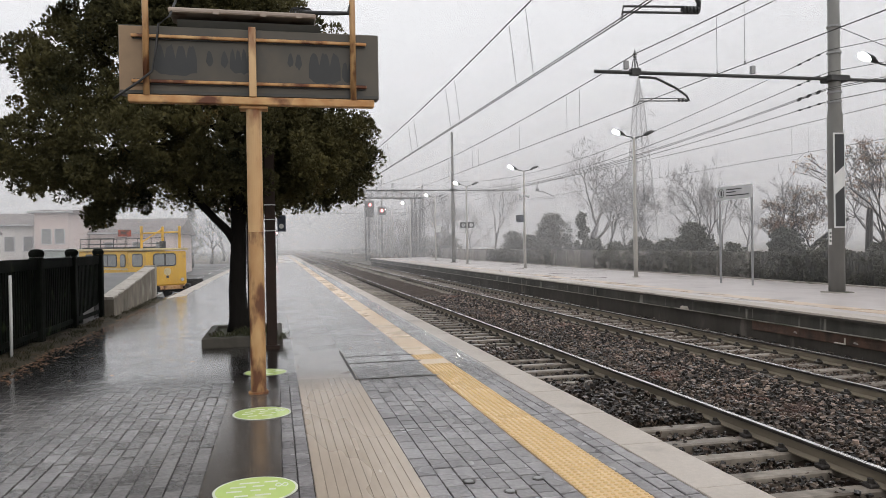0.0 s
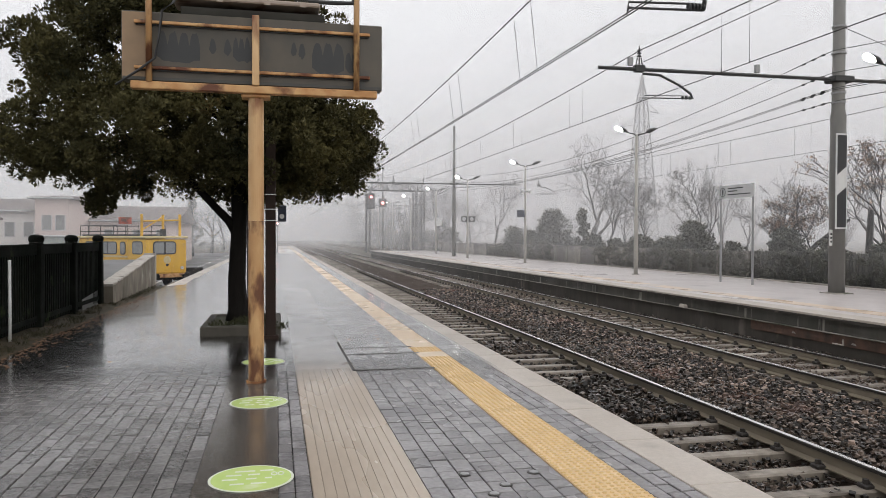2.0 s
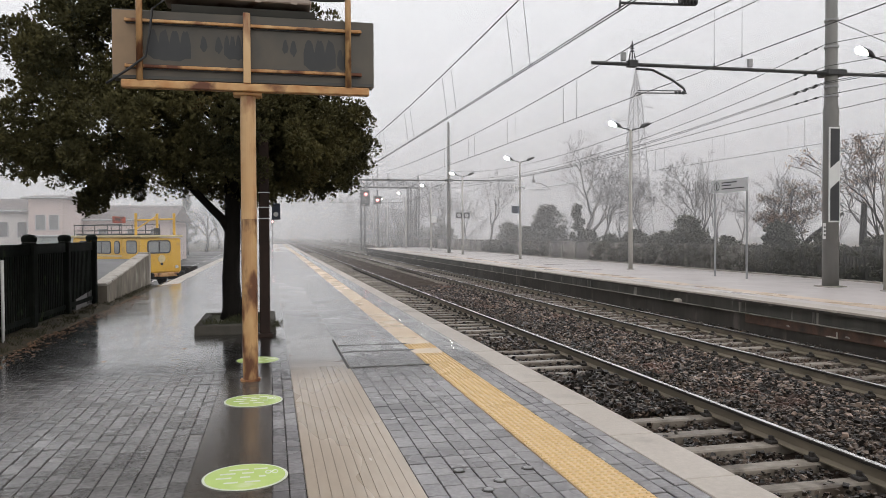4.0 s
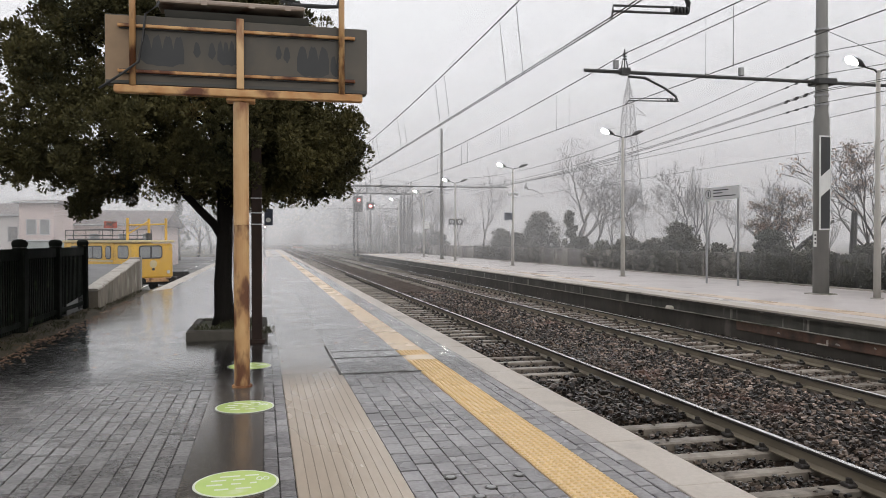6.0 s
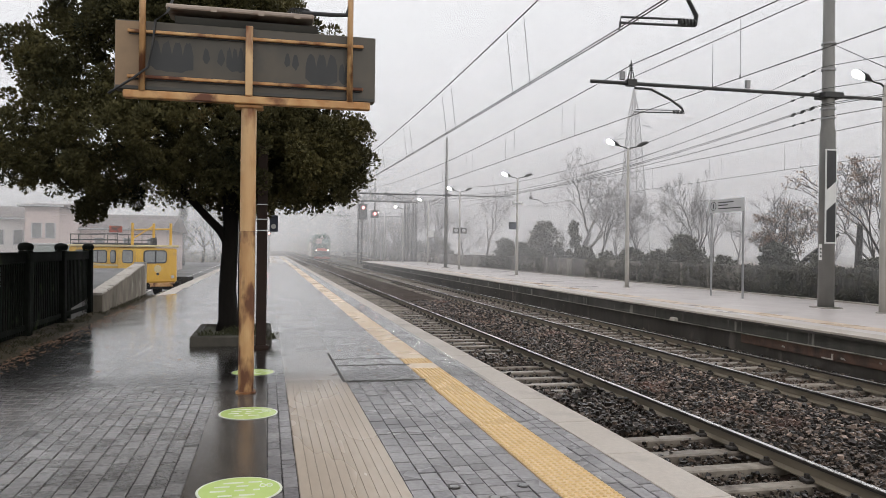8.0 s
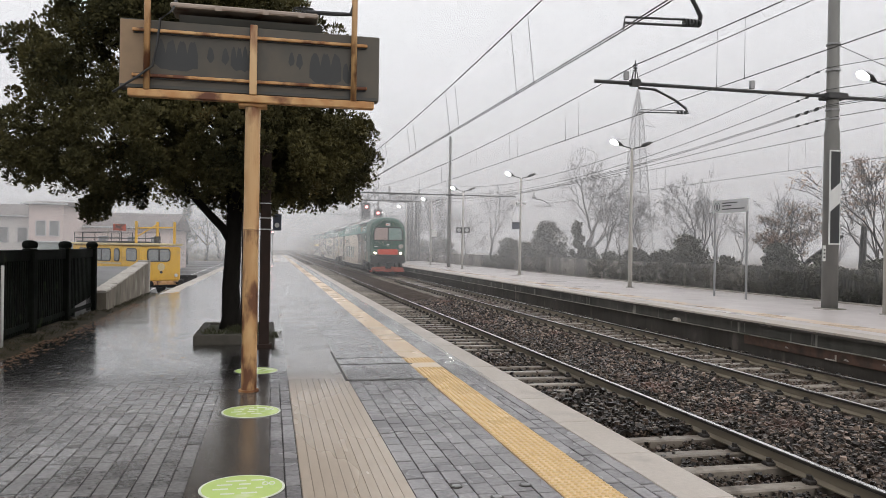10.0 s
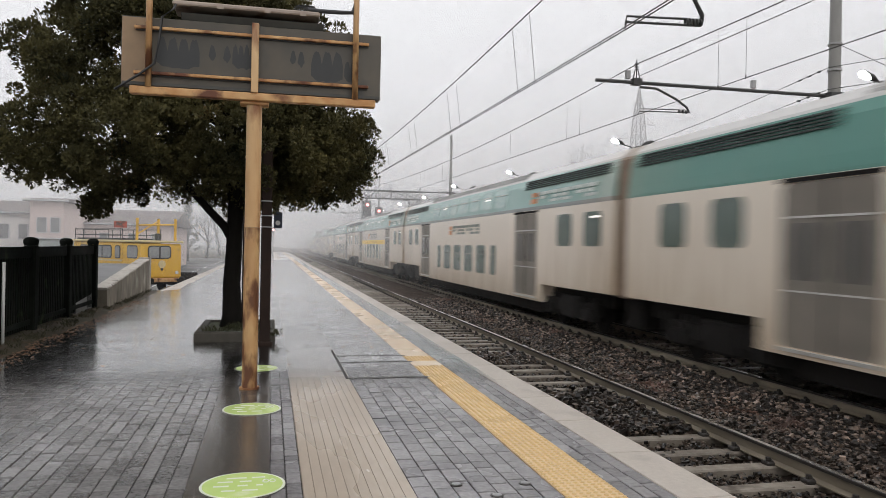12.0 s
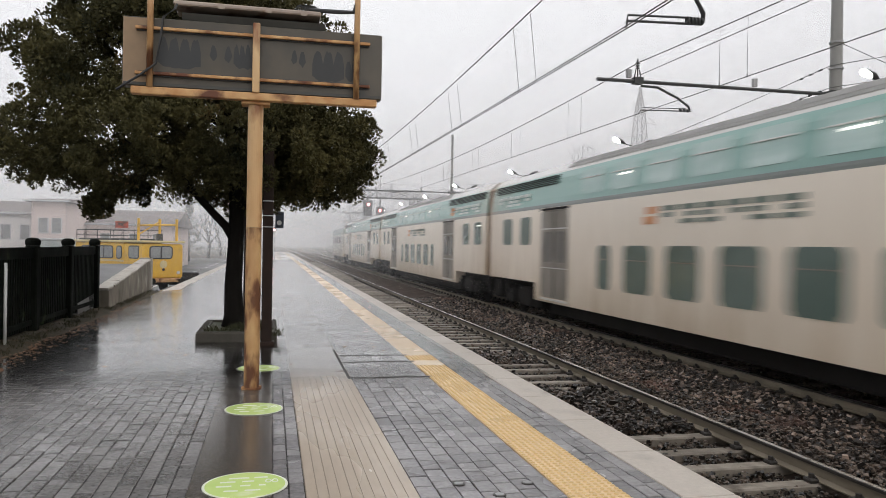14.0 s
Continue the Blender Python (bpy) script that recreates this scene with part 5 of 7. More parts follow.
# ---- floor stickers ----
def sticker(y, x=-0.16):
    t = thing("floor_sticker", "round green floor sticker with white rim and pale marks", "floor sticker", "stickers on the platform", pose(x, y, 0.003))
    part("rim", Shape().disc((0, 0, 0), 0.252, (0, 0, 1), 0.003, 40), STICKER_RIM, t, "white rim")
    part("face", Shape().disc((0, 0, 0.003), 0.236, (0, 0, 1), 0.0015, 40), STICKER, t)
    rng = random.Random(5)
    for yy, xs in ((0.13, ((-0.1, 0.02), (0.05, 0.13))), (0.06, ((-0.15, -0.06), (-0.02, 0.05))), (-0.02, ((-0.17, -0.08), (-0.03, 0.03), (0.08, 0.12))), (-0.11, ((-0.12, -0.04), (0.0, 0.09)))):
        for a, b in xs:
            part("mark", B(a, b, yy - 0.012, yy + 0.012, 0.0045, 0.0055), STICKER_RIM, t)
    for xx in (0.135, 0.175):
        rg = [(xx + 0.017 * math.cos(a), 0.05 + 0.03 * math.sin(a), 0.0055) for a in np.linspace(0, 6.283, 10)]
        part("mark", Shape().tube(rg, 0.004, 4), STICKER_RIM, t)
    return t


first_sticker = sticker(4.66)
for y in (6.80, 9.0):
    copy_thing(first_sticker, pose(-0.16, y, 0.003))


# ---- foliage ----
def leaves(name, clumps, per, size, material, parent, seed, label="", up=0.35, wide=1.0):
    """A crown of many small leaves gathered in clumps: clumps are (x, y, z, r)."""
    rng = np.random.default_rng(seed)
    c = np.repeat(np.array(clumps, float), per, 0)
    n = len(c)
    d = rng.normal(size=(n, 3))
    d /= np.linalg.norm(d, axis=1)[:, None]
    p = c[:, :3] + d * (c[:, 3:4] * rng.random((n, 1)) ** 0.45)
    ax = d + rng.normal(0, 0.6, (n, 3)) + np.array([0, 0, up])
    ax /= np.linalg.norm(ax, axis=1)[:, None]
    sd = np.cross(ax, rng.normal(size=(n, 3)))
    sd /= np.linalg.norm(sd, axis=1)[:, None] + 1e-9
    nn = np.cross(ax, sd)
    l = size * (0.6 + 0.9 * rng.random((n, 1)))
    w = l * wide * (0.28 + 0.2 * rng.random((n, 1)))
    v = np.stack([p - ax * l * 0.5, p + sd * w + nn * w * 0.3, p + ax * l * 0.6, p - sd * w + nn * w * 0.3], 1).reshape(-1, 3)
    f = np.arange(n * 4).reshape(-1, 4)
    f = np.concatenate([f[:, [0, 1, 2]], f[:, [0, 2, 3]]], 0)
    me = bpy.data.meshes.new(name)
    me.from_pydata(v.tolist(), [], f.tolist())
    me.materials.append(material)
    ob = new(name, me)
    ob.parent = parent
    return tagged(ob, label, kind="stuff")


def tufted(name, clumps, per, size, material, parent, seed, label=""):
    """A crown of rounded bunches: leaves stand outwards all over each bunch (x, y, z, r)."""
    rng = np.random.default_rng(seed)
    c = np.repeat(np.array(clumps, float), per, 0)
    n = len(c)
    d = rng.normal(size=(n, 3)) + np.array([0, 0, 0.35])
    d /= np.linalg.norm(d, axis=1)[:, None]
    p = c[:, :3] + d * c[:, 3:4] * (0.55 + 0.5 * rng.random((n, 1)) ** 0.6)
    ax = d + rng.normal(0, 0.32, (n, 3)) + np.array([0, 0, 0.4])
    ax /= np.linalg.norm(ax, axis=1)[:, None]
    sd = np.cross(ax, rng.normal(size=(n, 3)))
    sd /= np.linalg.norm(sd, axis=1)[:, None] + 1e-9
    nn = np.cross(ax, sd)
    l = size * (0.65 + 0.7 * rng.random((n, 1)))
    w = l * (0.24 + 0.16 * rng.random((n, 1)))
    v = np.stack([p - ax * l * 0.5, p + sd * w + nn * w * 0.35, p + ax * l * 0.55, p - sd * w + nn * w * 0.35], 1).reshape(-1, 3)
    f = np.arange(n * 4).reshape(-1, 4)
    f = np.concatenate([f[:, [0, 1, 2]], f[:, [0, 2, 3]]], 0)
    me = bpy.data.meshes.new(name)
    me.from_pydata(v.tolist(), [], f.tolist())
    me.materials.append(material)
    ob = new(name, me)
    ob.parent = parent
    return tagged(ob, label, kind="stuff")


def evergreen():
    t = thing("evergreen_tree", "dark evergreen tree with a broad dense crown and forked black trunk", "tree")
    X, Y = -0.62, 12.45
    tr = Shape().tube([(X, Y, 0.12), (X + 0.01, Y, 0.3), (X - 0.01, Y, 0.8), (X + 0.02, Y, 1.4), (X + 0.03, Y, 2.0), (X - 0.05, Y, 3.0), (X - 0.2, Y, 4.4), (X - 0.3, Y, 5.8)],
                      [0.19, 0.155, 0.135, 0.125, 0.12, 0.10, 0.07, 0.03], 12)
    trunk = part("trunk", tr, BARK, t, "black wet trunk", smooth=True)
    for pts, r in (([(X, Y, 1.5), (X - 0.13, Y - 0.03, 1.72), (X - 0.35, Y - 0.1, 1.95), (X - 0.75, Y - 0.2, 2.4), (X - 1.6, Y - 0.3, 3.0)], [0.08, 0.07, 0.06, 0.05, 0.02]),
                   ([(X, Y, 1.9), (X + 0.5, Y + 0.1, 2.4), (X + 1.4, Y + 0.2, 3.0)], [0.07, 0.05, 0.02]),
                   ([(X, Y, 2.1), (X + 0.2, Y - 0.7, 2.6), (X + 0.3, Y - 1.5, 3.3)], [0.07, 0.05, 0.02]),
                   ([(X, Y, 2.3), (X - 0.6, Y + 0.9, 2.9), (X - 1.0, Y + 1.6, 3.5)], [0.07, 0.05, 0.02]),
                   ([(X - 0.1, Y, 3.2), (X - 1.3, Y - 0.4, 4.2), (X - 2.2, Y - 0.5, 4.7)], [0.06, 0.045, 0.02])):
        part("limb", Shape().tube(pts, r, 8), BARK, trunk, smooth=True)
    rng = random.Random(8)
    clumps = []
    prof = [(1.95, 0.6), (2.2, 0.86), (2.5, 0.97), (3.0, 1.0), (3.6, 0.98), (4.3, 0.96), (4.9, 0.89), (5.5, 0.70), (6.3, 0.42), (6.9, 0.15)]
    while len(clumps) < 2500:
        z = rng.uniform(1.98, 6.8)
        k = float(np.interp(z, [p[0] for p in prof], [p[1] for p in prof]))
        a = rng.uniform(0, 6.2832)
        lob = 1.0 + 0.32 * noise.noise((math.cos(a) * 1.5, math.sin(a) * 1.5, z * 0.9)) + 0.16 * noise.noise((math.cos(a) * 4, math.sin(a) * 4, z * 2.6))
        q = rng.random() ** 0.42
        x = -1.25 + (2.82 if math.cos(a) < 0 else (2.75 if z < 3.7 else 2.1)) * k * lob * q * math.cos(a)
        y = 12.6 + 2.35 * k * lob * q * math.sin(a)
        # ragged underside and layered gaps on the outer left
        if z < (2.25 if x < -0.8 else 2.08) + 0.3 * noise.noise((x * 1.3, y * 1.3, 5.0)) + 0.12 * max(0, -x - 2.5):
            continue
        if x < -2.3 and z > 3.2 and noise.noise((x * 1.9, y * 0.22, z * 2.4)) > 0.20:
            continue
        clumps.append((x, y, z, rng.uniform(0.10, 0.20)))
    for _ in range(300):
        a, b, q = rng.uniform(0, 6.2832), rng.uniform(-1, 1), rng.random() ** 0.4
        c = math.sqrt(1 - b * b)
        clumps.append((0.58 + 1.12 * q * c * math.cos(a), 12.5 + 1.8 * q * c * math.sin(a), 2.98 + 0.88 * q * b, rng.uniform(0.10, 0.18)))
    # the hanging tuft low on the outer side
    clumps += [(-2.62 + rng.uniform(-0.18, 0.18), 12.4 + rng.uniform(-0.25, 0.25), rng.uniform(1.86, 2.25), 0.14) for _ in range(16)]
    tufted("crown", clumps, 150, 0.052, LEAF, t, 21, "dense dark green crown with rusty tips")


evergreen()

# planter round the trunk
pl = thing("tree_planter", "low dark concrete kerb round the tree with moss and grass", "planter")
PX0, PX1, PY0, PY1 = -1.10, 0.06, 11.42, 13.3
for x0, x1, y0, y1 in ((PX0, PX1, PY0, PY0 + 0.12), (PX0, PX1, PY1 - 0.12, PY1), (PX0, PX0 + 0.12, PY0 + 0.122, PY1 - 0.122), (PX1 - 0.12, PX1, PY0 + 0.122, PY1 - 0.122)):
    part("kerb", B(x0, x1, y0, y1, -0.02, 0.15, c=0.02), mat("mossy_dark_concrete", (0.085, 0.075, 0.06), (0.05, 0.046, 0.036), scale=8, rough=0.7, bump=0.4), pl)
part("soil", B(PX0 + 0.122, PX1 - 0.122, PY0 + 0.122, PY1 - 0.122, -0.02, 0.12), GRASS, pl, "mossy soil")


def tufts(name, spots, material, parent=None, seed=1, label="", n=14, h=0.12):
    s, rng = Shape(), random.Random(seed)
    for x, y, z in spots:
        for _ in range(n):
            a, l = rng.uniform(0, 6.28), h * rng.uniform(0.5, 1.4)
            bx, by = x + rng.uniform(-0.07, 0.07), y + rng.uniform(-0.07, 0.07)
            dx, dy = math.cos(a), math.sin(a)
            s.add([(bx - dy * 0.004, by + dx * 0.004, z), (bx + dy * 0.004, by - dx * 0.004, z), (bx + dx * l * 0.25, by + dy * l * 0.25, z + l * 0.7), (bx + dx * l * 0.6, by + dy * l * 0.6, z + l)], [(0, 1, 2), (0, 2, 3)])
    return tagged(part(name, s, material, parent), label, kind="stuff")


rg = random.Random(2)
tufts("grass_tuft", [(rg.uniform(PX0 + 0.15, -0.1), rg.uniform(PY0 + 0.15, PY0 + 1.2), 0.13) for _ in range(30)] + [(0.06, 11.3 + 0.1 * k, 0.1) for k in range(5)], GRASS, pl, 4, "sparse grass", h=0.08)

# brown pole behind the sign, with pale straps
bp = thing("brown_steel_pole", "dark brown square steel pole with pale straps, beside the tree", "pole")
part("pole", B(-0.165, -0.02, 11.0, 11.14, 0.0, 2.9, c=0.012), BROWNPOLE, bp)
for z in (1.69, 1.85, 2.06):
    part("strap", B(-0.172, -0.013, 10.99, 11.15, z, z + 0.012), GREYSIGN, bp, "thin pale strap")
part("foot", B(-0.20, 0.02, 10.95, 11.149, 0.0, 0.06, c=0.01), BROWNPOLE, bp)
hs = thing("hanging_platform_sign", "small dark hanging sign with a pale round mark", "sign")
part("board", B(0.02, 0.19, 15.97, 16.03, 1.78, 2.12, c=0.008), BLUEGREY, hs)
part("mark", Shape().disc((0.10, 15.969, 1.89), 0.05, (0, -1, 0), 0.004, 16), WHITE, hs)
part("hanger", Shape().tube([(0.10, 16.0, 2.12), (0.10, 16.0, 3.1), (-0.55, 15.7, 3.2)], 0.015, 6), IRON, hs)
part("post", Shape().tube([(-0.55, 15.7, 0), (-0.55, 15.7, 3.3)], 0.04, 8), BROWNPOLE, hs)


# ---- fence and kerb strip on the yard side ----
def fence():
    t = thing("picket_fence", "black weathered fence of round-headed posts and narrow slats", "fence")
    ys = [8.65, 10.7, 12.8, 14.85, 16.95]
    FX = -3.66
    post0 = slat0 = None
    for a, y in enumerate(ys):
        if post0 is None:
            s = B(-0.09, 0.09, -0.09, 0.09, 0.0, 1.36, c=0.015)
            s.loft([[(r * math.cos(j * 0.5236), r * math.sin(j * 0.5236), z) for j in range(12)] for r, z in ((0.10, 1.362), (0.115, 1.40), (0.115, 1.44), (0.085, 1.475), (0.03, 1.49))])
            post0 = part("post", s, FENCE, t)
            o = post0
        else:
            o = new("post", post0.data)
            o.parent = t
        o.matrix_basis = pose(FX, y, 0)
        if a == len(ys) - 1:
            break
        y1 = ys[a + 1]
        part("top_rail", B(FX - 0.04, FX + 0.04, y + 0.09, y1 - 0.09, 1.17, 1.34, c=0.01), FENCE, t)
        part("bottom_rail", B(FX - 0.035, FX + 0.035, y + 0.09, y1 - 0.09, 0.14, 0.22, c=0.008), FENCE, t)
        yy = y + 0.15
        while yy < y1 - 0.12:
            if slat0 is None:
                slat0 = part("slat", B(-0.018, 0.018, -0.036, 0.036, 0.08, 1.18, c=0.006), FENCE, t)
                o = slat0
            else:
                o = new("slat", slat0.data)
                o.parent = t
            o.matrix_basis = pose(FX, yy, 0)
            yy += 0.105
    part("backing", B(FX - 0.10, FX - 0.06, ys[0], ys[-1], 0.05, 1.2), FENCE, t, "dark backing boards")
    return t


fence()
wp = solid("marker_pole", Shape().tube([(-3.52, 11.15, 0.02), (-3.52, 11.15, 1.14)], 0.022, 10), WHITE, "thin white marker pole before the fence", "pole", smooth=True)
sv = Shape()
ys = np.arange(7.0, 23.2, 0.3)
for y in ys:
    w = 0.30 + 0.16 * noise.noise((y * 0.8, 1.0, 0))
    sv.v += [(-3.75, y, 0.05), (-3.5, y, 0.045 + 0.02 * noise.noise((y * 3, 0, 0))), (-3.45 + w, y, 0.004)]
n3 = len(ys)
for a in range(n3 - 1):
    for b in range(2):
        sv.f.append((a * 3 + b, a * 3 + b + 1, a * 3 + b + 4, a * 3 + b + 3))
solid("weed_verge", sv, VERGE, "strip of damp soil and weeds along the fence foot", kind="structure")
tufts("weeds", [(-3.5 + rg.uniform(-0.08, 0.25), rg.uniform(8, 23), 0.02) for _ in range(160)], WEED, None, 9, "brown weeds along the fence foot", n=12, h=0.06)
dl = Shape()
for _ in range(1500):
    x, y = -3.25 + rg.gauss(0, 0.2), rg.uniform(9, 19.5)
    if rg.random() < 0.035:
        x = rg.uniform(-3.3, 2.2)
    a, r = rg.uniform(0, 6.28), rg.uniform(0.015, 0.04)
    dl.add([(x + r * math.cos(a), y + r * math.sin(a), 0.012), (x - r * 0.5 * math.sin(a), y + r * 0.5 * math.cos(a), 0.006), (x - r * math.cos(a), y - r * math.sin(a), 0.016), (x + r * 0.5 * math.sin(a), y - r * 0.5 * math.cos(a), 0.006)], [(0, 1, 2), (0, 2, 3)])
tagged(part("fallen_leaves", dl, DRYLEAF), "fallen brown leaves scattered on the wet paving", "leaves", kind="stuff")

# a thin sheet of water lying on the paving
wf = Shape()
rows = []
for k in range(60):
    y = 7.4 + 62.0 * (k / 59) ** 1.6
    edge = -3.28 if y < 23.2 else -2.78
    rows.append([(edge + 0.12 * noise.noise((y * 0.9, 0.0, 4.0)), y, 0.0068), (1.695, y, 0.0068)])
for (a, b), (c, d) in zip(rows, rows[1:]):
    wf.add([a, b, d, c], [(0, 1, 2, 3)])
    wf.add([(2.075, b[1], 0.0068), (2.42, b[1], 0.0068), (2.42, d[1], 0.0068), (2.075, d[1], 0.0068)], [(0, 1, 2, 3)])
solid("water_film", wf, FILM, "thin sheet of rain water lying on the paving", kind="structure")

# ---- loading ramp ----
rp = thing("loading_ramp", "weathered concrete loading ramp with sloping side wall", "ramp")
s = Shape()
s.loft([[(x, 17.1, z) for x, z in ((-3.62, -0.2), (-3.40, -0.2), (-3.40, 0.40), (-3.62, 0.40))], [(x, 23.2, z) for x, z in ((-3.72, -0.2), (-3.48, -0.2), (-3.48, 0.90), (-3.72, 0.90))]])
part("side_wall", s, RAMPWALL, rp, "stained concrete side wall")
PALECAP = mat("pale_chipped_cap", (0.50, 0.46, 0.41), (0.30, 0.27, 0.23), scale=9, rough=0.7, bump=0.4, dirt=(0.12, 0.10, 0.08), dirt_scale=3.0, dirt_at=0.60)
rc = random.Random(14)
y = 17.1
while y < 23.25:
    # cap stones of uneven length with broken outer edges
    l = min(rc.uniform(0.5, 1.05), 23.3 - y)
    rise = lambda v: 0.405 + (v - 17.1) / 6.2 * 0.50
    xo = lambda v: -0.10 * (v - 17.1) / 6.2
    rings = []
    for k in range(5):
        v = y + l * (0.01 + 0.98 * k / 4)
        chip, top = rc.uniform(0.0, 0.055), rc.uniform(0.040, 0.058)
        rings.append([(x + xo(v), v, rise(v) + z) for x, z in ((-3.68, 0.0), (-3.37 - chip, 0.0), (-3.36 - chip, top * 0.6), (-3.385 - chip, top), (-3.68, top))])
    part("cap_stone", Shape().loft(rings), PALECAP, rp, "pale chipped cap stone")
    y += l
s = Shape()
s.loft([[(x, 15.5, z) for x, z in ((-8.2, -0.3), (-3.63, -0.3), (-3.63, 0.25), (-8.2, 0.25))], [(x, 23.2, z) for x, z in ((-8.2, -0.3), (-3.73, -0.3), (-3.73, 0.80), (-8.2, 0.80))]])
part("ramp_surface", s, YARD, rp, "wet grey ramp surface")
part("end_post", B(-3.78, -3.46, 23.21, 23.45, -0.6, 0.98, c=0.015), CONCRETE, rp)
part("reflector", B(-3.66, -3.58, 23.19, 23.209, 0.62, 0.86), WHITE, rp, "white reflector plate")
part("dark_bumper", B(-3.70, -3.50, 23.0, 23.2, 0.0, 0.18, c=0.02), UNDER, rp)


# ---- yellow railcar on the siding ----
def railcar():
    t = thing("yellow_railcar", "yellow maintenance railcar with roof platform and railing, on the siding", "railcar", at=pose(-4.62, 34.3, -0.75, 0, 0, 38))
    part("body", B(-0.95, 0.95, 0, 1.6, 0.62, 2.10, c=0.06), RAILCAR, t, "yellow cab")
    part("long_body", B(-0.93, 0.93, 1.62, 6.2, 0.70, 2.14, c=0.05), RAILCAR, t)
    part("roof", B(-1.0, 1.0, -0.06, 6.25, 2.141, 2.24, c=0.03), CREAM, t, "cream roof edge")
    def pane(u0, u1, z0, z1, front, bars=()):
        """A window with rounded corners: a black rubber rim round pale glass, with upright bars."""
        def plate(a0, a1, b0, b1, c, lo, hi):
            ring = [(a0 + c, b0), (a1 - c, b0), (a1 - 0.3 * c, b0 + 0.3 * c), (a1, b0 + c), (a1, b1 - c), (a1 - 0.3 * c, b1 - 0.3 * c), (a1 - c, b1), (a0 + c, b1), (a0 + 0.3 * c, b1 - 0.3 * c), (a0, b1 - c), (a0, b0 + c), (a0 + 0.3 * c, b0 + 0.3 * c)]
            if front:
                return Shape().loft([[(u, -d, z) for u, z in ring] for d in (lo, hi)])
            return Shape().loft([[(-0.93 - d, u, z) for u, z in ring[::-1]] for d in (lo, hi)])
        o = part("window", plate(u0, u1, z0, z1, 0.13, -0.02, 0.025), BLACK, t, "black-rimmed window with rounded corners")
        part("pane", plate(u0 + 0.05, u1 - 0.05, z0 + 0.05, z1 - 0.05, 0.10, 0.0, 0.032), SHUTTER_PALE, o, "pale reflecting glass")
        for u in bars:
            part("bar", plate(u - 0.035, u + 0.035, z0 + 0.04, z1 - 0.04, 0.01, 0.0, 0.042), BLACK, o)
    pane(-0.66, 0.42, 1.45, 2.02, True, (-0.12,))
    for u0, u1, bars in ((1.78, 2.25, ()), (2.55, 4.15, (3.35,)), (4.45, 5.5, (4.95,))):
        pane(u0, u1, 1.42, 2.0, False, bars)
    pane(0.3, 1.2, 1.45, 2.02, False)
    part("waist_band", B(-0.945, -0.93, 1.62, 6.2, 1.30, 1.38), CREAM, t, "cream waist band")
    for x in (-0.7, 0.7):
        part("lamp", Shape().disc((x, 0.0, 0.86), 0.07, (0, -1, 0), 0.05, 12), GREYSIGN, t)
        part("buffer", Shape().tube([(x, -0.1, 0.52), (x, -0.35, 0.52), (x, -0.36, 0.52), (x, -0.40, 0.52)], [0.06, 0.06, 0.14, 0.14], 12), UNDER, t, "black round buffer")
    part("step", B(-0.9, -0.6, -0.25, -0.12, 0.28, 0.33), UNDER, t)
    part("side_crate", B(0.97, 1.25, 0.2, 1.2, 0.25, 0.65, c=0.02), IRON, t, "dark tool crate")
    part("emblem", Shape().disc((0, -0.0, 1.22), 0.17, (0, -1, 0), 0.02, 16), CREAM, t)
    part("headlight", Shape().disc((0, -0.0, 1.0), 0.06, (0, -1, 0), 0.03, 12), BLACK, t)
    part("buffer_beam", B(-0.95, 0.95, -0.12, -0.0, 0.45, 0.62, c=0.02), RUSTBAR, t, "rusty buffer beam")
    part("chassis", B(-0.8, 0.8, 0.1, 6.1, 0.35, 0.6, c=0.03), UNDER, t)
    for y in (1.2, 4.9):
        for x in (-0.75, 0.65):
            part("wheel", Shape().disc((x, y, 0.33), 0.33, (1, 0, 0), 0.1, 16), UNDER, t)
    rl = Shape()
    for y in (1.7, 2.9, 4.1, 5.3, 6.1):
        rl.tube([(-0.9, y, 2.24), (-0.9, y, 2.72)], 0.018, 6)
        rl.tube([(0.9, y, 2.24), (0.9, y, 2.72)], 0.018, 6)
    for z in (2.46, 2.72):
        for x in (-0.9, 0.9):
            rl.tube([(x, 1.7, z), (x, 6.1, z)], 0.018, 6)
    for z in (2.46, 2.72):
        rl.tube([(-0.9, 6.1, z), (0.9, 6.1, z)], 0.018, 6)
    part("roof_railing", rl, IRON, t, "dark pipe railing")
    part("work_platform", B(-0.85, 0.85, 2.2, 6.0, 2.245, 2.32, c=0.01), BLACK, t)
    tw = Shape()
    for x, y in ((-0.5, 1.2), (0.5, 1.2), (0.85, 0.4)):
        tw.tube([(x, y, 2.24), (x, y, 3.2)], 0.06, 8)
    tw.tube([(-0.5, 1.2, 2.9), (0.85, 0.4, 2.95)], 0.04, 6)
    tw.tube([(-0.5, 1.2, 2.5), (0.5, 1.2, 3.1)], 0.03, 6)
    part("crane_frame", tw, RAILCAR, t, "yellow lifting frame")
    part("orange_board", B(-0.5, 0.1, 3.2, 3.24, 2.8, 3.1), PLOUGH, t, "orange board")
    part("exhaust", B(0.1, 0.32, 0.6, 0.8, 2.24, 2.55, c=0.02), IRON, t)
    return t


SHUTTER_PALE = mat("pale_reflecting_glass", (0.30, 0.31, 0.31), (0.2, 0.21, 0.21), scale=3, rough=0.1, bump=0.0)
railcar()
bb = thing("buffer_stop", "dark steel buffer stop beside the siding edge", "buffer stop")
part("beam", B(-4.1, -3.35, 36.3, 36.6, -0.5, 0.05, c=0.03), UNDER, bb)
part("prop", B(-3.9, -3.6, 36.6, 37.6, -0.9, -0.5, c=0.02), UNDER, bb)
sdt = thing("siding_track", "rusty siding track in the yard", "railway track", "tracks", pose(-4.95, 0, -0.75), kind="structure")
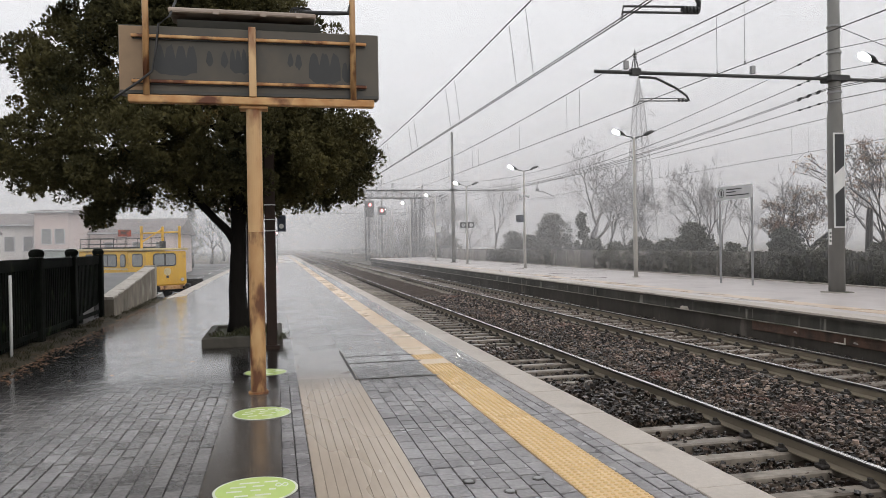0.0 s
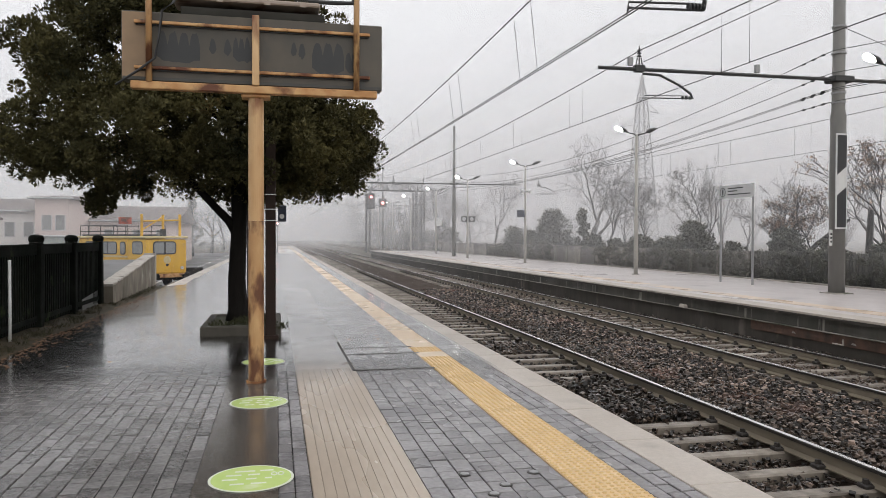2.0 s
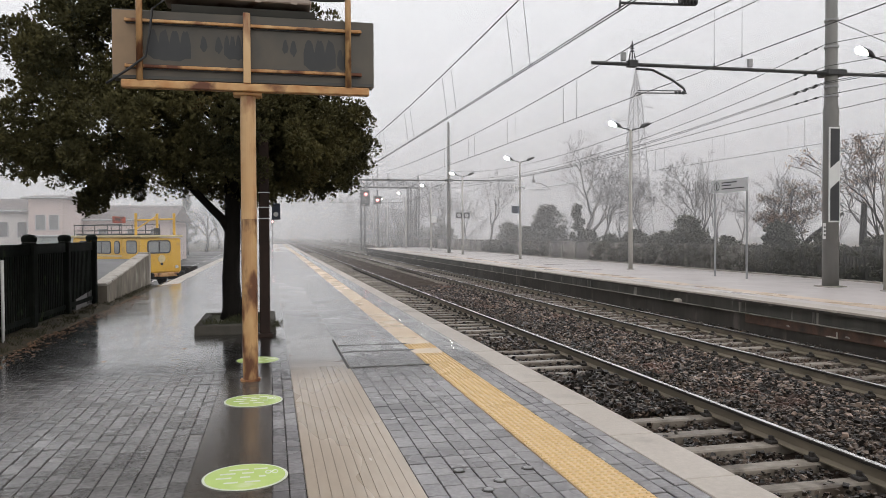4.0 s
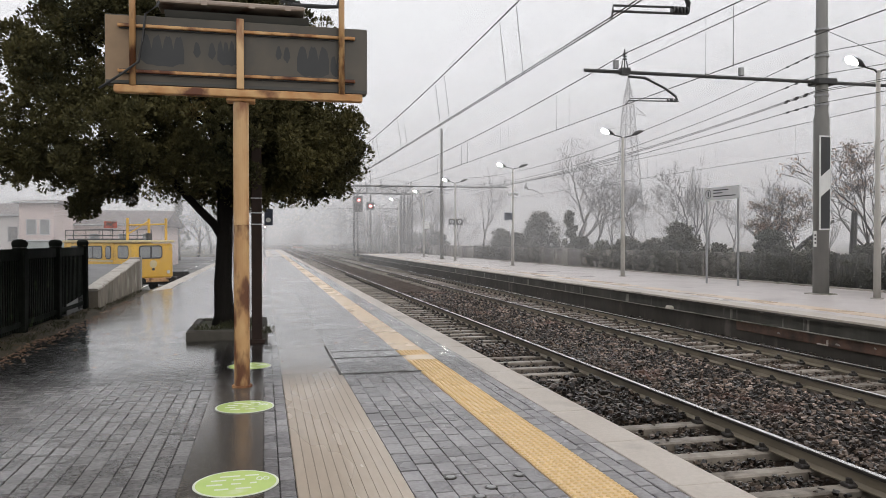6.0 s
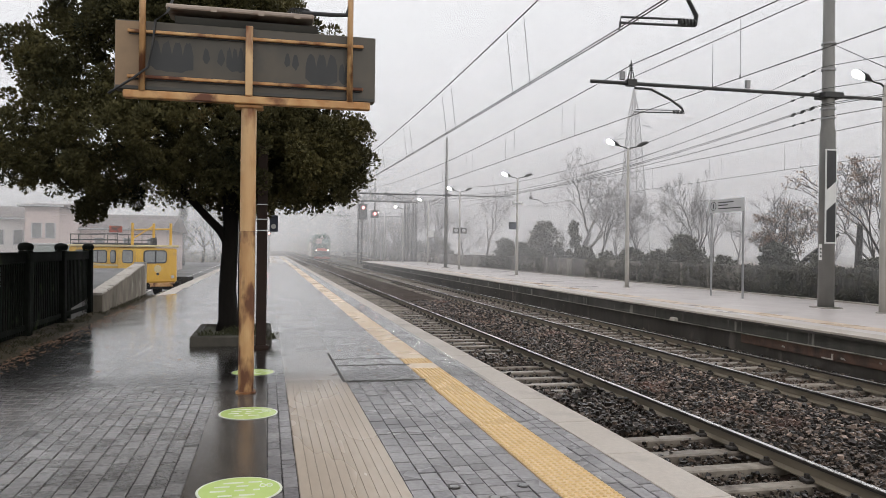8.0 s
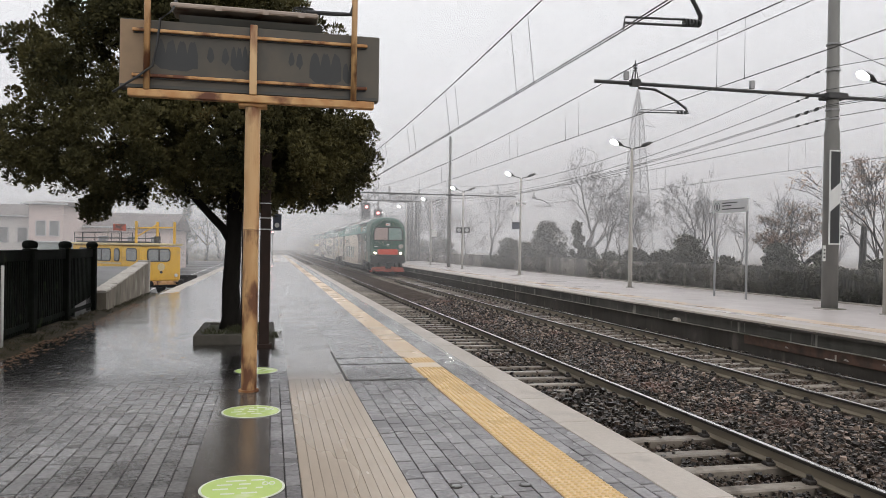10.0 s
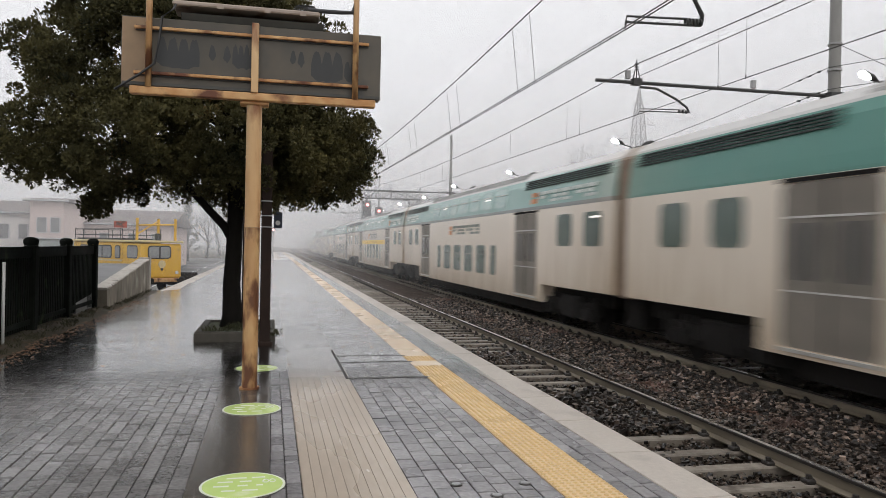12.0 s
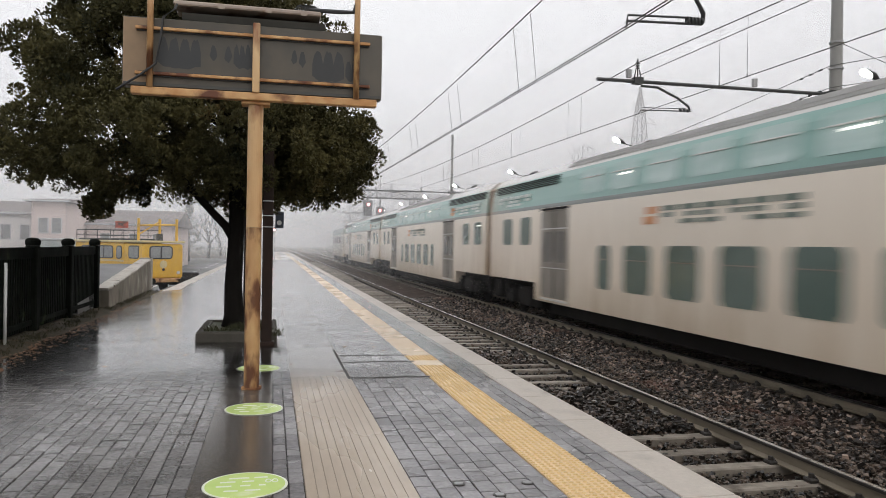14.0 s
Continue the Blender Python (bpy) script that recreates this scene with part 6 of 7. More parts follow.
for side in (-1, 1):
    s = rail_shape(38, 160)
    s.turn(Matrix.Translation((side * HALF, 0, 0)))
    part("rail", s, [RAILWEB, RAILTOP], sdt, "rusty siding rail")


# ---- houses beyond the yard ----
def house(x0, x1, y0, y1, h, rh, wall, wins, name="house", label="pale plastered house with low tiled roof in the fog"):
    t = thing(name, label, "house", "houses beyond the yard")
    part("wall", B(x0, x1, y0, y1, -0.8, h), wall, t)
    s, o = Shape(), 0.4
    m = (y0 + y1) / 2
    s.loft([[(x, y0 - o, h), (x, y1 + o, h), (x, y1 + o, h + 0.15), (x, m, h + rh), (x, y0 - o, h + 0.15)] for x in (x0 - o, x1 + o)])
    part("roof", s, ROOF, t, "dull tiled roof")
    part("gutter", B(x0 - o, x1 + o, y0 - o - 0.1, y0 - o, h + 0.02, h + 0.14), GREYSIGN, t)
    for wx, wz in wins:
        w = part("window", B(wx - 0.36, wx + 0.36, y0 - 0.04, y0 + 0.02, wz, wz + 1.15), GREYSIGN, t)
        part("pane", B(wx - 0.29, wx + 0.29, y0 - 0.05, y0 - 0.041, wz + 0.07, wz + 1.13), SHUTTER, w)
    return t


house(-31, -17.3, 62, 72, 3.3, 1.2, PLASTER_W, [(-27, 1.2), (-23, 1.2), (-19.5, 1.4), (-18.2, 1.4)])
house(-17.2, -14.9, 60, 70, 4.2, 0.5, PLASTER, [(-16.4, 1.9), (-15.5, 1.9)], label="narrow pinkish plastered house in the fog")
house(-27, -19.2, 52, 58, 2.6, 0.6, PLASTER, [(-22, 0.8)], label="pink plastered low building with rounded eaves")
house(-14.8, -8.2, 66, 78, 2.7, 1.5, PLASTER, [(-13.4, 0.9), (-11.2, 0.9), (-9.4, 0.9)], label="long pale house with broad tiled roof in the fog")
house(-7.0, -3.5, 120, 140, 4.0, 1.6, PLASTER_W, [(-6, 1.5), (-4.6, 1.5)])
hd = thing("yard_container", "pale green-grey box standing in the yard", "container")
part("box", B(-14.4, -11.5, 51, 53, -0.8, 1.45, c=0.05), mat("pale_grey_green_sheet", (0.33, 0.36, 0.34), scale=3, rough=0.6, bump=0.05), hd)
part("lid", B(-14.5, -11.4, 50.9, 53.1, 1.452, 1.55, c=0.03), GREYSIGN, hd)


# ---- masts, cantilevers, lamps ----
def mast(x, y, sign=False, top=10.2, k=1.0):
    t = thing("catenary_mast", "grey tubular catenary mast with a black and white chevron board" if sign else "tall grey stepped tubular catenary mast", "catenary mast", "catenary masts", pose(x, y, 0))
    s = Shape().tube([(0, 0, -0.3), (0, 0, 4.72), (0, 0, 4.86), (0, 0, top)], [0.205 * k, 0.195 * k, 0.165 * k, 0.13 * k], 20)
    part("pole", s, MASTGREY, t, smooth=True)
    part("foot", B(-0.3, 0.3, -0.3, 0.3, -0.2, 0.03, c=0.02), CONCRETE, t)
    for z in (5.05, 5.3, 5.62, 6.35, 7.05):
        part("clamp", Shape().tube([(0, 0, z), (0, 0, z + 0.05)], 0.185, 16), GALV, t)
    beam = part("beam", Shape().tube([(-6.85, 0, 5.66), (5.4, 0, 5.70)], 0.045, 10), IRON, t, "dark steel cantilever beam")
    part("beam_joint", B(-0.28, 0.32, -0.22, 0.22, 5.60, 5.76, c=0.02), IRON, t)
    for d in (T2 + 0.25 - x, T3 - x):
        ins = Shape().tube([(d, 0, 5.68), (d, 0, 6.24)], 0.018, 6)
        for z in (5.98, 6.05, 6.12):
            ins.tube([(d, 0, z), (d, 0, z + 0.03)], [0.06, 0.045], 12)
        ins.tube([(d - 0.1, 0, 5.7), (d - 0.05, 0, 5.95)], 0.016, 6)
        ins.tube([(d + 0.1, 0, 5.7), (d + 0.05, 0, 5.95)], 0.016, 6)
        ins.box(d - 0.12, d + 0.12, -0.09, 0.09, 5.60, 5.76)
        part("insulator", ins, IRON, t, "stacked dark insulator")
        br = Shape().tube([(d + 0.1, 0, 5.56), (d + 0.55, 0, 5.55), (d + 1.1, 0, 5.32), (d + 1.42, 0, 5.12), (d + 1.46, 0, 5.02)], 0.032, 8)
        part("drop_bracket", br, IRON, t, "curved drop bracket", smooth=True)
        st = Shape().tube([(d + 1.5, 0, 5.0), (d + 0.1, 0, 4.96), (d + 0.06, 0, 4.88)], 0.016, 6)
        st.tube([(d + 1.35, 0, 5.06), (d + 0.15, 0, 5.02)], 0.012, 6)
        for k in (1.18, 1.28, 1.38):
            st.tube([(d + k, 0, 5.01), (d + k + 0.04, 0, 5.012)], 0.045, 10)
        part("steady_arm", st, IRON, t)
    for d in (-6.0, -2.45):
        part("wire_weight", Shape().box(d - 0.06, d + 0.06, -0.05, 0.05, 5.74, 5.95, c=0.01), GALV, t, "small pale box on the beam")
    if sign:
        b = part("chevron_board", B(-0.275, 0.065, -0.27, -0.24, 1.72, 4.22, c=0.006), WHITE, t, "white-rimmed chevron board")
        part("black_field", Shape().loft([[(px, py, pz) for px, pz in ((-0.24, 1.76), (0.035, 1.76), (0.035, 2.82), (-0.24, 2.60))] for py in (-0.271, -0.278)]), BLACK, b)
        part("black_field", Shape().loft([[(px, py, pz) for px, pz in ((-0.24, 3.14), (0.035, 3.36), (0.035, 4.18), (-0.24, 4.18))] for py in (-0.271, -0.278)]), BLACK, b)
        for z in (2.2, 3.6):
            part("board_clamp", B(-0.2, 0.2, -0.24, -0.19, z, z + 0.04), GALV, t)
        nb = part("number_plate", B(-0.36, -0.27, -0.16, -0.14, 1.28, 1.70, c=0.004), WHITE, t, "small white plate with dark bars")
        for z in (1.36, 1.46, 1.56):
            part("bar", B(-0.34, -0.29, -0.166, -0.161, z, z + 0.05), BLACK, nb)
    return t


M1 = (14.57, 17.3)
mast(*M1, sign=True)
far_mast = mast(13.6, 57.5, k=0.72)
for x, y in ((14.6, -22.5), (13.6, 98.0), (13.6, 138.0), (13.6, 178.0)):
    copy_thing(far_mast, pose(x, y, 0))


def near_arm():
    """Steady arm over the near track, hung from a beam whose mast stands out of view."""
    t = thing("near_cantilever", "dark cantilever arm with insulator over the near track", "catenary arm")
    y, x = 9.7, 4.72
    part("beam", Shape().tube([(x - 0.7, y, 5.66), (14.6, y, 5.70)], 0.055, 10), IRON, t)
    part("drop_bracket", Shape().tube([(x + 0.1, y, 5.5), (x + 0.6, y, 5.45), (x + 1.05, y, 5.15), (x + 1.22, y, 4.85), (x + 1.2, y, 4.72)], 0.035, 8), IRON, t, smooth=True)
    part("hanger", Shape().tube([(x + 0.1, y, 5.66), (x + 0.1, y, 5.48)], 0.03, 8), IRON, t)
    s = Shape().tube([(x + 1.2, y, 4.70), (x + 0.05, y, 4.66), (x + 0.02, y, 4.56)], 0.018, 6)
    s.tube([(x + 1.0, y, 4.78), (x + 0.05, y, 4.74), (x + 0.03, y, 4.62)], 0.016, 6)
    part("steady_arm", s, IRON, t)
    s = Shape()
    for k in range(5):
        s.tube([(x + 0.96 + 0.055 * k, y, 4.74), (x + 0.985 + 0.055 * k, y, 4.742)], 0.055, 10)
    part("insulator", s, IRON, t, "dark ribbed insulator")
    part("mast", Shape().tube([(14.6, y, -0.3), (14.6, y, 10)], [0.2, 0.13], 14), MASTGREY, t)


near_arm()


def lamp(x, y, boards=""):
    t = thing("platform_lamp", "pale slim lamp post with two curved arms, one head lit", "street lamp", "lamps on the opposite platform", pose(x, y, 0))
    part("post", Shape().tube([(0, 0, 0), (0, 0, 2.2), (0, 0, 2.25), (0, 0, 5.62)], [0.085, 0.08, 0.06, 0.05], 14), LAMPPOST, t, smooth=True)
    part("foot", Shape().disc((0, 0, 0.0), 0.15, (0, 0, 1), 0.03, 14), LAMPPOST, t)
    for sx in (-1, 1):
        a = part("arm", Shape().tube([(0, 0, 5.55), (sx * 0.12, 0, 5.64), (sx * 0.32, 0, 5.67), (sx * 0.45, 0, 5.72)], 0.022, 8), IRON, t, smooth=True)
        s = Shape().tube([(sx * 0.40, 0, 5.70), (sx * 0.55, 0, 5.78), (sx * 0.75, 0, 5.86), (sx * 0.92, 0, 5.90)], [0.03, 0.085, 0.075, 0.02], 10)
        h = part("head", s, IRON, a, "lamp head", smooth=True)
        if sx < 0:
            part("lit_glass", Shape().tube([(-0.60, 0, 5.765), (-0.70, 0, 5.80), (-0.86, 0, 5.85), (-0.93, 0, 5.88)], [0.05, 0.085, 0.088, 0.035], 12), LAMPLIT, h, "lit white lamp glass", smooth=True)
    if boards == "info":
        part("info_board", B(-0.52, -0.06, -0.06, -0.02, 2.65, 3.07, c=0.01), BLUEGREY, t, "small dark blue board")
        for sx in (-1, 1):
            part("loudspeaker", Shape().tube([(sx * 0.05, 0, 4.18), (sx * 0.2, -0.02, 4.16), (sx * 0.27, -0.02, 4.15)], [0.03, 0.07, 0.12], 10), GREYSIGN, t)
    if boards == "track":
        for x0 in (-0.52, 0.06):
            b = part("track_board", B(x0, x0 + 0.46, -0.1, -0.05, 2.60, 3.02, c=0.01), BLACK, t, "dark board with a pale ring")
            part("ring", Shape().disc((x0 + 0.23, -0.1, 2.81), 0.14, (0, -1, 0), 0.01, 18), GREYSIGN, b)
            part("bar", B(x0 + 0.21, x0 + 0.25, -0.118, -0.111, 2.73, 2.89), BLACK, b)
    if boards == "white":
        part("white_board", B(0.02, 0.5, -0.1, -0.06, 2.5, 3.1, c=0.01), WHITE, t, "pale notice board")
    return t


lamp(14.72, 15.55)
plain_lamp = lamp(14.1, 27.85)
lamp(14.05, 41.5, "info")
lamp(13.45, 52.6, "track")
lamp(13.85, 65.5, "white")
for y in (78.0, 91.0, 104.0):
    copy_thing(plain_lamp, pose(13.8, y, 0))

# sign on two posts
sg = thing("warning_sign", "pale sign board on two thin posts with dark text bars", "sign")
for x, y in ((14.53, 22.6), (14.64, 21.03)):
    part("post", Shape().tube([(x, y, 0), (x, y, 2.80)], 0.035, 10), GALV, sg)
s = Shape()
fn = lambda k, z, o: (14.50 + 0.115 * k + o, 22.68 - 1.73 * k, z)
s.loft([[fn(a, z, o) for a, z in ((0, 2.78), (1, 2.78), (1, 3.20), (0, 3.20))] for o in (0.02, -0.02)])
board = part("board", s, GREYSIGN, sg, "pale grey board")
for a0, a1, z in ((0.28, 0.72, 3.08), (0.28, 0.55, 2.99), (0.28, 0.92, 2.88)):
    part("text_bar", Shape().loft([[fn(a, zz, o) for a, zz in ((a0, z), (a1, z), (a1, z + 0.035), (a0, z + 0.035))] for o in (-0.021, -0.026)]), IRON, board)
rgp = [fn(0.13 + 0.08 * math.cos(a), 2.99 + 0.14 * math.sin(a), -0.024) for a in np.linspace(0, 6.283, 20)]
part("pictogram", Shape().tube(rgp, 0.012, 5), BLACK, board)
part("pictogram_bar", Shape().loft([[fn(a, z, o) for a, z in ((0.11, 2.9), (0.15, 2.9), (0.15, 3.07), (0.11, 3.07))] for o in (-0.021, -0.026)]), BLACK, board)


# ---- wires ----
def span(x0, z0, x1, z1, y0, y1, sag, n=16):
    return [(x0 + (x1 - x0) * k, y0 + (y1 - y0) * k, z0 + (z1 - z0) * k - 4 * sag * k * (1 - k)) for k in (a / n for a in range(n + 1))]


def catenary(poles, sag_c, sag_m, double, label, lean=0.0):
    """Contact and messenger wires with droppers in pairs; poles are (y, x, contact height, messenger height)."""
    t = thing("catenary_wires", label, "overhead wires", "overhead wires", kind="structure")
    for (y0, x0, c0, m0), (y1, x1, c1, m1) in zip(poles, poles[1:]):
        c = span(x0, c0, x1, c1, y0, y1, sag_c, 24)
        m = span(x0 + lean, m0, x1 + lean, m1, y0, y1, sag_m, 24)
        part("messenger_wire", Shape().tube(m, 0.0125, 5), WIRE, t)
        for o in ((-0.03, 0.03) if double else (0,)):
            part("contact_wire", Shape().tube([(p + o, q, r) for p, q, r in c], 0.0095, 5), WIRE, t)
        at = lambda line, y: [float(np.interp(y, [p[1] for p in line], [p[j] for p in line])) for j in range(3)]
        y = y0 + 3.5
        while y < y1 - 2 and y < 110:
            for yy in (y, y + 0.95):
                if yy > -4:
                    p, q = at(m, yy), at(c, yy)
                    part("dropper", Shape().tube([p, q], 0.0055, 4), WIRE, t)
                    part("dropper_clamp", Shape().tube([(q[0], q[1], q[2] - 0.02), (q[0], q[1], q[2] + 0.05)], 0.014, 5), WIRE, t)
            y += 5.3
    return t


catenary([(-22.5, 8.25, 4.6, 6.16), (17.3, 8.87, 4.87, 6.16), (57.5, 8.05, 4.9, 6.16), (98, 8.8, 4.9, 6.16), (138, 8.3, 4.9, 6.16), (178, 8.8, 4.9, 6.16), (218, 8.3, 4.9, 6.16)], 0.05, 0.42, False, "contact and messenger wires of the far track")
catenary([(-30, 4.1, 4.56, 5.95), (9.7, 4.74, 4.56, 5.95), (50, 4.05, 4.56, 5.95), (90, 4.7, 4.56, 5.95), (130, 4.1, 4.56, 5.95), (170, 4.7, 4.56, 5.95), (210, 4.1, 4.56, 5.95)], 0.04, 0.42, True, "double contact wires and messenger of the near track", -0.14)
catenary([(-22.5, 20.6, 4.85, 6.1), (17.3, 20.9, 4.9, 6.15), (57.5, 20.2, 5.0, 6.2), (98, 20.6, 5.0, 6.2), (138, 20.2, 5.0, 6.2)], 0.05, 0.15, False, "thin contact and messenger wires beyond the platform")
fd = thing("feeder_wires", "feeder cables strung between the masts with small insulators", "overhead wires", "overhead wires", kind="structure")
for z, o, sag in ((6.45, -0.2, 1.15), (5.86, -0.22, 1.0), (5.45, -0.2, 0.7), (5.40, -0.24, 0.72), (5.10, -0.2, 0.45)):
    for x0, x1, y0, y1 in ((14.6, 14.6, -22.5, 17.3), (14.6, 13.6, 17.3, 57.5), (13.6, 13.6, 57.5, 98)):
        part("feeder", Shape().tube(span(x0 + o, z, x1 + o, z, y0, y1, sag), 0.0095, 5), WIRE, fd)
    pts = span(14.6 + o, z, 13.6 + o, z, 17.3, 57.5, sag, 110)
    for k in (1, 2, 3):
        p = Vector(pts[k])
        part("feeder_insulator", Shape().tube([p - Vector((0, 0.05, 0)), p + Vector((0, 0.05, 0))], 0.03, 8), IRON, fd)
part("feeder", Shape().tube(span(T2 + 0.35, 5.78, T2 + 0.35, 5.85, -22.5, 17.3, 0.1), 0.0095, 5), WIRE, fd)
part("guy_wire", Shape().tube([(14.7, 17.3, 7.08), (20.5, 16.6, 4.9)], 0.010, 5), WIRE, fd)


# ---- signal gantry and pylons ----
def truss(s, x0, x1, y, z0, z1, n, r=0.05, d=0.5):
    for yy in (y - d, y + d):
        for z in (z0, z1):
            s.tube([(x0, yy, z), (x1, yy, z)], r, 5)
        for a in range(n):
            p, q = x0 + (x1 - x0) * a / n, x0 + (x1 - x0) * (a + 1) / n
            s.tube([(p, yy, z0), (q, yy, z1)] if a % 2 else [(p, yy, z1), (q, yy, z0)], r * 0.6, 4)
            s.tube([(p, yy, z0), (p, yy, z1)], r * 0.6, 4)
    return s


gt = thing("signal_gantry", "lattice steel signal gantry with a red light, fading in the fog", "signal gantry")
GY = 84.0
part("bridge", truss(Shape(), 9.6, 16.4, GY, 6.75, 7.6, 8, 0.07), IRON, gt)
for x in (10.0, 15.3, 16.2):
    s = Shape()
    for dx, dy in ((-0.2, -0.4), (0.2, -0.4), (-0.2, 0.4), (0.2, 0.4)):
        s.tube([(x + dx, GY + dy, -0.3), (x + dx, GY + dy, 6.75)], 0.05, 5)
    for a in range(8):
        s.tube([(x - 0.2, GY - 0.4, a * 0.85), (x + 0.2, GY - 0.4, a * 0.85 + 0.8)], 0.03, 4)
    part("leg", s, IRON, gt)
for x, z in ((10.25, 5.95), (11.55, 5.3)):
    h = part("signal_head", B(x - 0.45, x + 0.45, GY - 0.75, GY - 0.55, z - (1.3 if x < 11 else 0.45), z + 0.45, c=0.05), BLACK, gt, "dark signal head")
    part("lit_lens", Shape().disc((x, GY - 0.75, z), 0.15, (0, -1, 0), 0.06, 16), REDLIT, h, "lit red lens")
    part("rim", Shape().disc((x, GY - 0.75, z), 0.27, (0, -1, 0), 0.02, 16), REDRIM, h)
    part("bracket", B(x - 0.06, x + 0.06, GY - 0.6, GY - 0.5, z, 6.75), IRON, gt)

dw = thing("dwarf_signal", "slim signal post with a red light at the platform end", "signal", "platform signals")
part("post", Shape().tube([(0.15, 104, 0), (0.15, 104, 3.4)], 0.06, 8), IRON, dw)
part("head", B(-0.05, 0.35, 103.85, 103.95, 2.9, 3.7, c=0.04), BLACK, dw)
part("lit_lens", Shape().disc((0.15, 103.84, 3.3), 0.14, (0, -1, 0), 0.04, 14), REDLIT, dw, "lit red lens")
part("plate", B(-0.25, 0.05, 103.8, 103.84, 1.3, 1.9), GREYSIGN, dw)


def pylon(x, y, h, base, top_w, arms, name="lattice_pylon"):
    t = thing("lattice_pylon", "grey lattice power pylon standing in the fog", "pylon", "power pylons", pose(x, y, -1))
    s = Shape()
    n = 13
    lev = [h * (1 - (1 - a / n) ** 1.15) for a in range(n + 1)]
    w = lambda z: base + (top_w - base) * min(1, z / (h * 0.86)) if z < h * 0.86 else top_w * max(0.05, (h - z) / (h * 0.14))
    cor = ((-1, -1), (1, -1), (1, 1), (-1, 1))
    for a in range(n):
        z0, z1 = lev[a], lev[a + 1]
        p, q = w(z0) / 2, w(z1) / 2
        for c in range(4):
            (ax, ay), (bx, by) = cor[c], cor[(c + 1) % 4]
            s.tube([(ax * p, ay * p, z0), (ax * q, ay * q, z1)], 0.11, 4)
            s.tube([(ax * p, ay * p, z0), (bx * q, by * q, z1)], 0.065, 3)
            s.tube([(bx * p, by * p, z0), (ax * q, ay * q, z1)], 0.065, 3)
            s.tube([(ax * q, ay * q, z1), (bx * q, by * q, z1)], 0.045, 3)
    part("tower", s, GALV, t)
    for z, l, sx in arms:
        q = w(z) / 2
        m = Shape().tube([(sx * q, 0, z), (sx * l, 0, z - 0.3)], 0.07, 4)
        m.tube([(sx * q, 0, z + 1.2), (sx * l, 0, z - 0.3)], 0.05, 4)
        part("cross_arm", m, GALV, t)
    return t


pylon(48.9, 95, 24.8, 3.8, 1.05, ((18, 3.0, -1), (20, 2.6, 1), (15.5, 2.8, 1)))
pylon(65.1, 105, 13.8, 1.8, 0.6, ((9.2, 1.9, -1), (10.6, 1.7, 1), (8.1, 1.9, 1)))

# ---- wall, fence and hedge behind the opposite platform ----
WX = 17.25
bw = thing("back_wall", "grey concrete panel wall behind the opposite platform", "wall", kind="structure")
first = None
y = 25.0
while y < 100:
    if first is None:
        first = part("panel", B(WX, WX + 0.08, 0.03, 1.97, -0.5, 0.98, c=0.01), mat("mottled_wall_concrete", (0.24, 0.215, 0.185), (0.13, 0.12, 0.105), scale=4, rough=0.8, bump=0.3, spread=0.6, dirt=(0.085, 0.085, 0.075), dirt_scale=0.9, dirt_at=0.52), bw)
        pst = part("post", B(WX - 0.05, WX + 0.12, -0.07, 0.07, -0.5, 1.0, c=0.01), first.data.materials[0], bw)
        a, b = first, pst
    else:
        a, b = new("panel", first.data), new("post", pst.data)
        a.parent = b.parent = bw
    a.matrix_basis, b.matrix_basis = pose(0, y, 0), pose(0, y, 0)
    y += 2.0
sf = thing("slat_fence", "dark weathered wooden slat fence behind the opposite platform", "fence")
first = None
y = -6.0
while y < 25:
    if first is None:
        first = part("slat", B(WX, WX + 0.03, -0.05, 0.05, -0.4, 1.02, c=0.006), FENCE_FAR, sf)
        o = first
    else:
        o = new("slat", first.data)
        o.parent = sf
    o.matrix_basis = pose(0, y, rg.uniform(-0.03, 0.03))
    y += 0.125
for z in (0.1, 0.75):
    part("rail", B(WX + 0.031, WX + 0.08, -6, 25, z, z + 0.09), FENCE_FAR, sf)
part("backing", B(WX + 0.1, WX + 0.13, -6, 25, -0.4, 0.9), FENCE_FAR, sf)


def bush(x, y, r, h, count, seed, name="bush", label="dark bare-looking evergreen bush behind the platform", size=0.11, per=38, z0=-0.3, material=None):
    t = thing(name, label, "bush", "bushes")
    rng = random.Random(seed)
    part("stem", Shape().tube([(x, y, z0 - 0.2), (x + 0.1, y, z0 + h * 0.6)], [0.08, 0.03], 6), TWIG, t)
    cl = []
    for _ in range(count):
        a, k = rng.uniform(0, 6.28), rng.random() ** 0.5
        z = rng.random()
        rr = r * (1 - z ** 2.2 * 0.75) * (0.75 + 0.5 * noise.noise((math.cos(a) * 2 + x, math.sin(a) * 2 + y, z * 3)))
        cl.append((x + rr * k * math.cos(a), y + rr * k * math.sin(a), z0 + h * z, 0.16 * (1 + r * 0.25)))
    leaves("foliage", cl, per, size, material or HEDGE, t, seed)
    return t


bush(18.8, 49.5, 2.0, 3.6, 300, 31)
bush(19.2, 45.3, 0.7, 3.6, 90, 32, label="ivy-grown dark stump behind the wall")
bush(18.4, 30.8, 1.5, 2.4, 240, 33)
for k, (yy, hh) in enumerate(((33.5, 1.7), (36, 1.8), (39, 1.6), (42, 1.9), (53, 2.2), (56.5, 2.4), (20.0, 1.5), (17.8, 1.4))):
    bush(18.5, yy, 1.3, hh, 130, 200 + k)
bush(18.3, 22.0, 0.9, 1.6, 80, 34)
bush(18.3, 27.5, 1.0, 1.5, 90, 36)
bush(19.4, 60.5, 1.7, 2.6, 110, 35)
bush(18.5, 24.6, 1.2, 2.0, 150, 37)


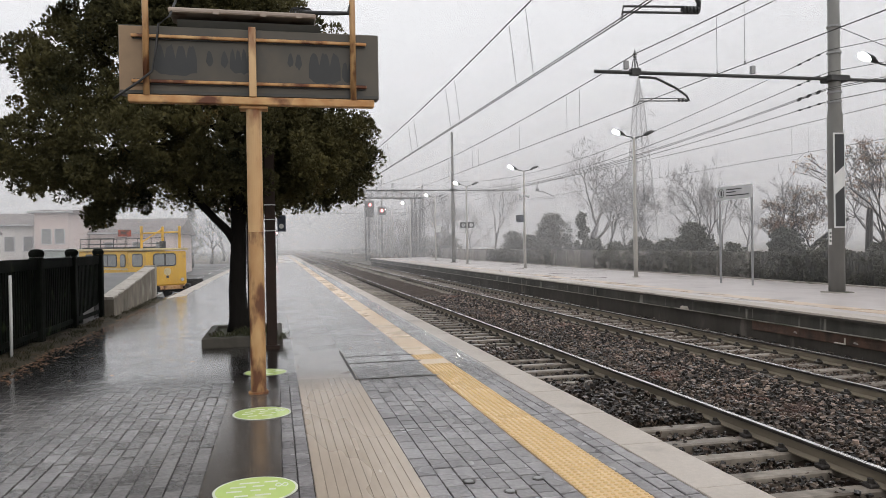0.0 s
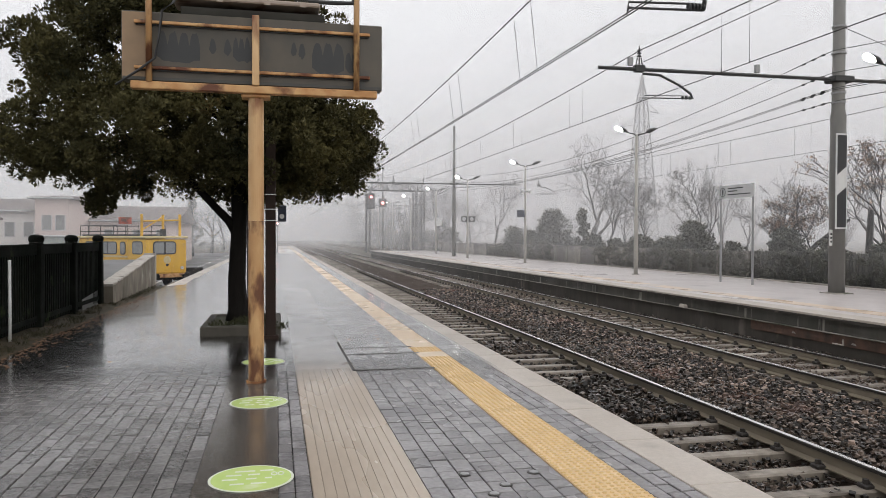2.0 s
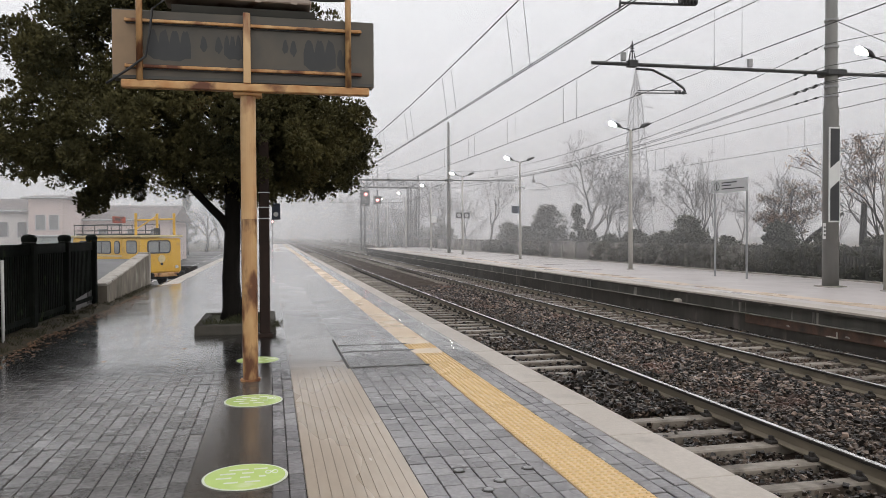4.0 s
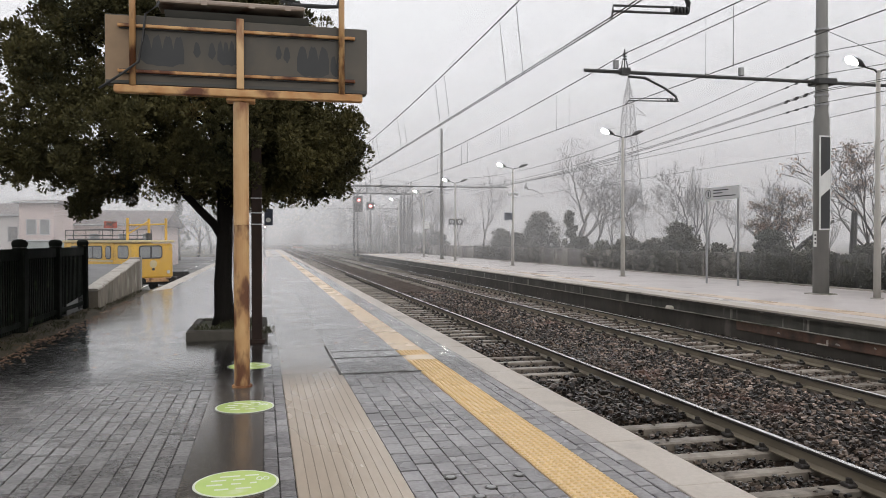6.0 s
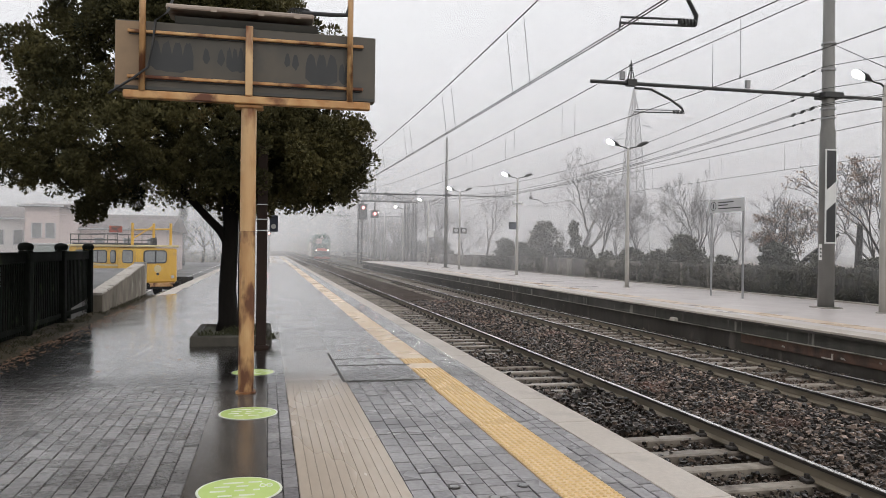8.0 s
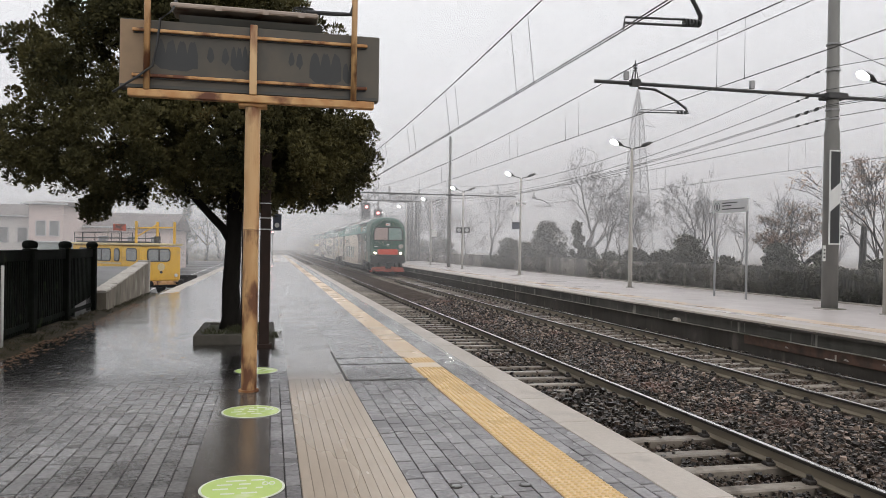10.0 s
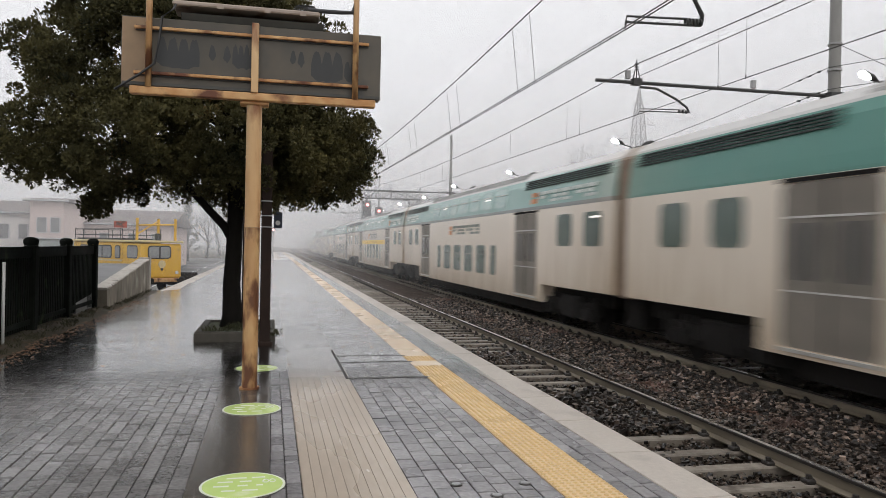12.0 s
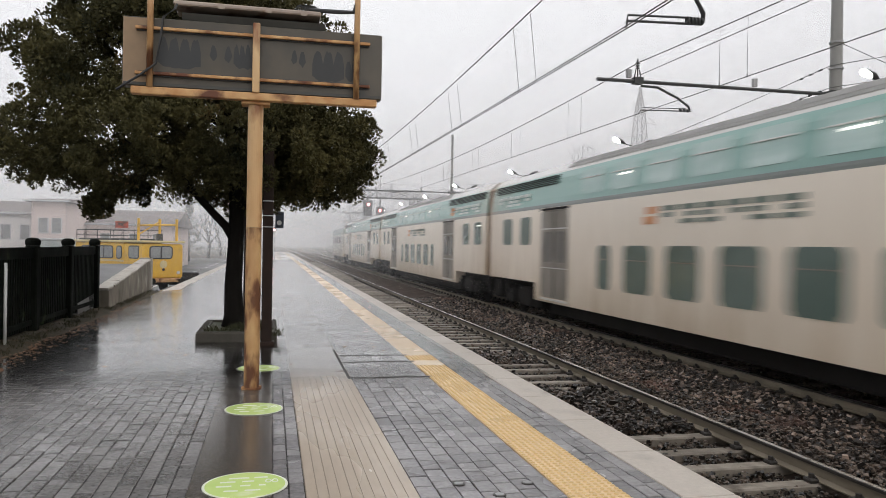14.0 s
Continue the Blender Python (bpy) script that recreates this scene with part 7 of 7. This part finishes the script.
# ---- overgrown hedge along the back fence ----
def hedge(y0, y1, seed):
    """Ivy and bare scrub grown through the fence, uneven along its top."""
    t = thing("overgrown_hedge", "dull dark winter hedge grown through the back fence", "hedge")
    rng = random.Random(seed)
    cl = []
    y = y0
    while y < y1:
        top = 0.95 + 0.35 * noise.noise((y * 0.35, 3.0, seed)) + 0.2 * noise.noise((y * 1.3, 1.0, seed))
        for _ in range(8):
            cl.append((17.16 + rng.uniform(-0.10, 0.55), y + rng.uniform(-0.15, 0.15), rng.uniform(0.05, top), rng.uniform(0.10, 0.18)))
        y += 0.16
    part("stems", Shape().tube([(17.45, y0, 0.2), (17.5, (y0 + y1) / 2, 0.5), (17.45, y1, 0.3)], 0.03, 5), TWIG, t)
    leaves("foliage", cl, 30, 0.07, HEDGE, t, seed)


hedge(10.0, 21.5, 61)
hedge(21.0, 38.5, 62)
hedge(45.5, 50.5, 63)
hedge(52.0, 60.0, 64)


# small things along the opposite wall
lt = thing("broken_stone", "pale broken stone lying on the wall ledge", "stone", at=pose(10.30, 17.68, -0.327))
part("stone", Shape().loft([[(x * k, y * k, z) for x, y in ((-0.07, -0.16), (0.06, -0.19), (0.09, 0.05), (0.03, 0.18), (-0.06, 0.13))] for k, z in ((1.0, 0.0), (0.95, 0.05), (0.7, 0.085))]), COPING, lt)
# chipped pale concrete patch, built as two thin bars in an L
cb = thing("wall_bracket", "L-shaped pale chipped concrete patch on the rusty platform wall", "bracket", at=pose(10.33, 12.1, -0.54))
part("flat", B(-0.03, 0.0, -0.02, 0.24, 0.0, 0.022, c=0.004), COPING, cb)
part("upright", B(-0.03, 0.0, -0.045, -0.021, 0.0, 0.12, c=0.004), COPING, cb)
for k, (yy, zz, ll) in enumerate(((13.4, -0.48, 0.10), (11.75, -0.50, 0.12), (10.9, -0.45, 0.06))):
    sc = thing("wall_scrap", "thin pale scrap of flaked concrete on the rusty wall", "concrete flake", "flakes on the wall", pose(10.33, yy, zz))
    part("flake", Shape().loft([[(x, y, z) for y, z in ((0, 0), (ll, 0.01), (ll * 0.8, 0.04), (0.03, 0.03))] for x in (0.0, -0.014)]), CONCRETE, sc)


# ---- bare trees ----
def bare_tree(x, y, h, seed, lean=0.0, spread=0.5, levels=5, dry=0, name="bare_tree", label="bare winter tree with fine grey branches", r0=None, z0=-0.5, group="bare trees", haze=2):
    """A trunk that forks again and again into thin twigs; dry: how many brown leaves still hang."""
    t = thing(name, label, "tree", group)
    rng = random.Random(seed)
    trunk, crown, tips = Shape(), Shape(), []

    def grow(p, d, l, r, lev):
        pts, rad = [p], [r]
        q = p.copy()
        for a in range(3):
            d = (d + Vector((rng.uniform(-1, 1), rng.uniform(-1, 1), rng.uniform(-0.6, 0.6))) * 0.24).normalized()
            q = q + d * (l / 3)
            pts.append(q.copy())
            rad.append(r * (1 - 0.12 * (a + 1)))
        (trunk if lev == 0 else crown).tube(pts, rad, 6 if lev == 0 else (4 if lev < 3 else 3), caps=False)
        if lev >= levels:
            tips.append(q)
            return
        for a in range(rng.choice((2, 2, 3) if lev < 2 else (2, 3, 3)) if lev else 4):
            k = rng.uniform(0.45, 1.0) if a else 1.0
            at = p.lerp(q, k)
            side = Vector((rng.uniform(-1, 1), rng.uniform(-1, 1), rng.uniform(-0.15, 0.5)))
            nd = (d * rng.uniform(0.7, 1.1) + side * spread * (1.3 if a else 0.6)).normalized()
            grow(at, nd, l * rng.uniform(0.62, 0.82), max(0.010, r * rng.uniform(0.46, 0.64)), lev + 1)

    r0 = r0 or h * 0.018
    grow(Vector((x, y, z0)), Vector((lean, 0, 1)).normalized(), h * 0.36, r0, 0)
    part("trunk", trunk, TWIG, t, smooth=True)
    tagged(part("branches", crown, TWIG, t), kind="stuff")
    if haze:
        leaves("twigs", [(p.x, p.y, p.z, h * 0.05) for p in tips], haze, h * 0.045, TWIG, t, seed, wide=0.09)
    if dry:
        leaves("dry_leaves", [(p.x, p.y, p.z, 0.18) for p in tips[:dry]], 5, 0.07, DRYLEAF, t, seed, "few dry brown leaves")
    return t


bare_tree(29.2, 67.0, 11.5, 152, lean=-0.22, spread=0.62, levels=6, r0=0.24)
bare_tree(30.5, 66.0, 8.6, 42, lean=0.1, spread=0.6, levels=6)
bare_tree(27.5, 52.0, 6.2, 43, lean=0.15, spread=0.6, levels=6)
bare_tree(28.5, 46.5, 6.8, 44, lean=0.12, spread=0.55, levels=6)
bare_tree(32.0, 53.5, 6.4, 45, lean=-0.05, spread=0.55)
bare_tree(29.0, 40.0, 6.0, 46, lean=0.1, spread=0.6)
bare_tree(23.4, 28.5, 4.3, 47, lean=-0.25, spread=0.75, levels=6, dry=520, r0=0.07, label="low spreading tree with dry brown leaves")
bare_tree(22.3, 23.8, 6.6, 48, lean=0.05, spread=0.55, dry=260, r0=0.085, label="bare tree with a few brown leaves beside the fence")
bare_tree(23.9, 25.5, 5.4, 49, lean=0.1, spread=0.6, dry=200, r0=0.075)
lg = solid("leaning_trunk", Shape().tube([(20.2, 22.5, -0.4), (21.0, 23.3, 1.4), (21.5, 23.8, 2.5)], [0.14, 0.12, 0.10], 8), BARK, "leaning dark broken trunk behind the fence", "trunk")
lg2 = solid("leaning_trunk", Shape().tube([(18.6, 25.4, -0.4), (20.4, 25.2, 1.3), (21.6, 25.0, 2.2)], [0.12, 0.10, 0.06], 8), BARK, "fallen slanting trunk behind the hedge", "trunk")
rt = random.Random(77)
for k in range(8):
    y = rt.uniform(52, 92)
    bare_tree(rt.uniform(28, 46), y, rt.uniform(4.5, 7.5), 60 + k, lean=rt.uniform(-0.2, 0.2), spread=0.55, levels=4)
# taller wood further along the line
for k in range(20):
    y = 74 + k * 5.6 + rt.uniform(-2, 2)
    bare_tree(rt.uniform(17.8, 24), y, rt.uniform(6.0, 9.0), 80 + k, lean=rt.uniform(-0.12, 0.12), spread=0.5, levels=5, group="misty wood", haze=3)
    bush(rt.uniform(17.8, 20), y + 3, rt.uniform(1.8, 2.6), rt.uniform(2.4, 4.6), 60, 120 + k, per=34, size=0.2, label="misty undergrowth along the line")
for k in range(10):
    bare_tree(rt.uniform(11, 24), 185 + k * 16, rt.uniform(9, 13), 100 + k, spread=0.5, levels=4, group="misty wood", r0=0.25)
for k in range(6):
    bare_tree(rt.uniform(-14, -6), 96 + k * 22, rt.uniform(7, 10), 140 + k, spread=0.5, levels=4, group="misty wood", r0=0.2)


def conifer(x, y, h, seed):
    t = thing("conifer", "pale misty conifer beyond the yard", "tree", "conifers")
    part("trunk", Shape().tube([(x, y, -0.8), (x, y, h * 0.9)], [0.2, 0.04], 6), BARK, t)
    rng = random.Random(seed)
    cl = []
    for _ in range(120):
        z = rng.random()
        a, rr = rng.uniform(0, 6.28), h * 0.26 * (1 - z) * rng.random() ** 0.4
        cl.append((x + rr * math.cos(a), y + rr * math.sin(a), h * (0.1 + 0.9 * z) - rr * 0.2, 0.22))
    leaves("needles", cl, 40, 0.14, HEDGE, t, seed)


conifer(-9.6, 92.0, 7.0, 5)

# ---- fog: thin veils hanging across the line, thicker with distance ----
FOG = [(22, 0.03), (30, 0.045), (38, 0.06), (47, 0.07), (58, 0.09), (70, 0.12), (85, 0.15), (105, 0.20), (135, 0.26), (175, 0.30), (225, 0.36), (300, 0.42), (390, 0.5), (500, 0.6)]
for y, a in FOG:
    s = Shape().add([(-190 - y * 0.4, y + 0.37, -0.8), (230 + y * 0.5, y + 0.37, -0.8), (230 + y * 0.5, y + 0.37, 48), (-190 - y * 0.4, y + 0.37, 48)], [(0, 1, 2, 3)])
    tagged(part("fog", s, fog_mat("fog_veil", a)), "thin grey winter fog over the railway", "fog", kind="stuff")
for x, a in ((17.02, 0.10), (26.2, 0.05), (33.7, 0.09), (41.3, 0.12), (56.0, 0.18), (80.0, 0.25)):
    s = Shape().add([(x, 3.0, -0.8), (x, 470.0, -0.8), (x, 470.0, 48), (x, 3.0, 48)], [(0, 1, 2, 3)])
    tagged(part("fog", s, fog_mat("field_fog", a)), "thin ground fog over the fields behind the platform", "fog", kind="stuff")

pave(ZONES, (-2.2, 1.66, 2.6, 7.0))

motions()
